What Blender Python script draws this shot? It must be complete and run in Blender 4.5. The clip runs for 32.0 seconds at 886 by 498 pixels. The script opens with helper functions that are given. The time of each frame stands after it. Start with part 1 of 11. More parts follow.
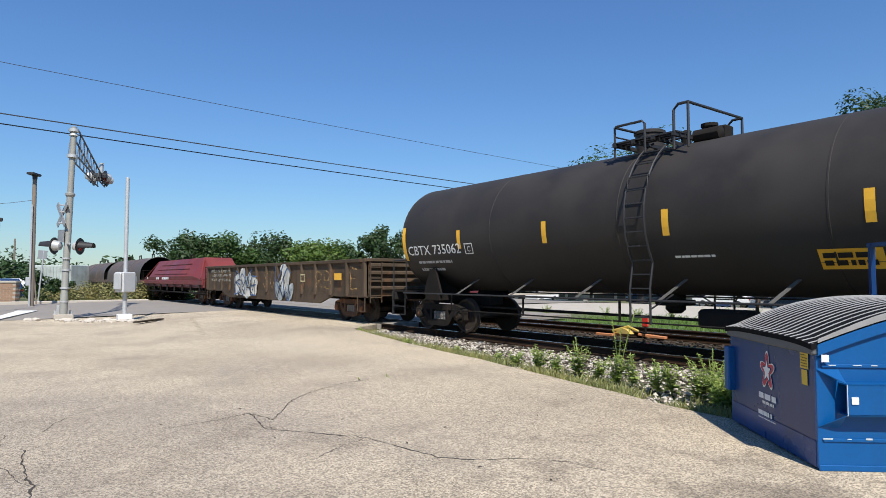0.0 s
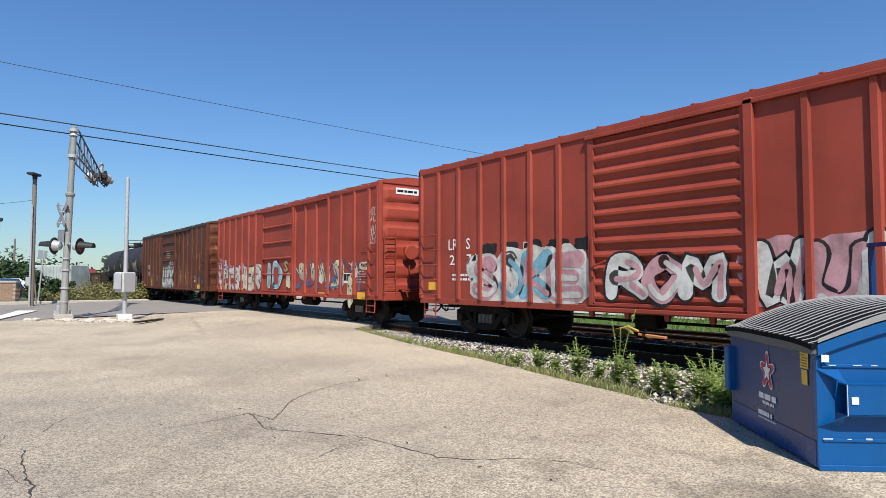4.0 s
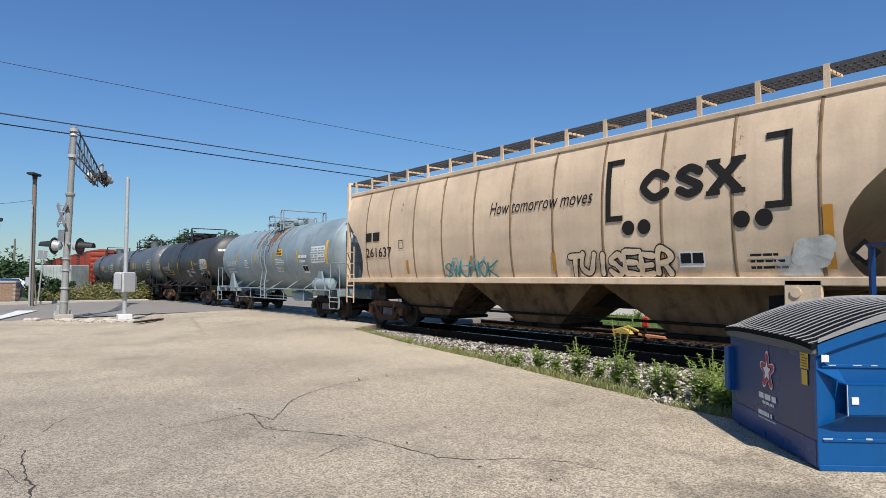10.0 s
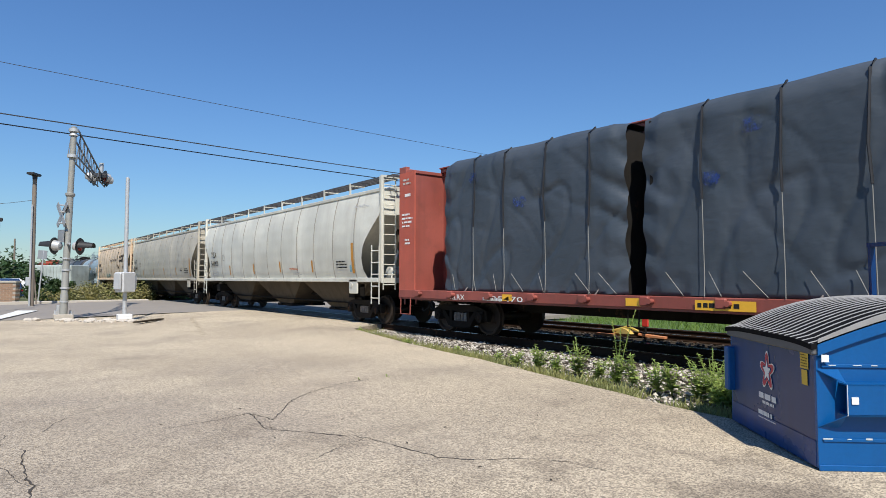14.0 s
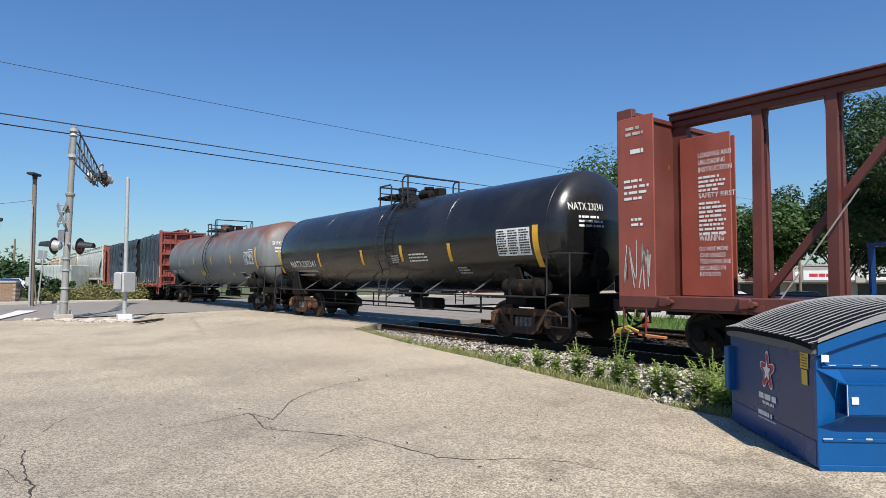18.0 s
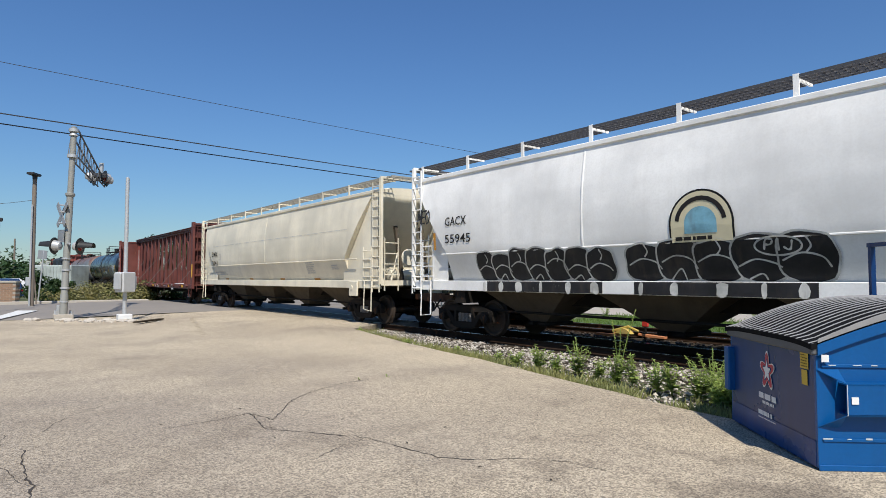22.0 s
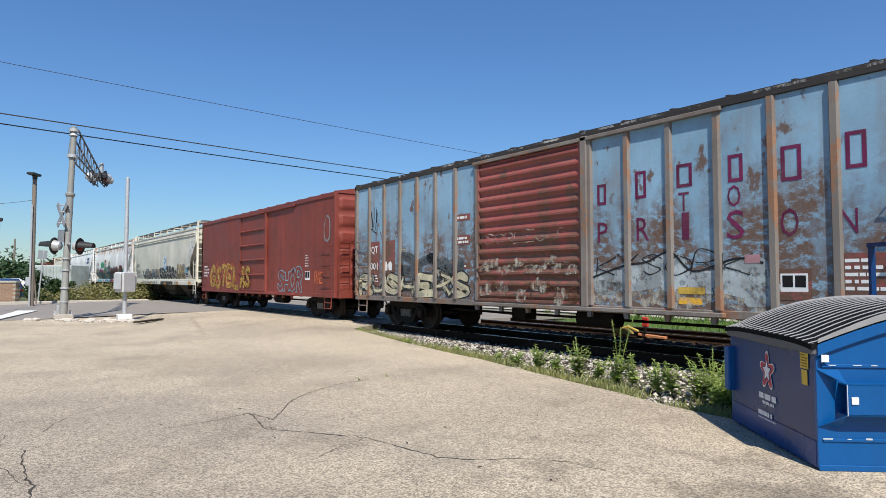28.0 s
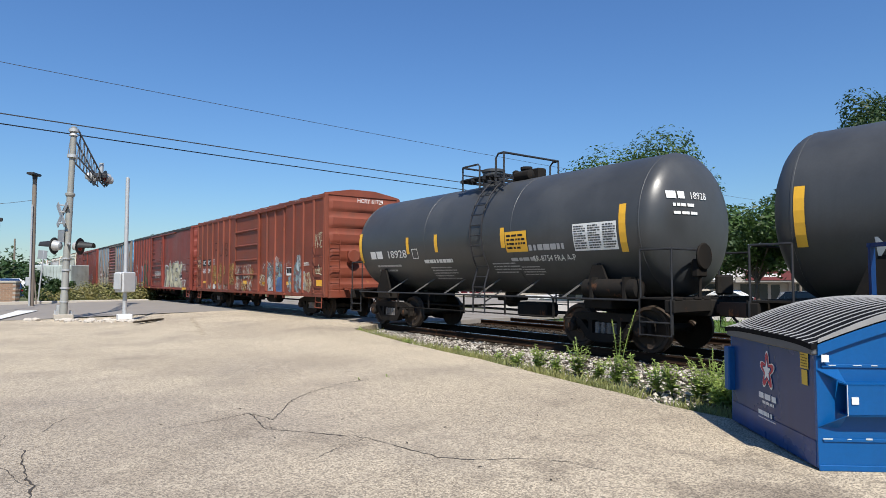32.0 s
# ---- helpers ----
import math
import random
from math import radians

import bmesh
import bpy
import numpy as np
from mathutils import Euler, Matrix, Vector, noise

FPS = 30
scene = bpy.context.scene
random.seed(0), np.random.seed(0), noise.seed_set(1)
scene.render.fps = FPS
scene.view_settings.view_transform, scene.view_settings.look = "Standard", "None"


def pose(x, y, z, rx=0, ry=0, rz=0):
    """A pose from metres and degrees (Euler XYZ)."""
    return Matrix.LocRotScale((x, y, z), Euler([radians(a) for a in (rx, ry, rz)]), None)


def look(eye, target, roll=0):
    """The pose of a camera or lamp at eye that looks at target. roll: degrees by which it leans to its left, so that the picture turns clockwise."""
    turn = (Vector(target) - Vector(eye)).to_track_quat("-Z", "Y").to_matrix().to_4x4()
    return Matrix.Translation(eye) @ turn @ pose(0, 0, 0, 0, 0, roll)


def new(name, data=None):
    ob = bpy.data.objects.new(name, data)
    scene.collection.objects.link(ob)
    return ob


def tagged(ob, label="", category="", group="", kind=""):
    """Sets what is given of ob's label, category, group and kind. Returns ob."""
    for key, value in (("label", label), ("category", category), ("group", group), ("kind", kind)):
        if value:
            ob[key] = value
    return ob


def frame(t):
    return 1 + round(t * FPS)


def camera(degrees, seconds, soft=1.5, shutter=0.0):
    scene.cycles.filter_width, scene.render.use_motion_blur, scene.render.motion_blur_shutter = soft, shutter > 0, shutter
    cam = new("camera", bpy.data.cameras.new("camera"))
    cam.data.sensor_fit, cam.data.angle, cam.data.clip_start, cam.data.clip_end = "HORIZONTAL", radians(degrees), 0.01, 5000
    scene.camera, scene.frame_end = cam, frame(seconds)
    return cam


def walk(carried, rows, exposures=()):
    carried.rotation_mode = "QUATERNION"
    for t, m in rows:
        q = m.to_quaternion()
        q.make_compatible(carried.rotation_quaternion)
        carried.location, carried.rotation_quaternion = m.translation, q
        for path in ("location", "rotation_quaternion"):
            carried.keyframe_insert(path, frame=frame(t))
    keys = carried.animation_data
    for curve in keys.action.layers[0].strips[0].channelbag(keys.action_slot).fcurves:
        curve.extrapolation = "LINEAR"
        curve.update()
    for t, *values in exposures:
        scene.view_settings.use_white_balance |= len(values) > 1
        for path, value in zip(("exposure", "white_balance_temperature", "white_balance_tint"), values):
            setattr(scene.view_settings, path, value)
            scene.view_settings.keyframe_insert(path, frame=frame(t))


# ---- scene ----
# Plan: the camera stands at the origin, 1.6 m over a car park. A freight train runs towards -x on a
# track along x at y = TRACK_Y. A road crosses the track along y, west of the car park.
EYE = (0.0, 0.0, 1.6)
PSI = radians(37.16)
RAIL_Z = 0.13
TRACK_Y = 11.55
PITCH = radians(2.75)
FWD = Vector((-math.cos(PSI), math.sin(PSI), 0))
RIGHT = Vector((math.sin(PSI), math.cos(PSI), 0))


def spot(depth, side, z=0.0):
    """A place so many metres ahead of the camera and to its right, at the height z."""
    p = FWD * depth + RIGHT * side
    return Vector((p.x, p.y, z))


cam = camera(71.2, 32.0, soft=0.8)
aim = Vector(EYE) + FWD * math.cos(PITCH) + Vector((0, 0, math.sin(PITCH)))
# the picture darkens a little while pale cars pass
walk(cam, [(0.0, look(EYE, aim)), (32.0, look(EYE, aim))],
     exposures=[(0.0, 0.37), (6.0, 0.35), (8.5, 0.32), (9.2, 0.17), (10.0, 0.14), (12.5, 0.13), (13.4, 0.18), (14.0, 0.29), (19.4, 0.28), (20.3, 0.12), (22.0, 0.08), (24.0, 0.06), (25.3, 0.08), (27.5, 0.28), (28.5, 0.32), (32.0, 0.34)])

# ---- light: clear summer sky, high sun behind the camera to the right ----
SUN_ELEV = radians(51)
SUN_FROM = Vector((0.896, -0.444, 0)).normalized()
world = bpy.data.worlds.new("sky")
scene.world = world
world.use_nodes = True
wn = world.node_tree
sky = wn.nodes.new("ShaderNodeTexSky")
sky.sky_type = "NISHITA"
sky.sun_disc = False
sky.sun_elevation = SUN_ELEV
sky.sun_rotation = math.atan2(SUN_FROM.x, SUN_FROM.y)
sky.altitude, sky.air_density, sky.dust_density, sky.ozone_density = 0, 1.5, 0.0, 4.5
wn.nodes["Background"].inputs[1].default_value = 0.0725
tint = wn.nodes.new("ShaderNodeMix")
tint.data_type, tint.blend_type = "RGBA", "MULTIPLY"
tint.inputs[0].default_value = 1.0
tint.inputs[7].default_value = (0.64, 0.91, 1.31, 1)
wn.links.new(sky.outputs[0], tint.inputs[6])
wn.links.new(tint.outputs[2], wn.nodes["Background"].inputs[0])
sun = new("sun", bpy.data.lights.new("sun", "SUN"))
sun.data.energy, sun.data.angle, sun.data.color = 5.0, radians(0.53), (1.0, 0.95, 0.87)
sun.matrix_world = look(SUN_FROM * 50 * math.cos(SUN_ELEV) + Vector((0, 0, 50 * math.sin(SUN_ELEV))), (0, 0, 0))
# ---- mesh tools ----
class Shape:
    """Collects vertices and faces of one mesh."""

    def __init__(self):
        self.v, self.f, self.m = [], [], []

    def add(self, verts, faces, m=0):
        n = len(self.v)
        self.v += [tuple(p) for p in verts]
        self.f += [tuple(n + i for i in f) for f in faces]
        self.m += [m] * len(faces)
        return self

    def box(self, x0, x1, y0, y1, z0, z1, c=0.0, m=0):
        """A box; c chamfers its edges."""
        if x0 > x1: x0, x1 = x1, x0
        if y0 > y1: y0, y1 = y1, y0
        if z0 > z1: z0, z1 = z1, z0
        if c <= 0:
            v = [(x, y, z) for z in (z0, z1) for y in (y0, y1) for x in (x0, x1)]
            return self.add(v, [(0, 2, 3, 1), (4, 5, 7, 6), (0, 1, 5, 4), (2, 6, 7, 3), (0, 4, 6, 2), (1, 3, 7, 5)], m)
        c = min(c, (x1 - x0) * .45, (y1 - y0) * .45, (z1 - z0) * .45)
        v, key = [], {}
        for sz in (0, 1):
            for sy in (0, 1):
                for sx in (0, 1):
                    for ax in range(3):
                        p = [x1 - c if sx else x0 + c, y1 - c if sy else y0 + c, z1 - c if sz else z0 + c]
                        p[ax] = ((x0, x1)[sx], (y0, y1)[sy], (z0, z1)[sz])[ax]
                        key[sx, sy, sz, ax] = len(v)
                        v.append(p)
        f = []
        for ax in range(3):
            b, d = (ax + 1) % 3, (ax + 2) % 3
            for s in (0, 1):
                q = []
                for (i, j) in ((0, 0), (1, 0), (1, 1), (0, 1)):
                    k = [0, 0, 0]
                    k[ax], k[b], k[d] = s, i, j
                    q.append(key[(*k, ax)])
                f.append(q if s else q[::-1])
            for i in (0, 1):
                for j in (0, 1):
                    k0, k1 = [0, 0, 0], [0, 0, 0]
                    k0[b] = k1[b] = i
                    k0[d] = k1[d] = j
                    k1[ax] = 1
                    q = [key[(*k0, b)], key[(*k1, b)], key[(*k1, d)], key[(*k0, d)]]
                    f.append(q if (i + j) % 2 == 0 else q[::-1])
        for sz in (0, 1):
            for sy in (0, 1):
                for sx in (0, 1):
                    q = [key[sx, sy, sz, a] for a in range(3)]
                    f.append(q if (sx + sy + sz) % 2 == 1 else q[::-1])
        return self.add(v, f, m)

    def ring(self, profile, axis="x", n=24, at=(0, 0, 0), caps=True, m=0):
        """A body of revolution: profile is a list of (distance along the axis, radius)."""
        v, f = [], []
        for d, r in profile:
            for k in range(n):
                a = 2 * math.pi * k / n
                p = (r * math.cos(a), r * math.sin(a))
                q = {"x": (d, p[0], p[1]), "y": (p[1], d, p[0]), "z": (p[0], p[1], d)}[axis]
                v.append((q[0] + at[0], q[1] + at[1], q[2] + at[2]))
        for i in range(len(profile) - 1):
            for k in range(n):
                a, b = i * n + k, i * n + (k + 1) % n
                f.append((a, b, b + n, a + n))
        if caps:
            f.append(tuple(range(n))[::-1])
            f.append(tuple(range((len(profile) - 1) * n, len(profile) * n)))
        return self.add(v, f, m)

    def rod(self, pts, r, n=6, m=0, closed=False):
        """A round bar along a line of points."""
        pts = [Vector(p) for p in pts]
        v, f = [], []
        up = Vector((0, 0, 1))
        for i, p in enumerate(pts):
            a = pts[max(i - 1, 0)]
            b = pts[min(i + 1, len(pts) - 1)]
            d = (b - a).normalized()
            s = d.cross(up if abs(d.z) < 0.95 else Vector((0, 1, 0))).normalized()
            t = s.cross(d)
            for k in range(n):
                w = 2 * math.pi * (k + 0.5) / n
                v.append(p + s * (r * math.cos(w)) + t * (r * math.sin(w)))
        for i in range(len(pts) - 1):
            for k in range(n):
                a, b = i * n + k, i * n + (k + 1) % n
                f.append((a, b, b + n, a + n))
        f.append(tuple(range(n))[::-1])
        f.append(tuple(range((len(pts) - 1) * n, len(pts) * n)))
        return self.add(v, f, m)

    def bar(self, a, b, w, h, m=0, up=(0, 0, 1)):
        """A square bar from a to b, w wide and h high."""
        a, b = Vector(a), Vector(b)
        d = (b - a).normalized()
        u = Vector(up)
        if abs(d.dot(u)) > 0.98:
            u = Vector((0, 1, 0))
        s = d.cross(u).normalized()
        t = s.cross(d)
        v = [p + s * (i * w / 2) + t * (j * h / 2) for p in (a, b) for i, j in ((-1, -1), (1, -1), (1, 1), (-1, 1))]
        return self.add(v, [(3, 2, 1, 0), (4, 5, 6, 7), (0, 1, 5, 4), (1, 2, 6, 5), (2, 3, 7, 6), (3, 0, 4, 7)], m)

    def prism(self, outline, lo, hi, axis="y", m=0):
        """A plate: a 2D outline carried from lo to hi along an axis. axis x: outline is (y, z); y: (x, z); z: (x, y)."""
        n = len(outline)
        put = {"x": lambda p, d: (d, p[0], p[1]), "y": lambda p, d: (p[0], d, p[1]), "z": lambda p, d: (p[0], p[1], d)}[axis]
        v = [put(p, lo) for p in outline] + [put(p, hi) for p in outline]
        area = sum(outline[i][0] * outline[(i + 1) % n][1] - outline[(i + 1) % n][0] * outline[i][1] for i in range(n))
        f = [tuple(range(n))[::-1], tuple(range(n, 2 * n))]
        f += [(i, (i + 1) % n, n + (i + 1) % n, n + i) for i in range(n)]
        if (area < 0) != (axis == "y"):
            f = [q[::-1] for q in f]
        return self.add(v, f, m)

    def sheet(self, rows, m=0):
        """A surface through rows of points."""
        n = len(rows[0])
        v = [p for r in rows for p in r]
        f = [(i * n + k, i * n + k + 1, (i + 1) * n + k + 1, (i + 1) * n + k) for i in range(len(rows) - 1) for k in range(n - 1)]
        return self.add(v, f, m)

    def mesh(self, name, smooth=30):
        me = bpy.data.meshes.new(name)
        me.from_pydata(self.v, [], self.f)
        if any(self.m):
            me.polygons.foreach_set("material_index", self.m)
        if smooth:
            me.polygons.foreach_set("use_smooth", [True] * len(me.polygons))
            me.set_sharp_from_angle(angle=radians(smooth))
        me.update()
        return me


def part(name, shape, material, parent, label="", at=None, smooth=30):
    """One mesh under a thing or under a part. shape: a Shape, or a mesh made before."""
    me = shape.mesh(name, smooth) if isinstance(shape, Shape) else shape
    if not me.materials:
        for mat in material if isinstance(material, (list, tuple)) else [material]:
            me.materials.append(mat)
    ob = new(name, me)
    ob.parent = parent
    if at is not None:
        ob.matrix_basis = at if isinstance(at, Matrix) else Matrix.Translation(at)
    if label:
        ob["label"] = label
    return ob


def pieces(name, shape, material, parent, label="", smooth=30):
    """Each loose piece of the shape as a part of its own."""
    root = list(range(len(shape.v)))

    def find(i):
        while root[i] != i:
            root[i] = root[root[i]]
            i = root[i]
        return i
    for f in shape.f:
        for k in f[1:]:
            root[find(k)] = find(f[0])
    sets = {}
    for f in shape.f:
        sets.setdefault(find(f[0]), []).append(f)
    for faces in sets.values():
        ids = sorted({i for f in faces for i in f})
        at = {i: k for k, i in enumerate(ids)}
        part(name, Shape().add([shape.v[i] for i in ids], [tuple(at[i] for i in f) for f in faces]), material, parent, label, smooth=smooth)


def solid(name, shape, material, label, category, group="", kind="", smooth=30, at=None):
    """A thing or piece of the setting in one mesh."""
    ob = part(name, shape, material, None, at=at, smooth=smooth)
    return tagged(ob, label, category, group, kind)


def thing(name, label, category, group="", at=None):
    ob = new(name)
    ob.empty_display_size = 0.3
    if at is not None:
        ob.matrix_basis = at if isinstance(at, Matrix) else Matrix.Translation(at)
    return tagged(ob, label, category, group)


# ---- materials ----
def nodes_of(name):
    mat = bpy.data.materials.new(name)
    mat.use_nodes = True
    nt = mat.node_tree
    return mat, nt, nt.nodes["Principled BSDF"]


def coords(nt, scale=(1, 1, 1), source="Object"):
    tc = nt.nodes.new("ShaderNodeTexCoord")
    mp = nt.nodes.new("ShaderNodeMapping")
    mp.inputs["Scale"].default_value = scale
    nt.links.new(tc.outputs[source], mp.inputs[0])
    return mp.outputs[0]


def noise_tex(nt, scale, detail=4, rough=0.55, stretch=(1, 1, 1), source="Object"):
    n = nt.nodes.new("ShaderNodeTexNoise")
    n.inputs["Scale"].default_value, n.inputs["Detail"].default_value, n.inputs["Roughness"].default_value = scale, detail, rough
    nt.links.new(coords(nt, stretch, source), n.inputs["Vector"])
    return n.outputs["Fac"]


def ramp(nt, fac, lo, hi, a=0.0, b=1.0):
    r = nt.nodes.new("ShaderNodeMapRange")
    r.interpolation_type = "SMOOTHSTEP"
    for i, v in ((1, lo), (2, hi), (3, a), (4, b)):
        r.inputs[i].default_value = v
    nt.links.new(fac, r.inputs[0])
    return r.outputs[0]


def mixed(nt, fac, a, b, kind="MIX"):
    m = nt.nodes.new("ShaderNodeMix")
    m.data_type, m.blend_type = "RGBA", kind
    for sock, v in ((m.inputs[0], fac), (m.inputs[6], a), (m.inputs[7], b)):
        if isinstance(v, (int, float)):
            sock.default_value = v
        elif isinstance(v, tuple):
            sock.default_value = (*v, 1) if len(v) == 3 else v
        else:
            nt.links.new(v, sock)
    return m.outputs[2]


def math_node(nt, op, a, b):
    m = nt.nodes.new("ShaderNodeMath")
    m.operation = op
    for sock, v in zip(m.inputs, (a, b)):
        if isinstance(v, (int, float)):
            sock.default_value = v
        else:
            nt.links.new(v, sock)
    return m.outputs[0]


def bump(nt, bsdf, fac, strength, distance=0.02):
    b = nt.nodes.new("ShaderNodeBump")
    b.inputs["Strength"].default_value, b.inputs["Distance"].default_value = strength, distance
    nt.links.new(fac, b.inputs["Height"])
    nt.links.new(b.outputs[0], bsdf.inputs["Normal"])


def paint(name, col, dirt=(0.10, 0.08, 0.06), dirty=0.35, rust=0.0, rust_col=(0.17, 0.06, 0.025), rough=0.5, streak=0.3, fade=0.15, metal=0.0, bumps=0.06, gloss=0.5, stain=None, low=None):
    """Weathered paint: faded patches, dirt in vertical streaks, rust spots."""
    mat, nt, bs = nodes_of(name)
    big = noise_tex(nt, 0.55, 5)
    fine = noise_tex(nt, 26, 4)
    runs = noise_tex(nt, 1.0, 4, 0.6, (3.2, 3.2, 0.16))
    light = tuple(min(1, c * (1 + fade) + fade * 0.05) for c in col)
    dark = tuple(c * (1 - fade) for c in col)
    c = mixed(nt, ramp(nt, big, 0.3, 0.7), dark, light)
    c = mixed(nt, ramp(nt, fine, 0.35, 0.75, 0, 0.16), c, dirt)
    f = math_node(nt, "MULTIPLY", ramp(nt, runs, 0.42, 0.78, 0, streak), 1.0)
    c = mixed(nt, f, c, dirt)
    c = mixed(nt, ramp(nt, noise_tex(nt, 1.7, 6, 0.65), 0.48, 0.75, 0, dirty), c, dirt)
    if stain:
        # old stain over the upper part, with a ragged edge: (height, colour)
        sep = nt.nodes.new("ShaderNodeSeparateXYZ")
        nt.links.new(coords(nt), sep.inputs[0])
        h = math_node(nt, "ADD", sep.outputs[2], ramp(nt, noise_tex(nt, 1.2, 6, 0.65, (1, 1, .5)), 0.2, 0.8, -0.7, 0.7))
        c = mixed(nt, ramp(nt, h, stain[0] - 0.5, stain[0] + 0.5, 0, 0.85), c, stain[1])
    if low:
        # rust eating up from the sill in ragged patches: (height, colour)
        sep = nt.nodes.new("ShaderNodeSeparateXYZ")
        nt.links.new(coords(nt), sep.inputs[0])
        h = math_node(nt, "ADD", sep.outputs[2], ramp(nt, noise_tex(nt, 1.1, 6, 0.65, (1.4, 1, .6)), 0.2, 0.8, -1.2, 1.2))
        k = math_node(nt, "MULTIPLY", ramp(nt, h, low[0] - 0.8, low[0] + 0.8, 0.95, 0.0), ramp(nt, noise_tex(nt, 5.0, 8, 0.72, (1, 1, 1.7)), 0.37, 0.53))
        c = mixed(nt, k, c, mixed(nt, fine, tuple(x * .6 for x in low[1]), tuple(x * 1.7 for x in low[1])))
    if rust > 0:
        r1 = noise_tex(nt, 2.3, 8, 0.68, (1, 1, 0.6))
        rc = mixed(nt, fine, rust_col, tuple(x * 1.9 for x in rust_col))
        c = mixed(nt, ramp(nt, r1, 0.68 - 0.3 * rust, 0.74 - 0.26 * rust, 0, 0.92), c, rc)
    nt.links.new(c, bs.inputs["Base Color"])
    nt.links.new(ramp(nt, big, 0.25, 0.75, max(rough - 0.1, 0.05), min(rough + 0.15, 1)), bs.inputs["Roughness"])
    bs.inputs["Metallic"].default_value = metal
    bs.inputs["Specular IOR Level"].default_value = gloss
    bump(nt, bs, mixed(nt, 0.35, big, fine), bumps, 0.03)
    return mat


def plain(name, col, rough=0.6, metal=0.0, vary=0.12, scale=8.0, bumps=0.0, gloss=0.5):
    """A simple surface with slight variation at two scales."""
    mat, nt, bs = nodes_of(name)
    a = noise_tex(nt, scale, 5)
    b = noise_tex(nt, scale * 9, 3)
    c = mixed(nt, a, tuple(x * (1 - vary) for x in col), tuple(min(1, x * (1 + vary)) for x in col))
    c = mixed(nt, ramp(nt, b, 0.3, 0.8, 0, vary), c, tuple(x * 0.55 for x in col))
    nt.links.new(c, bs.inputs["Base Color"])
    nt.links.new(ramp(nt, a, 0.2, 0.8, max(rough - 0.08, 0.03), min(rough + 0.1, 1)), bs.inputs["Roughness"])
    bs.inputs["Metallic"].default_value = metal
    bs.inputs["Specular IOR Level"].default_value = gloss
    if bumps:
        bump(nt, bs, b, bumps, 0.02)
    return mat


def sprayed(name, col, cover=0.8, scale=5.0, rough=0.5):
    """Thin paint or rust film with worn, ragged cover."""
    mat, nt, bs = nodes_of(name)
    a = mixed(nt, 0.38, noise_tex(nt, scale, 7, 0.65), noise_tex(nt, scale * 2.6, 6, 0.7, (1, 1, 0.35)))
    c = mixed(nt, ramp(nt, noise_tex(nt, scale * .4, 5, .65), 0.35, 0.65), tuple(x * .68 for x in col), tuple(min(1, x * 1.15) for x in col))
    c = mixed(nt, ramp(nt, noise_tex(nt, 2.2, 6, .65, (1.6, 1, .4)), 0.5, 0.75, 0, 0.4), c, (0.10, 0.075, 0.055))
    nt.links.new(c, bs.inputs["Base Color"])
    bs.inputs["Roughness"].default_value = rough
    bs.inputs["Specular IOR Level"].default_value = 0.2
    clear = nt.nodes.new("ShaderNodeBsdfTransparent")
    mx = nt.nodes.new("ShaderNodeMixShader")
    nt.links.new(ramp(nt, a, 0.62 - cover * 0.45, 0.76 - cover * 0.40, 0, 0.62 if cover <= 0.55 else 0.93), mx.inputs[0])
    nt.links.new(clear.outputs[0], mx.inputs[1])
    nt.links.new(bs.outputs[0], mx.inputs[2])
    nt.links.new(mx.outputs[0], nt.nodes["Material Output"].inputs[0])
    return mat
# ---- materials of the train ----
STEEL_DARK = paint("dark_steel", (0.012, 0.011, 0.010), dirty=0.35, dirt=(0.034, 0.026, 0.019), rough=0.8, rust=0.25, rust_col=(0.06, 0.03, 0.018), gloss=0.06)
TRUCK_STEEL = paint("truck_steel", (0.018, 0.016, 0.014), dirty=0.45, dirt=(0.042, 0.032, 0.024), rough=0.85, rust=0.35, rust_col=(0.09, 0.042, 0.022), bumps=0.25, gloss=0.06)
TRUCK_RUST = paint("truck_rust", (0.085, 0.048, 0.032), dirty=0.55, dirt=(0.05, 0.038, 0.03), rough=0.85, rust=0.5, rust_col=(0.20, 0.08, 0.035), bumps=0.25, gloss=0.15)
WHEEL_STEEL = paint("wheel_steel", (0.045, 0.034, 0.027), dirty=0.4, dirt=(0.10, 0.07, 0.045), rough=0.55, rust=0.3, metal=0.4, gloss=0.15)
SPRING = plain("spring_steel", (0.22, 0.20, 0.18), 0.6, 0.3, 0.3)
BLACK_PIPE = plain("black_pipe", (0.02, 0.02, 0.022), 0.55, 0.0, 0.3)
STRUT_GREY = plain("strut_grey", (0.10, 0.098, 0.092), 0.7, 0, 0.25, 6)
RUBBER = plain("hose_rubber", (0.018, 0.018, 0.018), 0.8)
YELLOW = plain("reflector_yellow", (0.78, 0.42, 0.03), 0.4, 0, 0.08, 20)
LETTER_WHITE = plain("lettering_white", (0.75, 0.75, 0.72), 0.6, 0, 0.12, 14)
LETTER_BLACK = plain("lettering_black", (0.022, 0.020, 0.019), 0.7, 0, 0.15, 14, 0, 0.15)
PLATE_BLACK = plain("placard_black", (0.015, 0.015, 0.015), 0.6, 0, 0.12, 8, 0, 0.12)
PLATE_WHITE = plain("placard_white", (0.72, 0.72, 0.70), 0.5)
SEAM_GRIME = sprayed("seam_grime", (0.36, 0.31, 0.25), 0.28, 2.2, 0.9)
SEAM_BROWN = sprayed("seam_brown_grime", (0.22, 0.14, 0.075), 0.3, 2.2, 0.9)
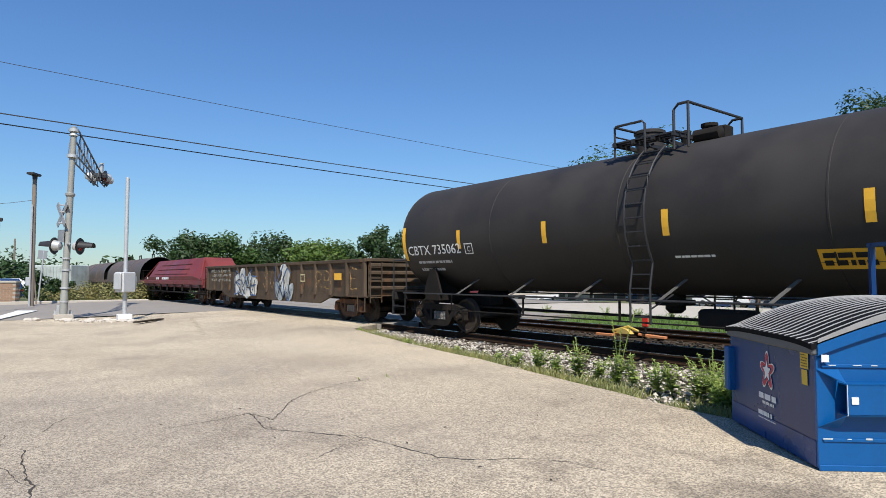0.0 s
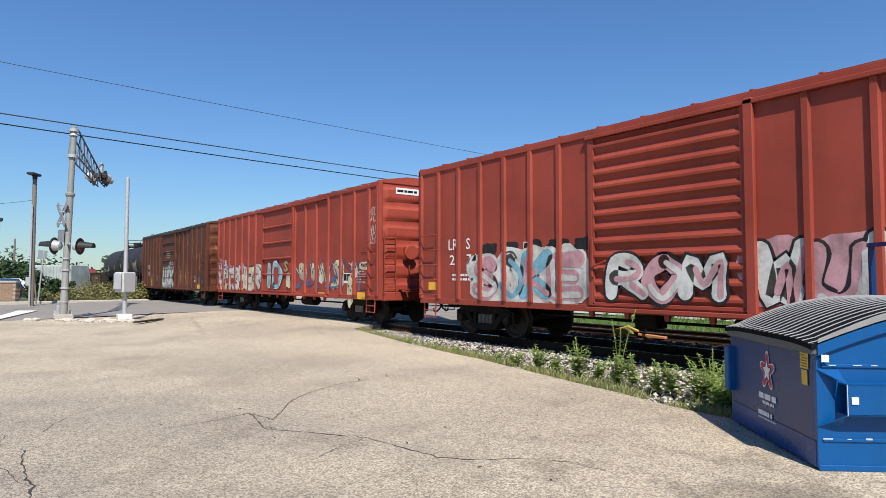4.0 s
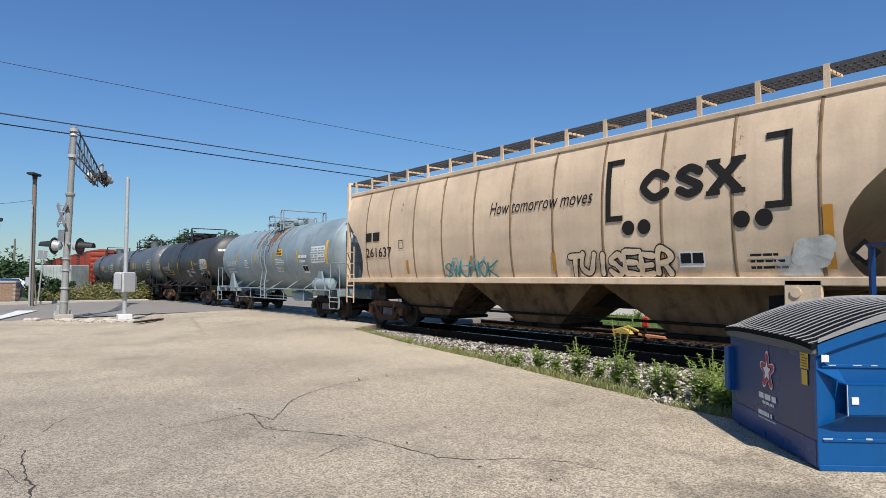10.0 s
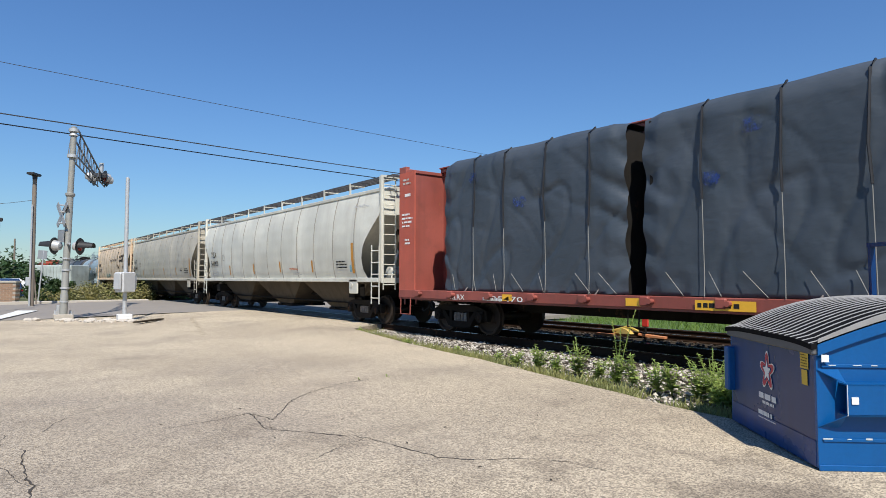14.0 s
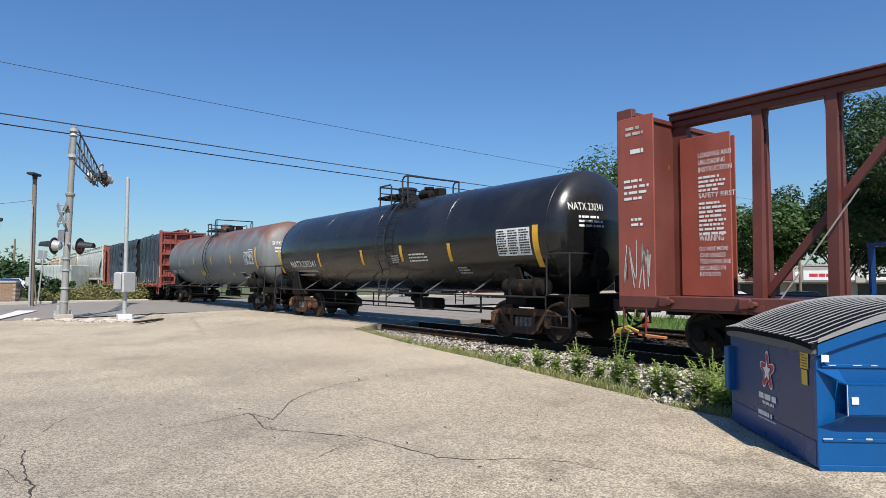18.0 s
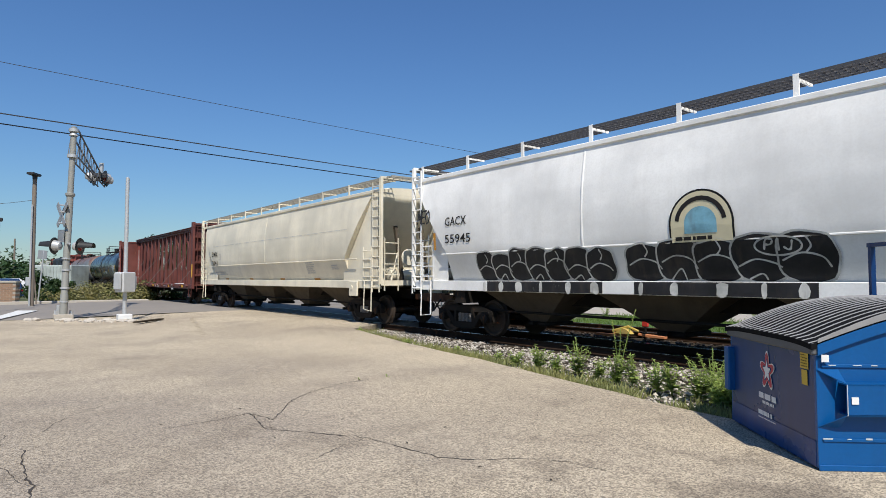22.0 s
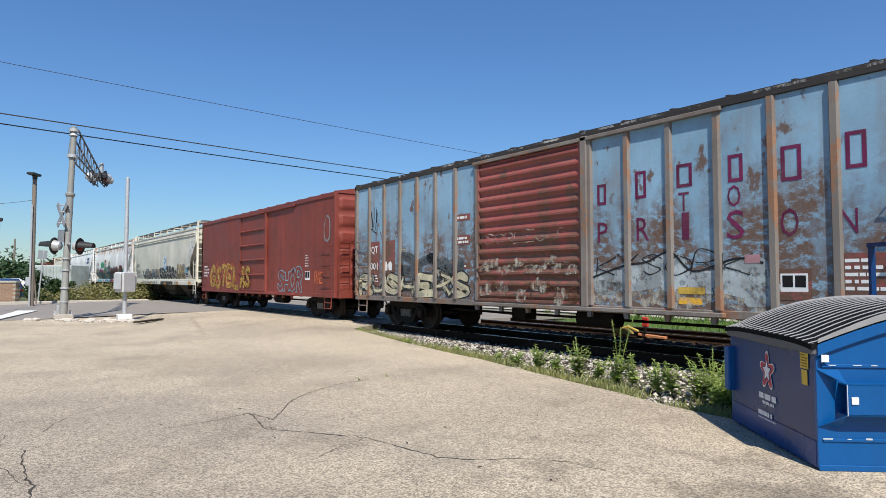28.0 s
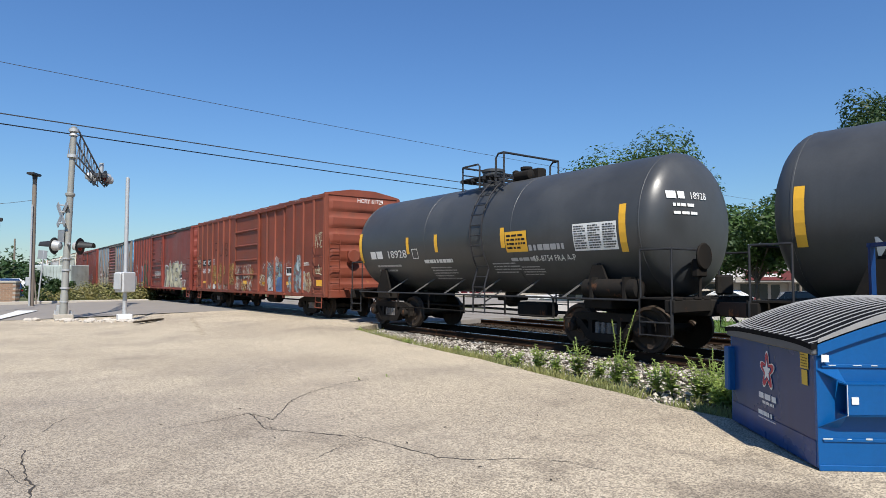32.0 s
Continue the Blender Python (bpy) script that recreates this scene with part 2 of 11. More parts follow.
# road dirt on the bays, darkened further by painted shade below the hull
BAY_DIRT_SHADE = paint("bay_dirt_and_shade", (0.085, 0.068, 0.048), dirt=(0.045, 0.035, 0.025), dirty=0.6, streak=0.4, rough=0.9, rust=0.12, rust_col=(0.11, 0.06, 0.035), gloss=0.15)

# rib colour: seam grime with the rib's shadow line mixed in
SEAM_DIRT_SHADE = plain("seam_dirt_and_shade", (0.30, 0.28, 0.235), 0.8, 0, 0.25, 1.5)
# ---- flat lettering and marks, laid on a surface ----
GLYPHS = {}


def letters(text, height, width=None, bold=0.0):
    """Outlines of a text as flat triangles, lower left corner at 0, 0; height is that of capitals."""
    key = (text, bold)
    if key not in GLYPHS:
        cu = bpy.data.curves.new("text", "FONT")
        cu.body, cu.size, cu.offset, cu.resolution_u = text, 1.0, bold, 2
        ob = bpy.data.objects.new("text", cu)
        me = ob.to_mesh()
        GLYPHS[key] = ([tuple(v.co[:2]) for v in me.vertices], [tuple(p.vertices) for p in me.polygons])
        ob.to_mesh_clear()
        bpy.data.objects.remove(ob)
        bpy.data.curves.remove(cu)
    v, f = GLYPHS[key]
    x0, x1 = min(p[0] for p in v), max(p[0] for p in v)
    y0, y1 = min(p[1] for p in v), max(p[1] for p in v)
    sy = height / (y1 - y0)
    sx = width / (x1 - x0) if width else sy
    return [((p[0] - x0) * sx, (p[1] - y0) * sy) for p in v], f


class Decals:
    """Marks on one side of a car. surface(x, z, lift) gives the place on the skin, lifted outwards."""

    def __init__(self, owner, surface):
        self.owner, self.surface, self.lift = owner, surface, 0.006

    def lay(self, name, verts, faces, x, z, mat, label="", lift=0.0, slant=0.0):
        s = Shape()
        s.add([self.surface(x + u + slant * w, z + w, self.lift + lift) for u, w in verts], faces)
        return part(name, s, mat, self.owner, label, smooth=0)

    def text(self, string, x, z, h, mat, width=None, bold=0.0, name="lettering", lift=0.0, slant=0.0):
        v, f = letters(string, h, width, bold)
        return self.lay(name, v, f, x, z, mat, "", lift, slant)

    def rect(self, x0, x1, z0, z1, mat, name="panel_mark", label="", lift=0.0, slant=0.0):
        n = max(1, int((z1 - z0) / 0.16))
        v = [(u, (z1 - z0) * i / n) for i in range(n + 1) for u in (0, x1 - x0)]
        f = [(2 * i, 2 * i + 1, 2 * i + 3, 2 * i + 2) for i in range(n)]
        return self.lay(name, v, f, x0, z0, mat, label, lift, slant)

    def bars(self, x0, x1, z0, z1, rows, mat, seed=1, name="lettering_block", lift=0.0, fill=0.55):
        """Rows of short plain bars in place of small writing."""
        rnd = random.Random(seed)
        v, f = [], []
        h = (z1 - z0) / rows
        for r in range(rows):
            u = 0.0
            end = (x1 - x0) * (1 if r % 3 else rnd.uniform(0.7, 1))
            while u < end - h * 0.3:
                w = min(h * rnd.uniform(0.4, 1.9), end - u)
                zb = (z1 - z0) - (r + 1) * h + h * (1 - fill) / 2
                n = len(v)
                v += [(u, zb), (u + w, zb), (u + w, zb + h * fill), (u, zb + h * fill)]
                f.append((n, n + 1, n + 2, n + 3))
                u += w + h * rnd.uniform(0.15, 0.4)
        return self.lay(name, v, f, x0, z0, mat, "", lift)

    def disc(self, x, z, r, mat, name="disc_mark", n=28, sides=None, lift=0.0, label=""):
        n = sides or n
        v = [(0, 0)] + [(r * math.cos(2 * math.pi * k / n), r * math.sin(2 * math.pi * k / n)) for k in range(n)]
        return self.lay(name, v, [(0, 1 + k, 1 + (k + 1) % n) for k in range(n)], x, z, mat, label, lift)

    def ring_frame(self, x0, x1, z0, z1, w, mat, name="frame_mark", lift=0.0):
        v, f = [], []
        for a, b, c, d in ((x0, x1, z0, z0 + w), (x0, x1, z1 - w, z1), (x0, x0 + w, z0 + w, z1 - w), (x1 - w, x1, z0 + w, z1 - w)):
            n = len(v)
            v += [(a, c), (b, c), (b, d), (a, d)]
            f.append((n, n + 1, n + 2, n + 3))
        return self.lay(name, v, f, 0, 0, mat, "", lift)

    def strokes(self, lines, w, mat, name="spray_paint", lift=0.0, label=""):
        """Sprayed lines: each a list of (x, z)."""
        s = Shape()
        for k, line in enumerate(lines):
            up = self.lift + lift + 0.00025 * (k % 12)
            pts = [Vector((*p, 0)) for p in line]
            rows = []
            for i, p in enumerate(pts):
                d = (pts[min(i + 1, len(pts) - 1)] - pts[max(i - 1, 0)])
                d = d.normalized() if d.length > 1e-6 else Vector((1, 0, 0))
                q = Vector((-d.y, d.x, 0)) * (w / 2)
                rows.append([self.surface(p.x + q.x, p.y + q.y, up), self.surface(p.x - q.x, p.y - q.y, up)])
            s.sheet(rows)
        coat = part(name, s, mat, self.owner, label, smooth=0)
        return tagged(coat, label, kind="stuff") if len(lines) > 1 else coat

    def poly(self, pts, mat, name="spray_fill", lift=0.0, edge=None, w=.04):
        """A flat painted outline of (x, z), with its edge drawn round it."""
        self.lay(name, pts, [tuple(range(len(pts)))], 0, 0, mat, "", lift)
        if edge:
            self.strokes([[tuple(p) for p in pts] + [tuple(pts[0])]], w, edge, "spray_line", lift + .002)

    def blob(self, x, z, rx, rz, mat, seed, name="spray_patch", lift=0.0, n=26, rough=0.28, label=""):
        """An uneven patch of paint."""
        rnd = random.Random(seed)
        ph = [(rnd.uniform(0, 6.3), rnd.uniform(0.3, 1) * rough / k ** 0.7, k) for k in range(2, 8)]
        v = [(0, 0)]
        for k in range(n):
            a = 2 * math.pi * k / n
            r = 1 + sum(m * math.sin(q * a + p) for p, m, q in ph) * 0.6
            ca, sa = math.cos(a), math.sin(a)
            e = max(abs(ca), abs(sa)) ** 0.4
            v.append((rx * r * ca / e, rz * r * sa / e))
        return self.lay(name, v, [(0, 1 + k, 1 + (k + 1) % n) for k in range(n)], x, z, mat, label, lift)


def curl(rnd, x, z, w, h, turns=3):
    """A smooth wandering line inside a cell."""
    k = [(x + w * rnd.uniform(-.1, 1.1), z + h * (q + rnd.uniform(-.12, .12))) for q in ([0, 1, .35, .9, .1, .7, .2][:turns + 2] if rnd.random() < .6 else [1, .1, .8, .0, .6, .3, 1][:turns + 2])]
    pts = []
    for a in range(len(k) - 1):
        p0, p1, p2, p3 = (Vector(k[max(a - 1, 0)]), Vector(k[a]), Vector(k[a + 1]), Vector(k[min(a + 2, len(k) - 1)]))
        for i in range(6):
            t = i / 6
            q = 0.5 * (2 * p1 + (p2 - p0) * t + (2 * p0 - 5 * p1 + 4 * p2 - p3) * t * t + (3 * p1 - p0 - 3 * p2 + p3) * t ** 3)
            pts.append((q.x, q.y))
    pts.append(k[-1])
    return pts


def wild_letters(rnd, x0, x1, z0, z1, count):
    """Quick looping strokes of a sprayed tag, too wild to read."""
    w = (x1 - x0) / count
    lines = []
    for i in range(count):
        a = x0 + i * w
        lift = rnd.uniform(-.06, .06) * (z1 - z0)
        lines.append(curl(rnd, a, z0 + lift, w * 1.15, (z1 - z0) * rnd.uniform(.75, 1.05), rnd.randint(2, 4)))
    if rnd.random() < .5:
        lines.append([(x0 + (x1 - x0) * u, z0 + (z1 - z0) * (.1 * math.sin(5 * u) - .05)) for u in np.linspace(.1, .95, 9)])
    return lines


def smooth_line(pts, n=6):
    """A smooth line through the points."""
    out = []
    for a in range(len(pts) - 1):
        p0, p1, p2, p3 = (Vector(pts[max(a - 1, 0)]), Vector(pts[a]), Vector(pts[a + 1]), Vector(pts[min(a + 2, len(pts) - 1)]))
        for i in range(n):
            t = i / n
            q = 0.5 * (2 * p1 + (p2 - p0) * t + (2 * p0 - 5 * p1 + 4 * p2 - p3) * t * t + (3 * p1 - p0 - 3 * p2 + p3) * t ** 3)
            out.append((q.x, q.y))
    return out + [tuple(pts[-1])]


ALPHA = {
    "A": [[(0, 0), (.42, 1), (.58, 1), (1, 0)], [(.2, .36), (.8, .36)]],
    "B": [[(0, 0), (0, 1), (.62, 1), (.88, .78), (.6, .54), (.1, .52)], [(.6, .54), (1, .3), (.7, 0), (0, 0)]],
    "C": [[(.95, .82), (.5, 1), (.06, .66), (.06, .34), (.5, 0), (.95, .18)]],
    "D": [[(0, 0), (0, 1), (.5, 1), (1, .66), (1, .34), (.5, 0), (0, 0)]],
    "E": [[(1, 1), (0, 1), (0, 0), (1, 0)], [(0, .5), (.78, .5)]],
    "F": [[(1, 1), (0, 1), (0, 0)], [(0, .5), (.75, .5)]],
    "G": [[(.95, .84), (.5, 1), (.06, .66), (.06, .34), (.5, 0), (.95, .2), (.95, .48), (.55, .48)]],
    "H": [[(0, 0), (0, 1)], [(1, 0), (1, 1)], [(0, .5), (1, .5)]],
    "I": [[(.5, 0), (.5, 1)]],
    "J": [[(.85, 1), (.85, .25), (.5, 0), (.1, .22)]],
    "K": [[(0, 0), (0, 1)], [(1, 1), (.08, .45), (1, 0)]],
    "L": [[(0, 1), (0, 0), (.95, 0)]],
    "M": [[(0, 0), (.1, 1), (.5, .3), (.9, 1), (1, 0)]],
    "N": [[(0, 0), (0, 1), (1, 0), (1, 1)]],
    "O": [[(.5, 1), (.06, .7), (.06, .3), (.5, 0), (.94, .3), (.94, .7), (.5, 1)]],
    "P": [[(0, 0), (0, 1), (.65, 1), (.95, .76), (.65, .5), (.05, .48)]],
    "R": [[(0, 0), (0, 1), (.65, 1), (.95, .76), (.6, .5), (.05, .48)], [(.45, .5), (1, 0)]],
    "S": [[(.92, .85), (.5, 1), (.08, .78), (.5, .52), (.92, .24), (.5, 0), (.06, .16)]],
    "T": [[(0, 1), (1, 1)], [(.5, 1), (.5, 0)]],
    "U": [[(0, 1), (.04, .3), (.5, 0), (.96, .3), (1, 1)]],
    "V": [[(0, 1), (.5, 0), (1, 1)]],
    "W": [[(0, 1), (.25, 0), (.5, .75), (.75, 0), (1, 1)]],
    "X": [[(0, 0), (1, 1)], [(0, 1), (1, 0)]],
    "Y": [[(0, 1), (.5, .5), (1, 1)], [(.5, .5), (.5, 0)]],
    "Z": [[(0, 1), (1, 1), (0, 0), (1, 0)]],
    "!": [[(.5, 1), (.5, .35)], [(.5, .12), (.5, 0)]],
}
ROUND = set("BCDGJOPRSU")


def word_lines(text, x0, x1, z0, z1, seed, shake=.06, lean=.1, gap=.18):
    """The strokes of a sprayed word, letter by letter."""
    rnd = random.Random(seed)
    cell = (x1 - x0) / len(text)
    out = []
    for i, ch in enumerate(text):
        if ch not in ALPHA:
            continue
        a, w = x0 + cell * (i + gap / 2), cell * (1 - gap)
        k0, k1 = rnd.uniform(-shake, shake), rnd.uniform(-shake, shake)
        lines = []
        for sk in ALPHA[ch]:
            pts = [(a + w * (u + rnd.uniform(-shake, shake)) + lean * (v - .5) * (z1 - z0) * .5, z0 + (z1 - z0) * (v * (1 + k0) + k1 * .5 + rnd.uniform(-shake, shake) * .5)) for u, v in sk]
            lines.append(smooth_line(pts) if ch in ROUND else smooth_line([p for q, r in zip(pts, pts[1:]) for p in (q, (q[0] * .5 + r[0] * .5, q[1] * .5 + r[1] * .5))] + [pts[-1]], 3))
        out.append(lines)
    return out


def join_strokes(d, lines, w, mat, name, lift, step=.0004, swell=.12):
    """Swollen strokes with round ends, all in one coat."""
    fine = name in ("spray_shade", "spray_shine", "spray_glow", "spray_tag")
    coat = Shape()
    for k, line in enumerate(lines):
        s = coat if fine else Shape()
        up = d.lift + lift + step * k
        p0, p1, q0, q1 = Vector(line[0]), Vector(line[1]), Vector(line[-1]), Vector(line[-2])
        u0, u1 = (p0 - p1).normalized() * w, (q0 - q1).normalized() * w
        path = [(p0 + u0 * o, g) for o, g in ((.5, .08), (.43, .5), (.25, .87))]
        path += [(Vector(p), 1 + swell * math.sin(i * .7 + k)) for i, p in enumerate(line)]
        path += [(q0 + u1 * o, g) for o, g in ((.25, .87), (.43, .5), (.5, .08))]
        rows = []
        for i, (p, g) in enumerate(path):
            a, b = path[max(i - 1, 0)][0], path[min(i + 1, len(path) - 1)][0]
            u = (b - a).normalized() if (b - a).length > 1e-6 else Vector((1, 0))
            q = Vector((-u.y, u.x)) * (w / 2) * g
            rows.append([d.surface(p.x + q.x * e, p.y + q.y * e, up) for e in (1, .33, -.33, -1)])
        s.sheet(rows)
        if not fine:
            part(name, s, mat, d.owner, smooth=0)
    if fine:
        tagged(part(name, coat, mat, d.owner, smooth=0), kind="stuff")


def bubble(d, text, seed, x0, x1, z0, z1, fills, edge, fat=.34, ew=.05, lean=.1, shake=.08, back=None, shine=None, glow=None):
    """A sprayed word in fat letters: cloud, glow, outline, fill, shade and highlights. fat: width of a stroke by the width of a letter."""
    h = z1 - z0
    cell = (x1 - x0) / len(text)
    f = min(cell * fat, h * .3)
    rnd = random.Random(seed)
    if back:
        n = max(2, int((x1 - x0) / .8))
        for i in range(n):
            d.blob(x0 + (x1 - x0) * (i + .5) / n, (z0 + z1) / 2 + rnd.uniform(-.05, .1) * h, (x1 - x0) / n * .75, h * rnd.uniform(.5, .64), back, seed * 7 + i, lift=.0003 * i)
    words = word_lines(text, x0 + f * .2, x1 - f * .2, z0 + f * .5, z1 - f * .5, seed, shake, lean)
    flat = [ln for w in words for ln in w]
    if glow:
        join_strokes(d, flat, f + 4 * ew, glow, "spray_glow", .002, .0002)
    join_strokes(d, flat, f + 2 * ew, edge, "spray_outline", .006, .0002)
    for j, mat in enumerate(fills):
        mine = [ln for i, w in enumerate(words) if i % len(fills) == j for ln in w]
        if mine:
            join_strokes(d, mine, f, mat, "spray_fill", .011, .0002)
    if len(fills) > 1:
        for j, mat in enumerate(fills):
            mine = [[(p[0] + f * .12, p[1] - f * .1) for p in ln[len(ln) // 3:]] for i, w in enumerate(words) if (i + 1) % len(fills) == j for ln in w]
            if mine:
                join_strokes(d, mine, f * .4, mat, "spray_shade", .0155, .0002)
    if shine:
        join_strokes(d, [[(p[0] - f * .2, p[1] + f * .2) for p in ln[:max(3, len(ln) // 3)]] for ln in flat], f * .14, shine, "spray_shine", .019, .0002)


def scrawl(d, text, seed, x0, x1, z0, z1, w, mat, lean=.25, shake=.1, lift=.004):
    """A quick tag in one thin line a letter."""
    join_strokes(d, [ln for k in word_lines(text, x0, x1, z0, z1, seed, shake, lean, .1) for ln in k], w, mat, "spray_tag", lift, .0003, .25)


def throw_up(d, seed, x0, x1, z0, z1, n, fill, edge, ew=.035):
    """Quick swollen letters: overlapping lobes with a thin pale edge, each split by a curve."""
    rnd = random.Random(seed)
    h, cell = z1 - z0, (x1 - x0) / n
    for i in range(n):
        x = x0 + cell * (i + .5)
        hh = h * rnd.uniform(.43, .52)
        zc = z0 + hh
        up = .0011 * i
        d.blob(x, zc, cell * .62 + ew, hh + ew, edge, seed * 31 + i, "spray_outline", up, 30, .13)
        d.blob(x, zc, cell * .62, hh, fill, seed * 31 + i, "spray_fill", up + .0006, 30, .13)
    lines = []
    for i in range(n):
        x = x0 + cell * (i + .5)
        k = rnd.uniform(-.1, .12)
        lines.append(smooth_line([(x - cell * .5, z0 + h * (.42 + k)), (x - cell * .1, z0 + h * (.56 + k)), (x + cell * .3, z0 + h * (.48 + k)), (x + cell * .45, z0 + h * .3)]))
        if i % 2:
            lines.append(smooth_line([(x - cell * .3, z0 + h * .06), (x, z0 + h * (.26 + k)), (x + cell * .1, z0 + h * .05)]))
        else:
            lines.append(smooth_line([(x + cell * .05, z1 - h * .12), (x + cell * .12, z1 - h * .28), (x + cell * .02, z1 - h * .4)]))
    join_strokes(d, lines, ew * .8, edge, "spray_line", .0011 * n + .003)


# ---- running gear, shared by all cars ----
WHEEL_R = 0.457
AXLE = 0.889


def make_running_gear():
    g = {}
    s = Shape()
    s.ring([(-1.15, 0.07), (-0.98, 0.075), (-0.9, 0.085), (0.9, 0.085), (0.98, 0.075), (1.15, 0.07)], "y", 12)
    for q in (-1, 1):
        prof = [(0.66, 0.12), (0.685, 0.14), (0.70, 0.36), (0.682, 0.40), (0.682, 0.483), (0.715, 0.483), (0.735, 0.462), (0.815, 0.455), (0.82, 0.40), (0.775, 0.36), (0.755, 0.17), (0.79, 0.14), (0.79, 0.1)]
        if q > 0:
            s.ring([(-a, r) for a, r in prof][::-1], "y", 36)
        else:
            s.ring(prof, "y", 36)
    # bosses on the wheel plate that show the turning
    for q in (-1, 1):
        for k in range(3):
            a = k * 2.1
            s.box(0.24 * math.cos(a) - 0.03, 0.24 * math.cos(a) + 0.03, q * 0.75, q * 0.79, 0.24 * math.sin(a) - 0.03, 0.24 * math.sin(a) + 0.03)
    g["wheelset"] = s.mesh("wheelset")
    g["wheelset"].materials.append(WHEEL_STEEL)
    s = Shape()
    s.prism([(-1.12, .50), (-1.12, .63), (-.95, .70), (-.70, .76), (.70, .76), (.95, .70), (1.12, .63), (1.12, .50), (.98, .52), (.72, .60), (-.72, .60), (-.98, .52)], -0.075, 0.075)
    s.prism([(-.80, .62), (-.66, .64), (-.36, .33), (.36, .33), (.66, .64), (.80, .62), (.46, .20), (.30, .16), (-.30, .16), (-.46, .20)], -0.085, 0.085)
    s.box(-.42, -.32, -.08, .08, .30, .64)
    s.box(.32, .42, -.08, .08, .30, .64)
    for q in (-1, 1):
        s.prism([(q * 1.12, .36), (q * 1.12, .55), (q * 1.02, .55), (q * 1.04, .36)], -0.07, 0.07)
        s.prism([(q * .70, .38), (q * .80, .62), (q * .66, .62)], -0.07, 0.07)
    g["side_frame"] = s.mesh("side_frame")
    s = Shape()
    for x in (-.22, -.07, .08, .22):
        for k in range(6):
            s.ring([(0, .062), (.018, .068), (.03, .062)], "z", 10, (x, 0, .335 + k * .037))
        s.ring([(.33, .04), (.56, .04)], "z", 8, (x, 0, 0))
    g["spring_pack"] = s.mesh("spring_pack")
    g["spring_pack"].materials.append(SPRING)
    s = Shape()
    s.box(-.2, .2, -1.05, 1.05, .55, .72, .03)
    s.box(-.3, .3, -.35, .35, .50, .86, .05)
    s.ring([(.7, .3), (.95, .3)], "z", 16)
    g["bolster"] = s.mesh("bolster")
    g["bolster"].materials.append(STEEL_DARK)
    s = Shape()
    s.ring([(-.10, .10), (-.09, .125), (.06, .125), (.08, .10)], "y", 16)
    s.ring([(-.125, .055), (-.10, .055)], "y", 8)
    s.box(-.14, .14, -.07, .09, .08, .17, .02)
    g["bearing_cap"] = s.mesh("bearing_cap")
    s = Shape()
    s.box(-.05, .05, -.9, .9, .3, .42, .02)
    for q in (-1, 1):
        s.box(-.06, .06, q * .66, q * .82, .22, .52, .02)
    g["brake_beam"] = s.mesh("brake_beam")
    g["brake_beam"].materials.append(STEEL_DARK)
    s = Shape()
    s.prism([(0, -.09), (.28, -.10), (.46, -.15), (.62, -.12), (.64, .0), (.58, .10), (.40, .14), (.26, .09), (0, .09)], .76, 1.02, "z")
    s.box(-.5, .05, -.09, .09, .80, .98, .02)
    g["coupler"] = s.mesh("coupler")
    g["coupler"].materials.append(TRUCK_RUST)
    s = Shape()
    s.rod([(0, .3, .85), (.12, .32, .72), (.26, .34, .55), (.42, .36, .46), (.55, .33, .50), (.62, .28, .56)], .026, 8)
    g["brake_hose"] = s.mesh("brake_hose")
    g["brake_hose"].materials.append(RUBBER)
    return g


GEAR = make_running_gear()
GEAR_MATS = {}


def geared(kind, mat):
    key = (kind, mat.name)
    if key not in GEAR_MATS:
        me = GEAR[kind].copy()
        me.materials.clear()
        me.materials.append(mat)
        GEAR_MATS[key] = me
    return GEAR_MATS[key]


WHEELS = []


def add_truck(car, x, frame_mat):
    truck = part("truck", GEAR["bolster"], None, car, at=(x, 0, 0))
    for q in (-1, 1):
        part("side_frame", geared("side_frame", frame_mat), None, truck, at=(0, q * 1.0, 0))
        part("spring_pack", GEAR["spring_pack"], None, truck, at=(0, q * 1.0, 0))
        w = part("wheelset", GEAR["wheelset"], None, truck, at=(q * AXLE, 0, WHEEL_R))
        WHEELS.append((w, car))
        part("brake_beam", GEAR["brake_beam"], None, truck, at=(q * .36, 0, 0))
        for y in (-1.06, 1.06):
            part("bearing_cap", geared("bearing_cap", frame_mat), None, truck, at=pose(q * AXLE, y, WHEEL_R, 0, 0, 0 if y < 0 else 180))


def add_couplers(car, x0, x1, reach0, reach1):
    """Couplers and brake hoses at both ends. reach: from the striker to the pulling face."""
    part("coupler", GEAR["coupler"], None, car, at=pose(x1 + reach1 - .55, 0, 0))
    part("coupler", GEAR["coupler"], None, car, at=pose(x0 - reach0 + .55, 0, 0, 0, 0, 180))
    part("brake_hose", GEAR["brake_hose"], None, car, at=pose(x1 + reach1 - .62, 0, 0))
    part("brake_hose", GEAR["brake_hose"], None, car, at=pose(x0 - reach0 + .62, 0, 0, 0, 0, 180))


def ladder(s, x, y, z0, z1, w, n, along="x", r=0.016):
    """Stiles and rungs into a shape."""
    for q in (-w / 2, w / 2):
        a = (x + q, y, z0) if along == "x" else (x, y + q, z0)
        b = (a[0], a[1], z1)
        s.bar(a, b, 0.05, 0.016)
    for i in range(n):
        z = z0 + (z1 - z0) * (i + 0.5) / n
        if along == "x":
            s.rod([(x - w / 2, y, z), (x + w / 2, y, z)], r, 6)
        else:
            s.rod([(x, y - w / 2, z), (x, y + w / 2, z)], r, 6)


TRAIN = []


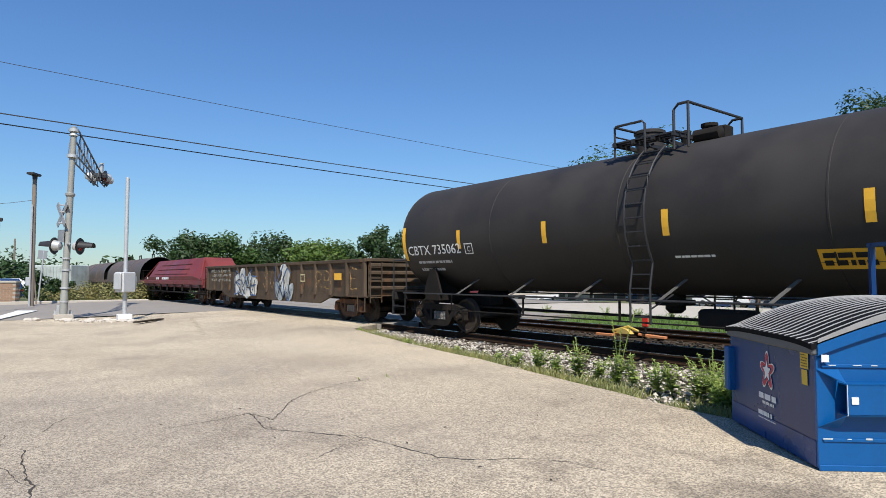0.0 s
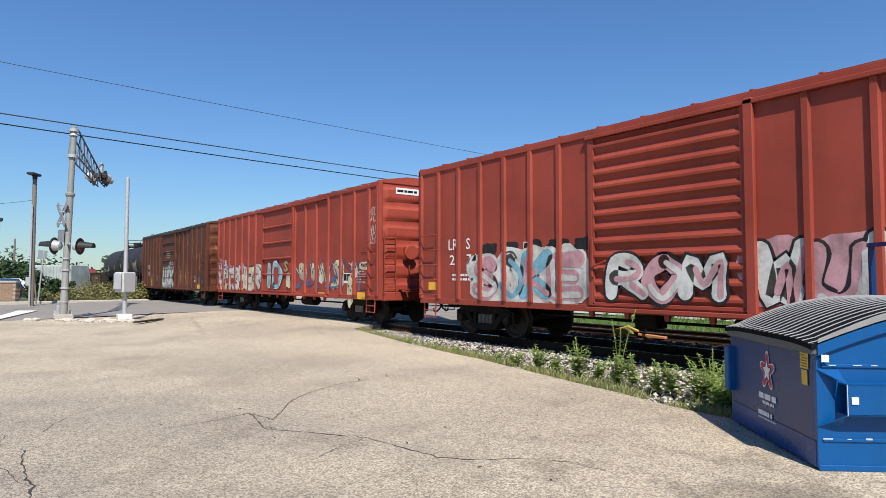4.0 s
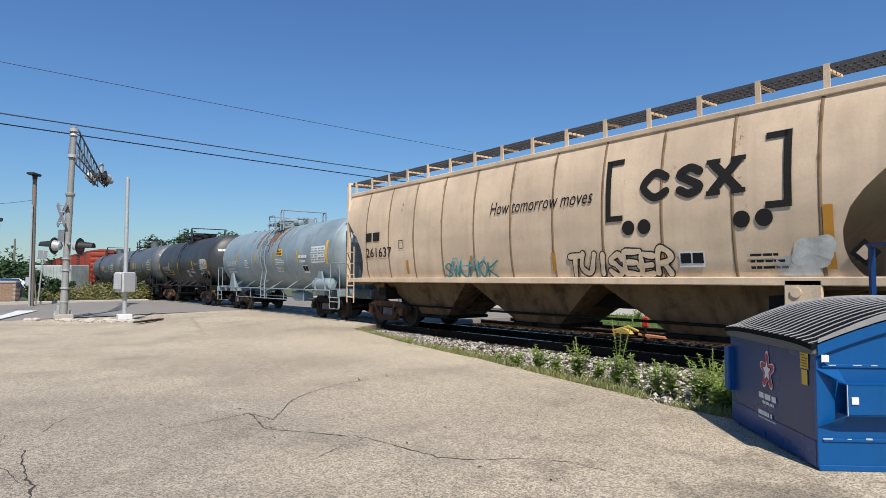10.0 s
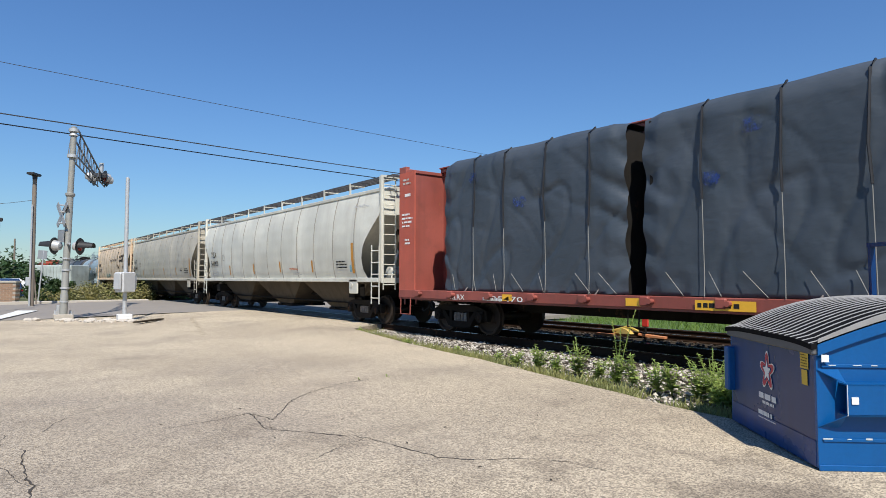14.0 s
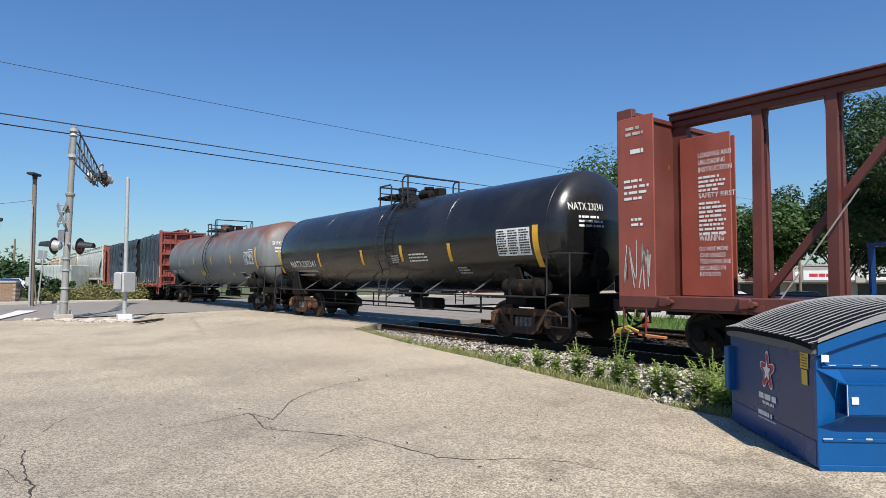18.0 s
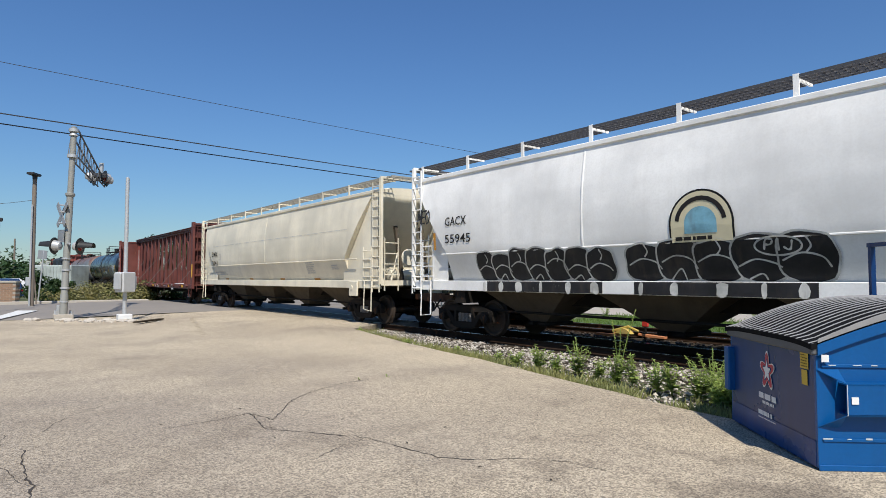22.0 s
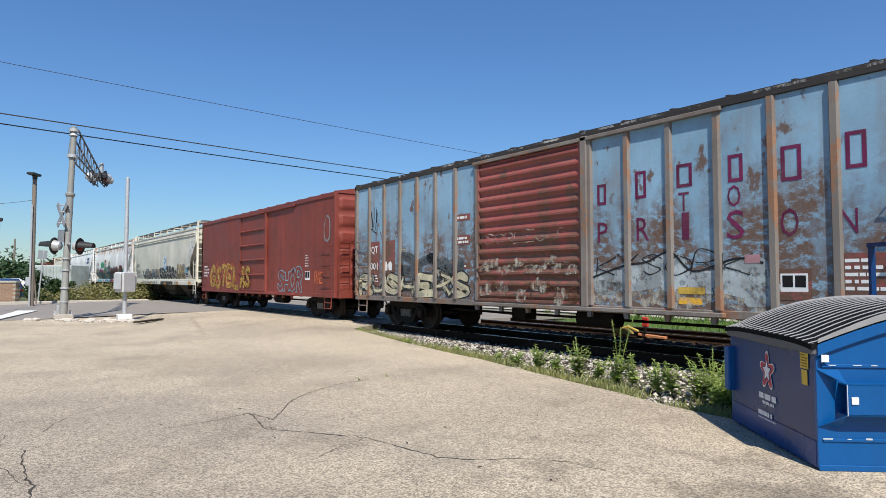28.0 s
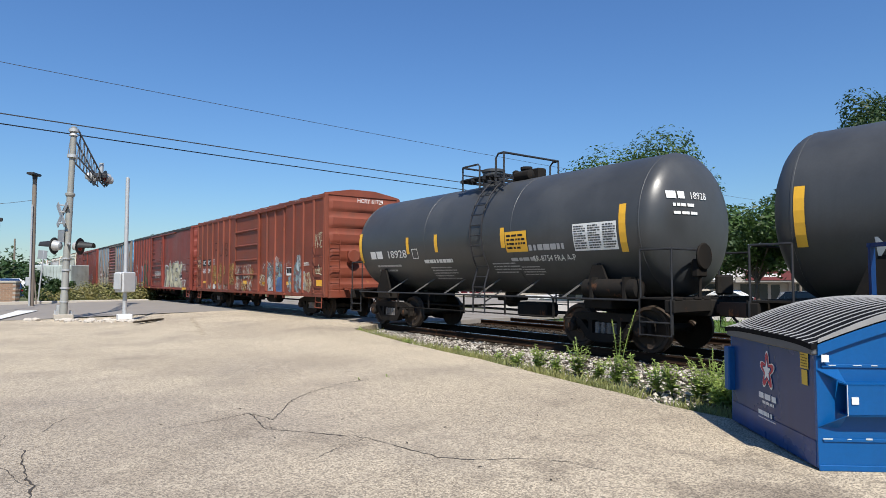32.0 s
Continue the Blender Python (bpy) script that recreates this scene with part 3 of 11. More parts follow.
def new_car(name, label, category, xi, group="cars of the freight train"):
    """xi: the car's middle along the train."""
    car = thing(name, label, category, group)
    TRAIN.append((car, xi))
    return car


# ---- box car ----
def box_car(xi, half, label, mat, trim, roof_mat, posts=True, door_mat=None, eave=4.5, door_ribs=8, frame_mat=None, reach=(.95, .95), end_mat=None, plug=False, side_z=0.80, door=(-1.75, 1.45), rear=None):
    car = new_car("box_car", label, "box car", xi)
    W = 1.56
    door_mat, end_mat, frame_mat = door_mat or mat, end_mat or mat, frame_mat or TRUCK_STEEL
    d0, d1 = door
    for q in (-1, 1):
        for a, b in ((-half, d0), (d1, half)):
            s = Shape().box(a, b, q * (W - .05), q * W, side_z + .12, eave - .12)
            part("side_panel", s, mat, car)
        s = Shape().box(d0, d1, q * (W - .09), q * (W - .05), side_z + .12, eave - .12)
        part("door_backing", s, mat, car)
        part("side_sill", Shape().box(-half, half, q * (W - .04), q * (W + .02), side_z, side_z + .14, .01), trim, car)
        part("top_chord", Shape().box(-half, half, q * (W - .05), q * (W + .035), eave - .14, eave, .012), roof_mat, car)
        if posts:
            for a, b in ((-half, d0), (d1, half)):
                for i in range(8):
                    x = a + (b - a) * i / 7
                    if a > 0 and rear == "flat" and 0 < i < 7:
                        continue
                    if a > 0 and rear and rear != "flat":
                        x = rear[0] + rear[1] * i if i < 7 else half
                    x = min(max(x, -half + .07), half - .07)
                    o = [(x - .075, q * W), (x - .045, q * (W + .055)), (x + .045, q * (W + .055)), (x + .075, q * W)]
                    part("side_post", Shape().prism(o, side_z + .14, eave - .14, "z"), trim, car)
        else:
            for a, b in ((-half, d0), (d1, half)):
                for i in range(1, 7):
                    x = a + (b - a) * i / 7
                    part("rivet_seam", Shape().box(x - .05, x + .05, q * W, q * (W + .008), side_z + .14, eave - .14, .003), mat, car)
        # sliding door: ledges or deep corrugations
        s = Shape()
        zz0, zz1 = side_z + .18, eave - .2
        if door_ribs < 8:
            s.box(d0 + .06, d1 - .06, q * (W - .03), q * (W + .012), zz0, zz1)
        else:
            rows, n = [], door_ribs * 6
            for i in range(n + 1):
                z = zz0 + (zz1 - zz0) * i / n
                bulge = (0, .02, .062, .062, .02, 0)[i % 6]
                rows.append([(d0 + .06, q * (W - .01 + bulge), z), (d1 - .06, q * (W - .01 + bulge), z)])
            s.sheet(rows if q > 0 else [r[::-1] for r in rows])
        dr = part("door", s, door_mat, car, "sliding door with pressed horizontal ribs", smooth=25)
        s = Shape()
        s.box(d0 + .02, d0 + .1, q * (W - .02), q * (W + .05), zz0 - .02, zz1 + .02, .008)
        s.box(d1 - .1, d1 - .02, q * (W - .02), q * (W + .05), zz0 - .02, zz1 + .02, .008)
        s.box(d0 + .02, d1 - .02, q * (W - .02), q * (W + .05), zz1, zz1 + .07, .008)
        s.box(d0 + .02, d1 - .02, q * (W - .02), q * (W + .05), zz0 - .05, zz0 + .02, .008)
        pieces("door_edge", s, door_mat, dr)
        if door_ribs < 8:
            for i in range(1, door_ribs):
                z = zz0 + (zz1 - zz0) * i / door_ribs
                if plug and i > 2:
                    # short ledges at both sides of a plain door
                    for a, b in ((d0 + .12, d0 + .75), (d1 - .85, d1 - .12)):
                        for zz in (z - .12, z + .28):
                            part("door_ledge", Shape().prism([(q * W, zz - .03), (q * (W + .06), zz - .02), (q * (W + .06), zz + .015), (q * W, zz + .04)], a, b, "x"), door_mat, dr)
                    continue
                part("door_ledge", Shape().prism([(q * W, z - .03), (q * (W + .075), z - .02), (q * (W + .075), z + .015), (q * W, z + .06)], d0 + .1, d1 - .1, "x"), door_mat, dr)
        s = Shape()
        s.box(d0 + .03, d0 + .09, q * (W + .05), q * (W + .09), 1.5, 2.3, .008)
        s.rod([(d0 + .06, q * (W + .1), 1.7), (d0 + .42, q * (W + .1), 1.82)], .02)
        part("door_latch", s, trim, dr)
        part("door_post", Shape().box(d1 - .02, d1 + .14, q * W, q * (W + .09), side_z + .1, eave - .1, .012), trim, car)
        if plug:
            for x in (d0 + .1, d1 - .2):
                part("door_rod", Shape().rod([(x, q * (W + .07), zz0), (x, q * (W + .07), zz1)], .028, 8), trim, dr)
        part("door_track", Shape().box(d0 - .1, min(d1 + 3.0, half - .3), q * W, q * (W + .11), side_z + .02, side_z + .1, .01), trim, car)
        part("door_rail", Shape().box(d0 - .1, min(d1 + 3.0, half - .3), q * W, q * (W + .09), eave - .2, eave - .12, .01), trim, car)
        for x in np.linspace(d0, min(d1 + 2.8, half - .5), 8):
            part("track_bracket", Shape().prism([(x - .06, side_z + .03), (x + .06, side_z + .03), (x + .04, side_z - .1), (x - .04, side_z - .1)], q * (W - .02), q * (W + .05)), trim, car)
        # corner grab irons and sill steps
        for e in (-1, 1):
            xe = e * (half - .48)
            for i in range(5):
                z = 1.05 + i * .4
                s = Shape().rod([(xe - .36, q * (W + .06), z), (xe - .36, q * (W + .13), z), (xe + .36, q * (W + .13), z), (xe + .36, q * (W + .06), z)], .014)
                part("grab_iron", s, trim, car)
            s = Shape().rod([(xe - .26, q * W, side_z + .05), (xe - .26, q * (W + .02), .42), (xe + .26, q * (W + .02), .42), (xe + .26, q * W, side_z + .05)], .02)
            s.rod([(xe - .26, q * (W + .01), .62), (xe + .26, q * (W + .01), .62)], .016)
            part("sill_step", s, trim, car)
    # ends with deep corrugations
    for e in (-1, 1):
        x = e * half
        s = Shape()
        rows = []
        n = 60
        for i in range(n + 1):
            z = side_z + .1 + (eave - side_z - .1) * i / n
            ph = (i % 10) / 10
            d = 0.075 * (1 if 0.15 < ph < 0.6 else (ph / .15 if ph <= .15 else max(0, 1 - (ph - .6) / .15)))
            if i < 3 or i > n - 3:
                d = 0
            rows.append([(x, -W + .02, z), (x, -W + .14, z), (x + e * d, -W + .26, z), (x + e * d, 0, z), (x + e * d, W - .26, z), (x, W - .14, z), (x, W - .02, z)])
        s.sheet(rows if e > 0 else [r[::-1] for r in rows])
        part("end_panel", s, end_mat, car, "end wall with deep horizontal corrugations", smooth=25)
        part("end_gable", Shape().prism([(-W, eave - .02), (W, eave - .02), (W, eave + .02), (.5, eave + .2), (-.5, eave + .2), (-W, eave + .02)], x - .04, x + e * .03, "x"), end_mat, car)
        for q in (-1, 1):
            part("corner_post", Shape().box(x - .05, x + e * .05, q * (W - .1), q * (W + .03), side_z, eave, .015), trim, car)
            s = Shape()
            ladder(s, x + e * .16, q * (W - .3), 1.0, 2.9 if q < 0 else 2.4, .42, 6, "y")
            part("end_ladder", s, trim, car)
        s = Shape()
        for k in range(7):
            s.box(x + e * .1, x + e * .5, -.9 + k * .26, -.9 + k * .26 + .2, 1.12, 1.15)
        s.bar((x + e * .45, -1.0, 1.1), (x + e * .45, 1.0, 1.1), .06, .06)
        part("crossover_platform", s, trim, car)
        part("end_sill", Shape().box(x - .05, x + e * .16, -W + .1, W - .1, side_z - .02, side_z + .26, .02), trim, car)
    s = Shape()
    s.ring([(0, .22), (.03, .24), (.05, .22)], "x", 20, (half + .26, -.55, 2.3))
    part("brake_wheel", s, trim, car)
    part("brake_box", Shape().box(half + .06, half + .25, -.72, -.38, 2.05, 2.5, .03), trim, car)
    part("brake_rod", Shape().rod([(half + .16, -.55, 2.1), (half + .14, -.5, 1.2)], .018), trim, car)
    # roof of shallow panels
    s = Shape()
    for a, b in ((-W - .03, -.5), (-.5, .5), (.5, W + .03)):
        z0 = eave + (.2 if abs(a) < 1 else .015)
        z1 = eave + (.2 if abs(b) < 1 else .015)
        s.add([(-half, a, z0), (half, a, z0), (half, b, z1), (-half, b, z1), (-half, a, z0 - .04), (half, a, z0 - .04), (half, b, z1 - .04), (-half, b, z1 - .04)],
              [(0, 1, 2, 3), (7, 6, 5, 4), (0, 4, 5, 1), (2, 6, 7, 3), (1, 5, 6, 2), (0, 3, 7, 4)])
    for i in range(16):
        x = -half + .03 + (2 * half - .06) * i / 15
        s.prism([(-W - .02, eave + .02), (-.5, eave + .205), (.5, eave + .205), (W + .02, eave + .02), (W + .02, eave + .045), (.5, eave + .235), (-.5, eave + .235), (-W - .02, eave + .045)], x - .03, x + .03, "x")
    part("roof", s, roof_mat, car)
    # underframe
    s = Shape()
    s.box(-half + .1, half - .1, -.2, .2, .72, 1.02)
    for x in np.linspace(-half + 1.2, half - 1.2, 8):
        s.box(x - .06, x + .06, -W + .1, W - .1, .78, .92)
    part("underframe", s, STEEL_DARK, car)
    s = Shape()
    s.ring([(-.6, .02), (-.55, .2), (.45, .2), (.5, .02)], "x", 14, (1.4, -.75, .62))
    part("air_reservoir", s, STEEL_DARK, car)
    s = Shape()
    s.box(-1.2, -.7, -.95, -.55, .48, .8, .03)
    s.rod([(-4.2, -.5, .6), (4.2, -.5, .58)], .03)
    s.rod([(-3.2, -1.1, .66), (-1.2, -.9, .6)], .022)
    part("brake_rigging", s, STEEL_DARK, car)
    add_truck(car, -half + 2.15, frame_mat)
    add_truck(car, half - 2.15, frame_mat)
    add_couplers(car, -half, half, reach[0], reach[1])
    car["half"] = half
    dec = Decals(car, lambda x, z, lift: (x, -W - lift, z))
    dec.head = Decals(car, lambda y, z, lift: (half + .08 + lift, y, z))
    dec.door = Decals(car, lambda x, z, lift: (x, -W - .05 - lift, z))
    return car, dec


# ---- tank car ----
def tank_surface(zc, r):
    def place(x, z, lift):
        h = min(max(z - zc, -r * .98), r * .98)
        y = math.sqrt(r * r - h * h)
        k = (r + lift + .004) / r
        return (x, -y * k, zc + h * k)
    return place


def tank_car(xi, half, label, mat, r=1.43, zc=2.53, gear=None, frame_mat=None, reach=(.8, .8), ladder_x=.7, top_x=-.1, head_mat=None, dome="pot", rails_mat=None, seams=3, head=.62, guard=.75, pot_x=-.55):
    """half: half the straight part of the shell. guard: length of the low rail ahead of top_x; pot_x: the manway's place behind it."""
    car = new_car("tank_car", label, "tank car", xi)
    gear, frame_mat, rails_mat = gear or STEEL_DARK, frame_mat or TRUCK_STEEL, rails_mat or BLACK_PIPE
    s = Shape()
    hd = [(math.sin(k * math.pi / 18), math.cos(k * math.pi / 18)) for k in range(9, -1, -1)]
    prof = [(-half - head * a, max(r * b, .01)) for a, b in hd]
    n = 2 * seams
    for i in range(1, n):
        prof.append((-half + 2 * half * i / n, r))
    prof += [(half + head * a, max(r * b, .01)) for a, b in hd[::-1]]
    s.ring(prof, "x", 56, (0, 0, zc))
    shell = part("tank_shell", s, mat, car, smooth=50)
    if head_mat:
        s = Shape()
        s.ring([(half + head * a + .003, max((r + .003) * b, .01)) for a, b in hd[::-1]], "x", 56, (0, 0, zc), caps=False)
        part("tank_head", s, head_mat, car, smooth=60)
    for i in range(seams + 1):
        x = -half + 2 * half * i / seams
        part("weld_seam", Shape().ring([(x - .02, r - .004), (x - .012, r + .006), (x + .012, r + .006), (x + .02, r - .004)], "x", 56, (0, 0, zc), caps=False), mat, shell)
    ends = half + head
    # stub sills, saddles and end platforms
    for e in (-1, 1):
        xt = e * (ends - 1.75)
        s = Shape()
        s.box(e * (ends - 3.0), e * (ends + .15), -.24, .24, .74, 1.06, .02)
        s.box(e * (ends - .1), e * (ends + .12), -1.45, 1.45, .84, 1.08, .02)
        s.box(xt - .35, xt + .35, -1.3, 1.3, .86, 1.04, .02)
        part("end_sill", s, gear, car)
        zb = zc - math.sqrt(r * r - 1.05 ** 2)
        for q in (-1, 1):
            s = Shape()
            s.prism([(q * 1.3, 1.0), (q * 1.22, zb + .42), (q * .95, zb + .12), (q * .5, zc - r + .12), (q * .4, 1.0)], xt - .05, xt + .05, "x")
            s.prism([(xt - .42, 1.02), (xt - .12, 1.75), (xt + .12, 1.75), (xt + .42, 1.02)], q * 1.24, q * 1.3)
            part("saddle", s, gear, car)
        for k in range(9):
            part("platform_board", Shape().box(e * (ends - .62), e * (ends + .12), -1.42 + k * .32, -1.42 + k * .32 + .24, 1.085, 1.115), gear, car)
        s = Shape()
        xe = e * (ends + .05)
        for q in (-1, 1):
            s.rod([(e * (ends - .62), q * 1.42, 1.1), (e * (ends - .62), q * 1.42, 2.02)], .02)
            s.rod([(xe, q * 1.42, .45), (xe, q * 1.42, 2.02)], .02)
            s.rod([(e * (ends - .62), q * 1.42, 2.02), (xe, q * 1.42, 2.02)], .02)
            s.rod([(e * (ends - .62), q * 1.46, 1.1), (e * (ends - .62), q * 1.46, .42), (xe, q * 1.46, .42), (xe, q * 1.46, 1.1)], .018)
            s.rod([(e * (ends - .62), q * 1.46, .66), (xe, q * 1.46, .66)], .016)
        s.rod([(xe, -1.42, 2.02), (xe, -.3, 2.02)], .018)
        pieces("end_handrail", s, rails_mat, car)
    # brake wheel on the rear end
    s = Shape().ring([(0, .24), (.03, .26), (.05, .24)], "x", 20, (ends + .1, -.45, 1.9))
    for k in range(4):
        a = k * math.pi / 2
        s.rod([(ends + .12, -.45, 1.9), (ends + .12, -.45 + .24 * math.cos(a), 1.9 + .24 * math.sin(a))], .014)
    s.rod([(ends + .06, -.45, 1.9), (ends + .02, -.45, 1.05)], .03)
    part("brake_wheel", s, gear, car)
    part("brake_box", Shape().box(ends - .05, ends + .1, -.62, -.28, 1.5, 1.85, .03), gear, car)
    part("valve_box", Shape().box(ends - .02, ends + .1, .15, .7, 1.15, 1.55, .04), gear, car)
    # air reservoir beside the rear platform
    xr = ends - 1.35
    part("air_reservoir", Shape().ring([(-.72, .04), (-.66, .19), (.62, .19), (.68, .04)], "x", 18, (xr, -1.3, 1.28)), gear, car)
    for q in (-.4, .4):
        part("reservoir_strap", Shape().box(xr + q - .03, xr + q + .03, -1.5, -1.1, 1.04, 1.5), gear, car)
    # long side rail under the shell with slanting struts
    for q in (-1, 1):
        part("side_rail", Shape().rod([(-ends + .6, q * 1.5, 1.06), (ends - .6, q * 1.5, 1.06)], .022, 8), rails_mat, car)
        for x in np.linspace(-half * .66, half * .66, 6):
            yb = math.sqrt(r * r - (zc - 1.42) ** 2) if zc - 1.42 < r else .5
            part("rail_strut", Shape().bar((x - .1, q * 1.5, 1.06), (x + .12, q * (yb + .03), 1.46), .07, .025), STRUT_GREY if rails_mat is BLACK_PIPE else rails_mat, car)
    # ladder up the near and far side to the platform
    lx = ladder_x
    for q in (-1, 1):
        s = Shape()
        angs = np.linspace(radians(-42), radians(66), 12)
        low = [(q * 1.52, .62), (q * 1.52, 1.3)]
        path = low + [(q * (r + .16) * math.cos(a), zc + (r + .16) * math.sin(a)) for a in angs if zc + (r + .16) * math.sin(a) > 1.6]
        for w in (-.22, .22):
            s.rod([(lx + w, y, z) for y, z in path], .022, 6)
        zs = np.linspace(.75, zc + r * .85, 13)
        for z in zs:
            yy = None
            for (ya, za), (yb, zb) in zip(path, path[1:]):
                if za <= z <= zb:
                    yy = ya + (yb - ya) * (z - za) / (zb - za + 1e-9)
            if yy is not None:
                s.rod([(lx - .22, yy, z), (lx + .22, yy, z)], .015, 5)
        part("ladder", s, rails_mat, car)
        s = Shape()
        for w in (-1, 1):
            s.rod([(lx + w * .22, q * 1.52, .9), (lx + w * .5, q * 1.2, 1.18)], .016)
        pieces("ladder_brace", s, rails_mat, car)
    # top platform, fittings and safety rails
    lx = top_x
    pz = zc + r + .1
    p0, p1 = lx - guard, lx + .72
    for y in (-.75, .75):
        for k in range(3):
            part("walkway_board", Shape().box(p0, p1, y - .25 + k * .17, y - .25 + k * .17 + .12, pz - .02, pz + .01), rails_mat, car)
    for k in range(4):
        x = p0 + .05 + (p1 - p0 - .1) * k / 3
        part("walkway_bearer", Shape().box(x - .03, x + .03, -1.05, 1.05, pz - .09, pz - .02), rails_mat, car)
    s = Shape()
    if dome == "pot":
        s.ring([(pz - .2, .30), (pz + .27, .30), (pz + .29, .33), (pz + .35, .33), (pz + .37, .29), (pz + .39, .1)], "z", 20, (lx + pot_x, 0, 0))
    else:
        s.ring([(pz - .2, .55), (pz + .1, .55), (pz + .13, .6), (pz + .18, .6), (pz + .26, .45), (pz + .30, .1)], "z", 20, (lx + pot_x + .1, 0, 0))
    part("manway", s, mat if dome == "pot" else gear, car)
    s = Shape()
    s.ring([(pz - .1, .1), (pz + .2, .1), (pz + .25, .05)], "z", 12, (lx + .25, .1, 0))
    part("valve", s, gear, car)
    s = Shape()
    s.ring([(pz - .1, .13), (pz + .12, .13), (pz + .16, .16), (pz + .22, .16)], "z", 12, (lx + .9, -.15, 0))
    part("valve", s, gear, car)
    part("fitting_box", Shape().box(lx + .7, lx + 1.1, .1, .4, pz - .1, pz + .22, .03), gear, car)
    g0, h0 = p0 + .02, lx + .66
    lo, ret = pz + .34, min(guard, 1.05)
    # low guard: a crosswise rail with a return along each side
    s = Shape().rod([(g0 + ret, -1.0, pz - .3), (g0 + ret, -1.0, lo - .06), (g0 + ret - .06, -1.0, lo), (g0 + .06, -1.0, lo), (g0, -.94, lo), (g0, .94, lo), (g0 + .06, 1.0, lo), (g0 + ret - .06, 1.0, lo), (g0 + ret, 1.0, lo - .06), (g0 + ret, 1.0, pz - .3)], .026, 8)
    for q in (-1, 1):
        s.rod([(g0, q * .96, pz - .3), (g0, q * .96, lo)], .024, 8)
    s.rod([(g0, -.96, pz + .14), (g0, .96, pz + .14)], .018, 6)
    pieces("safety_rail", s, rails_mat, car)
    # tall hoop across the shell with two legs a side
    hi = pz + .5
    s = Shape()
    for q in (-1, 1):
        s.rod([(h0, q * 1.0, pz - .35), (h0, q * 1.0, hi - .1), (h0 + .1, q * 1.0, hi), (h0 + .3, q * 1.0, hi)], .028, 8)
        s.rod([(h0 + .3, q * 1.0, pz - .35), (h0 + .3, q * 1.0, hi)], .026, 8)
    s.rod([(h0 + .3, -1.0, hi), (h0 + .3, 1.0, hi)], .028, 8)
    pieces("safety_rail", s, rails_mat, car)
    part("hose_reel", Shape().ring([(-.3, .05), (-.26, .13), (.26, .13), (.3, .05)], "x", 12, (lx + .95, -.3, pz - .02)), gear, car)
    # bottom outlet and brake rigging
    s = Shape()
    s.ring([(zc - r - .38, .12), (zc - r - .3, .2), (zc - r + .1, .2)], "z", 14, (.3, 0, 0))
    s.box(.0, .6, -.3, .3, zc - r - .22, zc - r - .1, .03)
    part("bottom_outlet", s, gear, car)
    s = Shape()
    s.rod([(-half + 2, -.55, .72), (half - 2, -.5, .66)], .03)
    s.rod([(-half + 1.6, .5, .62), (half - 1.6, .5, .62)], .025)
    s.box(1.2, 2.2, -.75, -.25, .55, .9, .06)
    for x in np.linspace(-half + 2.2, half - 2.2, 5):
        s.bar((x, -1.45, 1.05), (x, -1.45, .62), .05, .02)
    s.rod([(-half + 2.2, -1.45, .64), (half - 2.2, -1.45, .64)], .016)
    part("brake_rigging", s, gear, car)
    add_truck(car, -ends + 1.75, frame_mat)
    add_truck(car, ends - 1.75, frame_mat)
    add_couplers(car, -ends, ends, reach[0], reach[1])
    car["half"] = ends
    dec = Decals(car, tank_surface(zc, r))

    def on_head(y, z, lift):
        k = max(0.02, 1 - (y * y + (z - zc) ** 2) / (r * r))
        return (half + head * math.sqrt(k) + lift + .012, y, z)
    dec.head = Decals(car, on_head)
    return car, dec
# ---- covered hopper ----
GRATING = plain("walkway_grating", (0.085, 0.085, 0.09), 0.6, 0.3, 0.2)
PROFILES = {
    # (half width, height) from the sill up to the eave
    "round": [(1.46, 1.48), (1.525, 1.75), (1.575, 2.15), (1.60, 2.6), (1.59, 3.05), (1.555, 3.45), (1.495, 3.80), (1.42, 4.10), (1.36, 4.26)],
    "tapered": [(1.30, 1.40), (1.43, 1.76), (1.56, 2.12), (1.585, 2.30), (1.60, 2.62), (1.60, 2.95), (1.57, 3.40), (1.51, 3.85), (1.44, 4.22)],
    "tall": [(1.48, 1.42), (1.56, 1.75), (1.59, 2.2), (1.60, 2.7), (1.595, 3.1), (1.58, 3.5), (1.57, 3.92), (1.57, 4.12), (1.52, 4.32)],
}


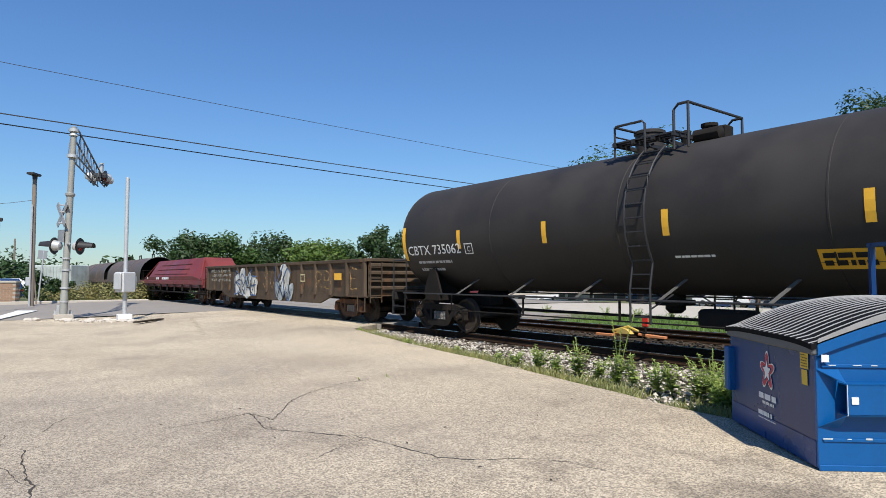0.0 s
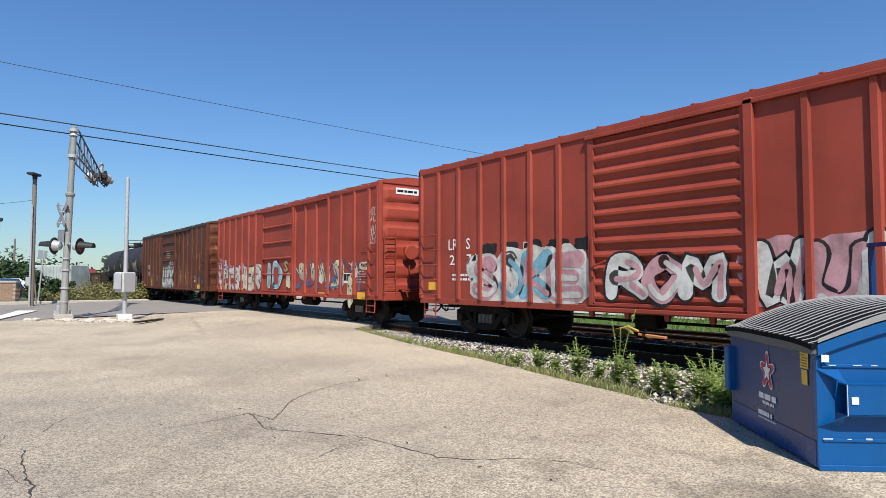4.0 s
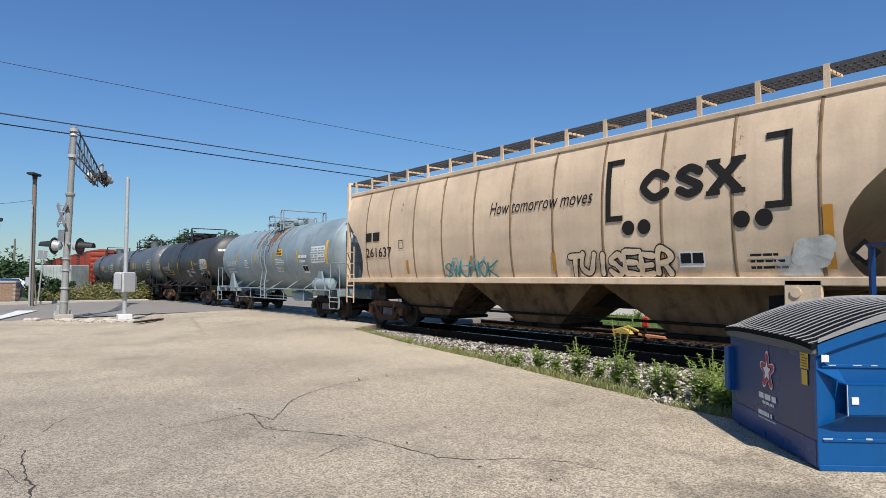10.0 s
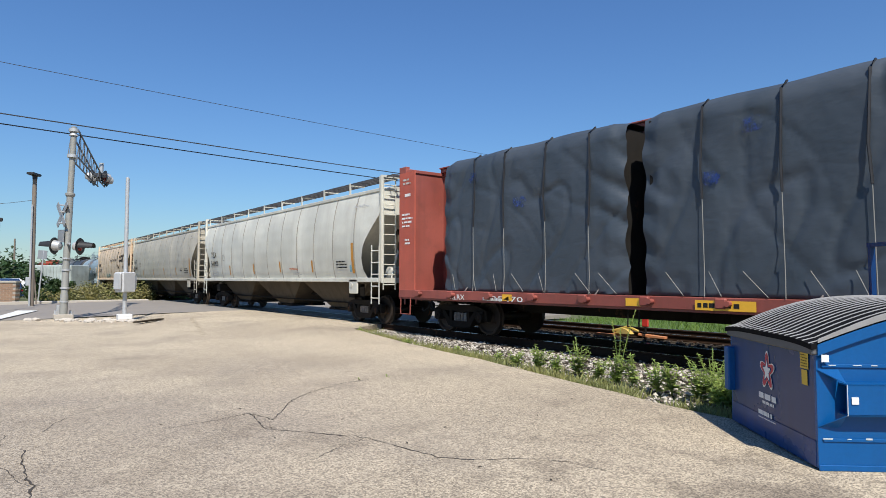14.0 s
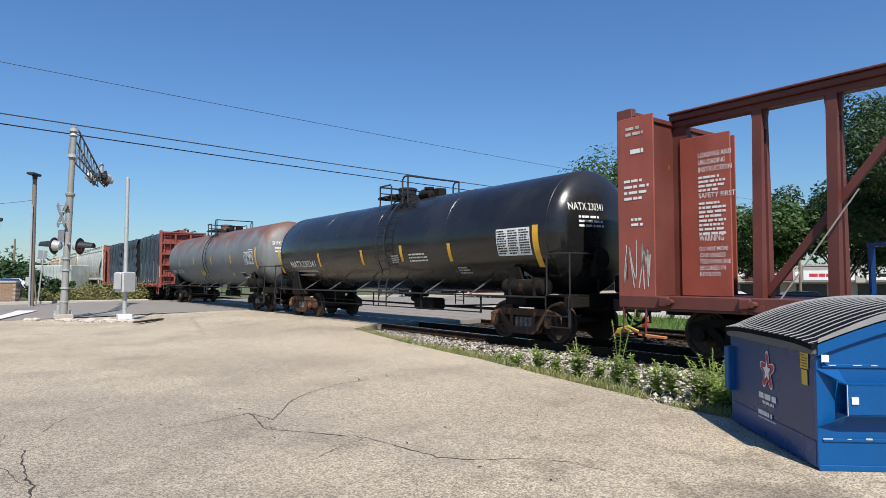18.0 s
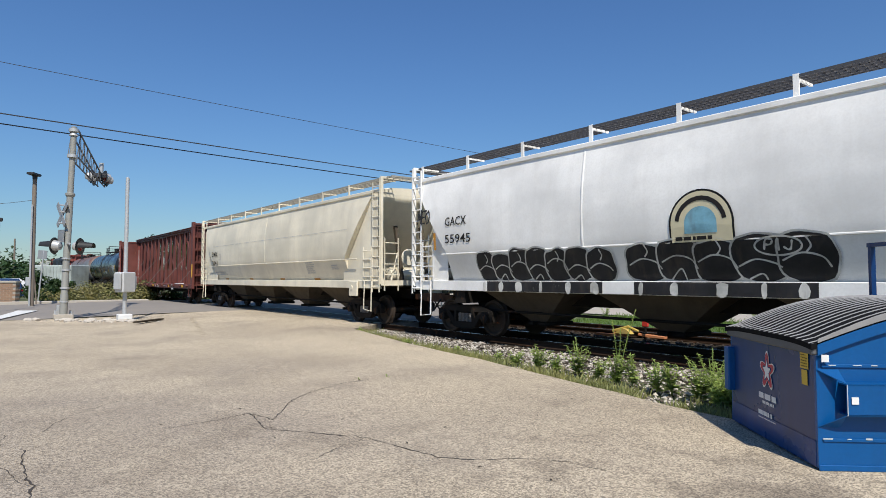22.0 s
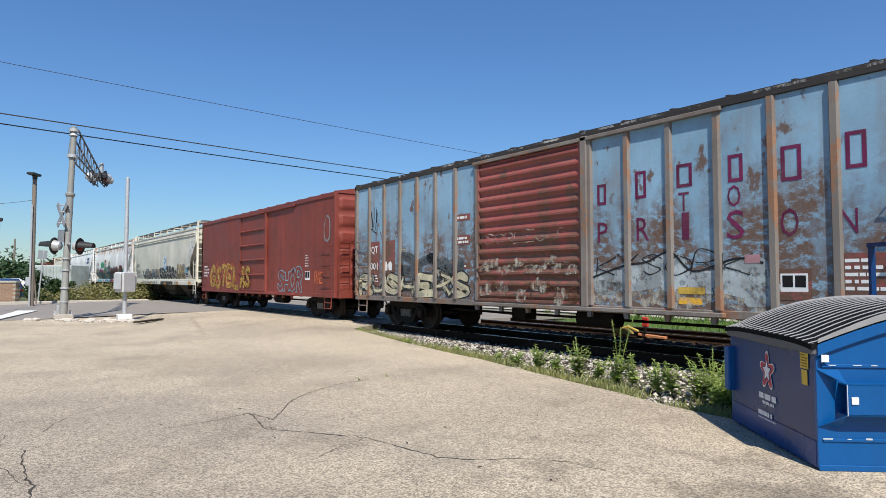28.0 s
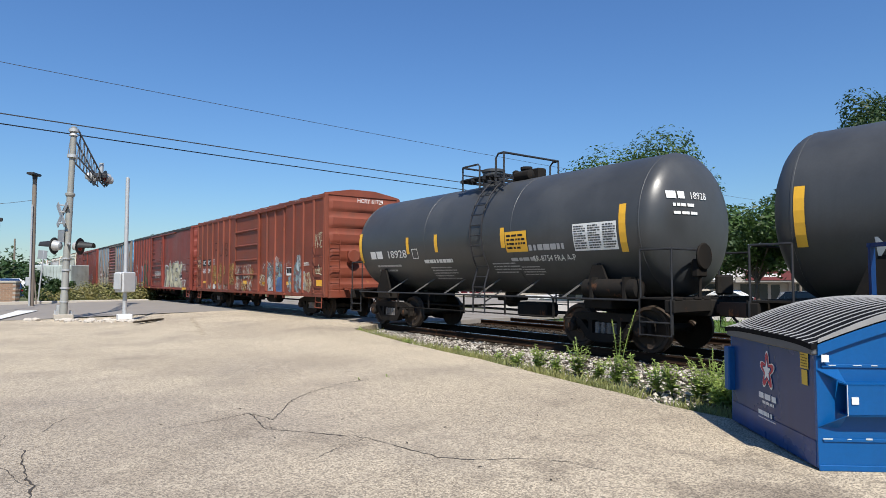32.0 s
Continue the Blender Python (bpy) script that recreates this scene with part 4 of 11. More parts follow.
def hopper_car(xi, half, label, mat, style="round", cut=1.05, top_inset=0.0, bays=3, gear=None, frame_mat=None, reach=(.6, .6), grate=None, seams=12, low_mat=None, posts=10, post_mat=None, seam_mat=None):
    """half: half the length over the roof. cut: how far the slope sheets run in at the sill."""
    car = new_car("covered_hopper", label, "hopper car", xi)
    gear, frame_mat, grate, low_mat = gear or mat, frame_mat or TRUCK_STEEL, grate or GRATING, low_mat or BAY_DIRT_SHADE
    prof = PROFILES[style]
    sill, eave = prof[0][1], prof[-1][1]

    def reach_at(z):
        """Half length of the body at the height z."""
        if style == "tapered":
            k = min(max((z - 2.15) / (4.08 - 2.15), 0), 1)
            return half - top_inset - cut * (1 - k)
        inset = float(np.interp(z, (1.46, 1.6, 1.75, 1.94, 2.2, 2.5, 2.75, 3.05, 3.45), (.74, .86, .95, 1.0, 1.0, .9, .72, .42, 0)))
        return half - top_inset - cut * inset

    # finer profile
    zs = np.linspace(sill, eave, 34)
    fine = [(float(np.interp(z, [p[1] for p in prof], [p[0] for p in prof])), float(z)) for z in zs]
    for q in (-1, 1):
        rows = []
        for w, z in fine:
            e = reach_at(z)
            rows.append([(x, q * w, z) for x in np.linspace(-e, e, 9)])
        part("side_sheet", Shape().sheet(rows if q < 0 else [r[::-1] for r in rows]), [mat], car, smooth=50)
        # weld seams or shallow ribs down the side
        for i in range(1, seams):
            x = -half + 2 * half * i / seams
            v = []
            for w, z in fine:
                if abs(x) < reach_at(z) - .05:
                    v.append([(x - .035, q * (w - .004), z), (x - .018, q * (w + .010), z), (x + .018, q * (w + .010), z), (x + .035, q * (w - .004), z)])
            if len(v) > 1:
                part("side_seam", Shape().sheet(v if q < 0 else [r[::-1] for r in v]), (seam_mat or SEAM_DIRT_SHADE) if style == "round" else mat, car, smooth=60)
        e = reach_at(sill) + .05
        if style == "tapered":
            part("side_sill", Shape().box(-half + .05, half - .05, q * 1.40, q * 1.47, sill - .24, sill + .02, .012), mat, car)
        else:
            part("side_sill", Shape().box(-half + .05, half - .05, q * 1.44, q * 1.56, sill - .12, sill + .02, .015), mat, car)
        if style == "tall":
            part("deep_sill", Shape().box(-half + .05, half - .05, q * 1.50, q * 1.58, sill - .32, sill - .10, .015), mat, car)
            for z in (3.93, 4.06):
                part("side_rib", Shape().box(-half + .2, half - .2, q * 1.56, q * 1.615, z, z + .05, .015), mat, car)
        if style == "tapered":
            part("side_rib", Shape().box(-half + 1.4, half - 1.4, q * 1.54, q * 1.572, 2.10, 2.14, .01), mat, car)
        part("eave_rail", Shape().box(-half + .02, half - .02, q * (prof[-1][0] - .03), q * (prof[-1][0] + .05), eave - .03, eave + .08, .015), mat, car)
    if style == "round":
        rr = random.Random(int(xi))
        stain = SEAM_BROWN if seam_mat else SEAM_GRIME
        for i in range(1, seams):
            x = -half + 2 * half * i / seams + rr.uniform(-.05, .05)
            if abs(x) > half - cut - .1:
                continue
            lo = rr.choice((sill + .05, sill + .05, 2.2, 2.8))
            a, b = .015 + .03 * rr.random(), .015 + .04 * rr.random()
            v = [[(x - a * (.5 + .5 * (z - lo) / (eave - lo)), -w - .013, z), (x + b * (.4 + .6 * (z - lo) / (eave - lo)), -w - .013, z)] for w, z in fine if z >= lo]
            part("seam_stain", Shape().sheet(v), stain, car, smooth=60)
    # slope sheets and end walls
    for e in (-1, 1):
        rows = []
        for w, z in fine:
            x = e * (reach_at(z) - .004)
            if style != "tapered":
                # the sheet runs in under the end far behind the side's curved edge
                x = e * (half - top_inset - .02 - 2.3 * max(3.5 - z, 0) / (3.5 - sill))
            rows.append([(x, -w + .004, z), (x, 0, z), (x, w - .004, z)])
        part("slope_sheet", Shape().sheet(rows if e > 0 else [r[::-1] for r in rows]), mat, car, smooth=30)
        if style == "tapered":
            # shear plate beside the slope sheet and the end post
            for q in (-1, 1):
                o = [(e * (half - .95), sill - .05), (e * (half - cut - .05), sill - .05), (e * (half - cut), 2.15), (e * (half - .12), 4.05), (e * (half - .95), 2.9)]
                o2 = [(e * (half - 1.5), sill - .05), (e * (half - .85), sill - .05), (e * (half - .85), 3.0), (e * (half - 1.5), 2.12)]
                part("shear_plate", Shape().prism(o2 if top_inset < .5 else [(e * (half - top_inset - cut - .3), sill), (e * (half - .3), sill), (e * (half - .3), 4.05), (e * (half - top_inset - .2), 4.05), (e * (half - top_inset - cut - .3), 2.15)], q * 1.40, q * 1.42), mat, car)
    # roof
    pw = prof[-1][0]
    rr = [(-pw, eave), (-pw * .75, eave + .14), (-pw * .45, eave + .23), (0, eave + .26), (pw * .45, eave + .23), (pw * .75, eave + .14), (pw, eave)]
    s = Shape().sheet([[(x, y, z) for y, z in rr] for x in (half - top_inset, -half + top_inset)])
    for e in (-1, 1):
        s.prism([(y, z) for y, z in rr], e * (half - top_inset - .03), e * (half - top_inset), "x")
    part("roof", s, mat, car, smooth=40)
    # hatch covers in one line
    part("roof_hatch", Shape().box(-half + 1.5, half - 1.5, -.32, .32, eave + .24, eave + .38, .05), mat, car)
    # running boards: grating on posts along both edges
    gz = eave + .42
    for q in (-1, 1):
        s = Shape()
        y0, y1 = q * .78, q * 1.36
        for k in range(5):
            y = y0 + (y1 - y0) * k / 4
            s.bar((-half + .1, y, gz), (half - .1, y, gz), .012, .05)
        nb = int((2 * half) / .12)
        for i in range(nb):
            x = -half + .1 + (2 * half - .2) * i / (nb - 1)
            s.bar((x, y0, gz + .005), (x, y1, gz + .005), .018, .03)
        part("running_board", s, grate, car, "steel grating walkway along the roof edge", smooth=0)
        for i in range(posts):
            x = -half + .25 + (2 * half - .5) * i / (posts - 1)
            s = Shape().bar((x, q * 1.36, eave + .02), (x, q * 1.36, gz + .04), .09, .03)
            s.bar((x, q * 1.36, gz - .04), (x, q * .8, gz - .04), .04, .04)
            part("board_post", s, post_mat or mat, car)
    # end grating, ladders, end frames
    for e in (-1, 1):
        s = Shape()
        for i in range(12):
            y = -1.3 + 2.6 * i / 11
            s.bar((e * (half - .05), y, gz), (e * (half + .42), y, gz), .03, .03)
        for x in (half - .05, half + .18, half + .42):
            s.bar((e * x, -1.36, gz), (e * x, 1.36, gz), .03, .05)
        part("end_walkway", s, grate, car, smooth=0)
        for q in (-1, 1):
            s = Shape()
            xs = e * (half + .0)
            # tall corner ladder on the side face
            if style == "tapered":
                ladder(s, e * (half - .2), q * 1.54, sill - .35, eave + .3, .42, 11, "x", .018)
                part("corner_ladder", s, mat, car)
            elif e * q < 0:
                ladder(s, e * (half + .08), q * 1.22, sill - .35, eave + .3, .44, 11, "y", .018)
                part("corner_ladder", s, mat, car)
            s = Shape()
            s.bar((e * (half + .02), q * 1.48, sill - .1), (e * (half + .02), q * 1.48, gz), .09, .09)
            part("end_post", s, mat, car)
            s = Shape()
            if style == "tapered":
                ladder(s, e * (half + .1), q * 1.15, sill - .3, sill + 1.35, .5, 5, "y", .018)
                part("end_ladder", s, mat, car)
            s = Shape()
            if style != "tapered":
                ladder(s, e * (half - .22), q * 1.55, sill - .8, sill + 1.05, .46, 5, "x", .018)
            else:
                s.rod([(e * (half - .9), q * 1.54, sill), (e * (half - .9), q * 1.56, .5), (e * (half - .45), q * 1.56, .45), (e * (half - .45), q * 1.54, sill)], .022)
                ladder(s, e * (half - .75), q * 1.54, sill, sill + 1.1, .5, 4, "x", .018)
            part("step_ladder", s, mat, car)
        part("top_beam", Shape().bar((e * (half + .02), -1.5, gz), (e * (half + .02), 1.5, gz), .07, .07), mat, car)
        part("end_beam", Shape().bar((e * (half + .02), -1.5, sill - .06), (e * (half + .02), 1.5, sill - .06), .12, .16), mat, car)
        s = Shape()
        s.box(e * (half - cut - .4), e * (half + .06), -1.44, 1.44, sill - .18, sill - .1, .01)
        part("end_floor", s, low_mat, car)
        # brake gear crowded on the end platform
        s = Shape()
        s.ring([(-.55, .05), (-.5, .2), (.45, .2), (.5, .05)], "y", 16, (e * (half - .55), -.35, sill + .18))
        s.box(e * (half - .75), e * (half - .35), .3, .75, sill - .1, sill + .4, .04)
        s.rod([(e * (half - .3), -.9, sill), (e * (half - .4), -.6, sill + .9), (e * (half - .6), -.2, sill + .35)], .03)
        part("brake_gear", s, gear, car)
        for q in (-1, 1):
            part("slope_brace", Shape().bar((e * (half - .25), q * .5, sill - .1), (e * (half - .3 - cut * .25), q * .5, 3.2), .1, .12), low_mat, car)
    s = Shape().ring([(0, .25), (.03, .27), (.05, .25)], "x", 20, (half + .06, -.5, sill + .75))
    part("brake_wheel", s, gear, car)
    # bays under the sill
    inner = half - cut - .55
    for k in range(bays):
        a = -inner + 2 * inner * k / bays
        b = -inner + 2 * inner * (k + 1) / bays
        m, w = (a + b) / 2, (b - a)
        top = sill - .1
        if bays == 4:
            top_w, low_w, yb = w * .5 - .22, .26, .42
        else:
            top_w, low_w, yb = w * .5 - .08, .72, .7
        lo = .42
        v = [(m + i * top_w, j * 1.12, top) for i, j in ((-1, -1), (1, -1), (1, 1), (-1, 1))] + [(m + i * low_w, j * yb, lo) for i, j in ((-1, -1), (1, -1), (1, 1), (-1, 1))]
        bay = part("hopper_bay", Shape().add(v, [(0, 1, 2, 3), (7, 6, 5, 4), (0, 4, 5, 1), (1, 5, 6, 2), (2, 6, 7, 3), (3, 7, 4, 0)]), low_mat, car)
        s = Shape()
        s.box(m - low_w - .05, m + low_w + .05, -yb - .08, yb + .08, lo - .1, lo, .02)
        s.rod([(m, -yb - .25, lo - .04), (m, -yb, lo - .04)], .05, 8)
        part("outlet_gate", s, STEEL_DARK, bay)
    s = Shape()
    for e in (-1, 1):
        s.prism([(e * (half - cut - .6), sill - .1), (e * (half - cut + .2), sill - .1), (e * (inner - .02), .9)], -1.1, 1.1)
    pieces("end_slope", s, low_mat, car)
    s = Shape().box(-half + .2, half - .2, -.22, .22, .82, 1.12)
    s.rod([(-inner, -.9, .66), (inner, -.9, .62)], .03)
    for e in (-1, 1):
        s.box(e * (half - 2.0) - .2, e * (half - 2.0) + .2, -1.4, 1.4, .84, 1.2)
    part("center_sill", s, STEEL_DARK, car)
    # hand brake and valve plates beside the truck
    s = Shape()
    s.box(half - 1.9, half - 1.35, -1.56, -1.5, sill - .5, sill - .02, .02)
    s.ring([(-1.58, .08), (-1.55, .08)], "y", 12, (half - 1.72, 0, sill - .22))
    if style != "tall":
        part("valve_plate", s, mat, car)
    add_truck(car, -half + 1.75, frame_mat)
    add_truck(car, half - 1.75, frame_mat)
    add_couplers(car, -half, half, reach[0], reach[1])
    car["half"] = half

    def place(x, z, lift):
        z = max(z, sill + .025)
        y = float(np.interp(z, [p[1] for p in prof], [p[0] for p in prof]))
        return (x, -y - lift - .012, z)
    d = Decals(car, place)
    d.sill = Decals(car, (lambda x, z, lift: (x, -1.472 - lift, z)) if style == "tapered" else (lambda x, z, lift: (x, -1.582 - lift, z)))
    return car, d


# ---- centre-beam lumber car ----
def center_beam(xi, half, label, mat, dark, reach=(.75, .75), frame_mat=None):
    car = new_car("center_beam_car", label, "lumber car", xi)
    deck, top = 1.12, 4.72
    s = Shape()
    s.box(-half, half, -1.45, 1.45, deck - .08, deck, .01)
    part("deck", s, mat, car)
    for q in (-1, 1):
        s = Shape().box(-half, half, q * 1.42, q * 1.52, deck - .2, deck + .03, .012)
        s.box(-half, half, q * 1.36, q * 1.5, deck - .24, deck - .2, .005)
        part("side_sill", s, mat, car)
        for x in np.linspace(-half + 1.0, half - 1.0, 15):
            s = Shape().box(x - .1, x + .1, q * 1.5, q * 1.58, deck - .16, deck + .02, .02)
            s.ring([(q * 1.5 if q > 0 else q * 1.64, .05), (q * 1.64 if q > 0 else q * 1.5, .05)], "y", 10, (x + .15, 0, deck - .07))
            part("strap_winch", s, mat, car)
    # spine: paired posts, diagonals over two bays, top chord
    step = 1.245
    xs = [step * (k + .5) for k in range(-8, 8)]
    for x in xs:
        for q in (-1, 1):
            o = [(q * .05, top - .1), (q * .13, top - .1), (q * .24, deck), (q * .05, deck)]
            part("post", Shape().prism(o, x - .085, x + .085, "x"), mat, car)
        part("post_web", Shape().box(x - .02, x + .02, -.2, .2, deck, deck + 1.0, .005), mat, car)
        o = [(x - .15, top - .12), (x + .15, top - .12), (x + .11, top - .5), (x - .11, top - .5)]
        part("gusset", Shape().prism(o, -.04, .04), mat, car)
    for e in (-1, 1):
        for k in (-.5, 1.5, 3.5, 5.5):
            a, b = e * step * k, e * step * (k + 2)
            y = .04 * e if k < 0 else 0
            part("diagonal", Shape().bar((a, y, top - .42), (b - e * .06, y, deck + .08), .09, .13), mat, car)
            if k > 0:
                part("diagonal_gusset", Shape().prism([(a - e * .02, top - .12), (a + e * .42, top - .12), (a + e * .34, top - .62), (a, top - .8)], -.035, .035), mat, car)
    s = Shape()
    s.box(-half + .3, half - .3, -.2, .2, top - .02, top + .1, .015)
    s.box(-half + .3, half - .3, -.26, .26, top + .1, top + .14, .01)
    s.box(-half + .3, half - .3, -.12, .12, top - .14, top - .02, .01)
    pieces("top_chord", s, mat, car)
    # bulkheads
    for e in (-1, 1):
        x = e * half
        s = Shape()
        s.box(x - e * .32, x - e * .26, -1.46, 1.46, deck, top - .1, .01)
        part("bulkhead", s, mat, car)
        for q in (-1, 1):
            part("bulkhead_post", Shape().box(x - e * .34, x + e * .02, q * 1.36, q * 1.5, deck - .2, top + (.05 if q < 0 else 0), .015), mat, car)
        for z in (1.6, 2.35, 3.1, 3.85, 4.5):
            part("bulkhead_rib", Shape().box(x - e * .28, x - e * .02, -1.36, 1.36, z, z + .12, .012), mat, car)
        for y in (-.5, .5):
            part("bulkhead_stile", Shape().box(x - e * .27, x - e * .03, y - .06, y + .06, deck, top - .1, .012), mat, car)
        part("bulkhead_cap", Shape().box(x - e * .36, x + e * .03, -1.48, 1.48, top - .12, top - .02, .012), mat, car)
        s = Shape()
        ladder(s, x + e * .07, -1.05, .7, top - .2, .4, 10, "y")
        part("end_ladder", s, mat, car)
        s = Shape().rod([(x - e * .6, -1.5, deck - .1), (x - e * .6, -1.52, .45), (x - e * .1, -1.52, .45), (x - e * .1, -1.5, deck - .1)], .02)
        part("sill_step", s, mat, car)
        part("wing_panel", Shape().prism([(x - e * .3, deck), (x - e * 1.15, deck), (x - e * .95, deck + 1.4), (x - e * .6, top - .15), (x - e * .3, top - .15)], -.1, .1), mat, car)
    s = Shape().ring([(0, .25), (.03, .27), (.05, .25)], "x", 20, (half + .08, -.35, 2.3))
    s.box(half - .02, half + .06, -.55, -.15, 2.0, 2.5, .02)
    s.box(half - .02, half + .14, .1, .5, 1.3, 1.75, .02)
    part("brake_wheel", s, dark, car)
    # fish-belly underframe
    s = Shape()
    s.prism([(-half + 2.6, .9), (-half + 4.2, .62), (half - 4.2, .62), (half - 2.6, .9)], -.3, .3)
    s.box(-half + .2, half - .2, -.25, .25, .74, 1.05)
    for x in np.linspace(-half + 1.5, half - 1.5, 12):
        s.box(x - .05, x + .05, -1.4, 1.4, .86, 1.04)
    part("underframe", s, STEEL_DARK, car)
    s = Shape()
    s.ring([(-.6, .04), (-.55, .2), (.45, .2), (.5, .04)], "x", 14, (-1.0, -.9, .72))
    part("air_reservoir", s, dark, car)
    s = Shape()
    for x in (-3.4, 4.6):
        s.rod([(x, -1.45, deck - .15), (x, -1.47, .55), (x + .25, -1.47, .55), (x + .25, -1.45, deck - .15)], .018)
    part("crossing_step", s, dark, car)
    for x in np.linspace(-half + 3, half - 3, 5):
        s = Shape()
        s.rod([(x, -1.48, deck), (x + .7, -.2, deck + 1.8)], .014)
        part("tie_cable", s, SPRING, car)
    add_truck(car, -half + 2.3, frame_mat or STEEL_DARK)
    add_truck(car, half - 2.3, frame_mat or STEEL_DARK)
    add_couplers(car, -half, half, *reach)
    car["half"] = half
    return car, Decals(car, lambda x, z, lift: (x, -1.525 - lift, z))


CORD = plain("pale_cord", (0.24, 0.235, 0.21), 0.8)
BLUE_TAPE = sprayed("blue_tarp_patch", (0.012, 0.05, 0.26), 0.42, 5.0)


def wrapped_load(car, x0, x1, mat, seed, deck=1.13, top=4.62):
    """A pack of lumber under a loose tarpaulin, on the near and far half of the deck."""
    rnd = random.Random(seed)
    for q in (-1, 1):
        s = Shape()
        n, k = max(8, int((x1 - x0) * 14)), 16
        ph = [rnd.uniform(0, 6.3) for _ in range(8)]
        rows = []
        path = [(.25, top)] + [(.3 + .9 * i / 4, top + .02) for i in range(5)] + [(1.36, top - .1)] + [(1.43 - .02 * i / 47, top - .3 - (top - .34 - deck) * i / 47) for i in range(48)] + [(1.36, deck + .02)]
        for i in range(n + 1):
            u = i / n
            x = x0 + (x1 - x0) * u
            edge = min(u, 1 - u) * (x1 - x0)
            row = []
            for j, (y, z) in enumerate(path):
                g = max(0, 1 - edge / .35)
                fold = .03 * noise.noise(Vector((x * .55, z * .5, seed * 3 + q)))
                # long creases hanging slantwise from the straps, and a few crumples low down
                fold -= .045 * max(0, 1 - abs(noise.noise(Vector((x * .9 - z * .55, z * .35 + x * .2, seed + 5)))) * 9)
                fold -= .042 * max(0, 1 - abs(noise.noise(Vector((x * .8 + z * .7, z * .4 - x * .3, seed + 9)))) * 8) * max(0, noise.noise(Vector((x * .5, z * .5, seed + 2))) + .45)
                fold += .03 * noise.noise(Vector((x * 2.4 + z, z * 3.5 - x, seed))) * max(0, 1 - (z - deck) / .7)
                fold += .03 * math.sin(z * 9 + x * 5 + ph[3]) * max(0, 1 - edge / .7)
                yy = y + (fold if j > 5 else 0) - .10 * g * (1 if j > 4 else 0)
                zz = z + (.012 * math.sin(x * 3.1 + ph[4]) if j < 6 else 0) - .05 * g * (1 if j < 6 else 0)
                row.append((x + (.025 * math.sin(z * 5 + ph[5]) * g), q * yy, zz))
            rows.append(row)
        s.sheet(rows if q > 0 else [r[::-1] for r in rows])
        # lumber coloured near-black to stand for deep shade in the gaps
        part("shaded_lumber_pack", Shape().box(x0 + .1, x1 - .1, q * .14, q * 1.28, deck + .02, top - .12, .01), STEEL_DARK, car)
        part("tarpaulin", s, mat, car, "dark blue wrap over stacked lumber", smooth=70)
        for x in np.arange(x0 + 1.3, x1 - .3, 1.27):
            # a web strap over the sheet, ending in a pale cord to the winch
            a = x + rnd.uniform(-.08, .08)
            zm = 2.7 + rnd.uniform(-.3, .3)
            part("tie_strap", Shape().rod([(a, q * 1.2, top + .04), (a, q * 1.42, top - .12), (a + rnd.uniform(-.06, .06), q * 1.475, 3.4), (a, q * 1.475, zm)], .022, 5), BLACK_PIPE, car)
            part("tie_cord", Shape().rod([(a, q * 1.478, zm), (a + .02, q * 1.48, deck + .4), (a + .04, q * 1.53, deck + .02)], .007, 5), CORD, car)
        for x in np.arange(x0 + .45, x1 - .3, .82):
            # short cords slanting from the eyelets at the foot
            a = x + rnd.uniform(-.15, .15)
            part("tie_cord", Shape().rod([(a, q * 1.475, deck + .46), (a + rnd.uniform(.12, .5), q * 1.53, deck + .04)], .006, 5), CORD, car)
        for k in range(2):
            px, pz = rnd.uniform(x0 + .4, x1 - .6), rnd.uniform(1.3, 4.2)
            tape = Decals(car, lambda u, w, lift: (u, q * (1.462 + lift), w))
            tape.blob(px, pz, .2, .13, BLUE_TAPE, seed * 5 + k, "blue_patch", rough=.3, label="blue patch on the wrap")


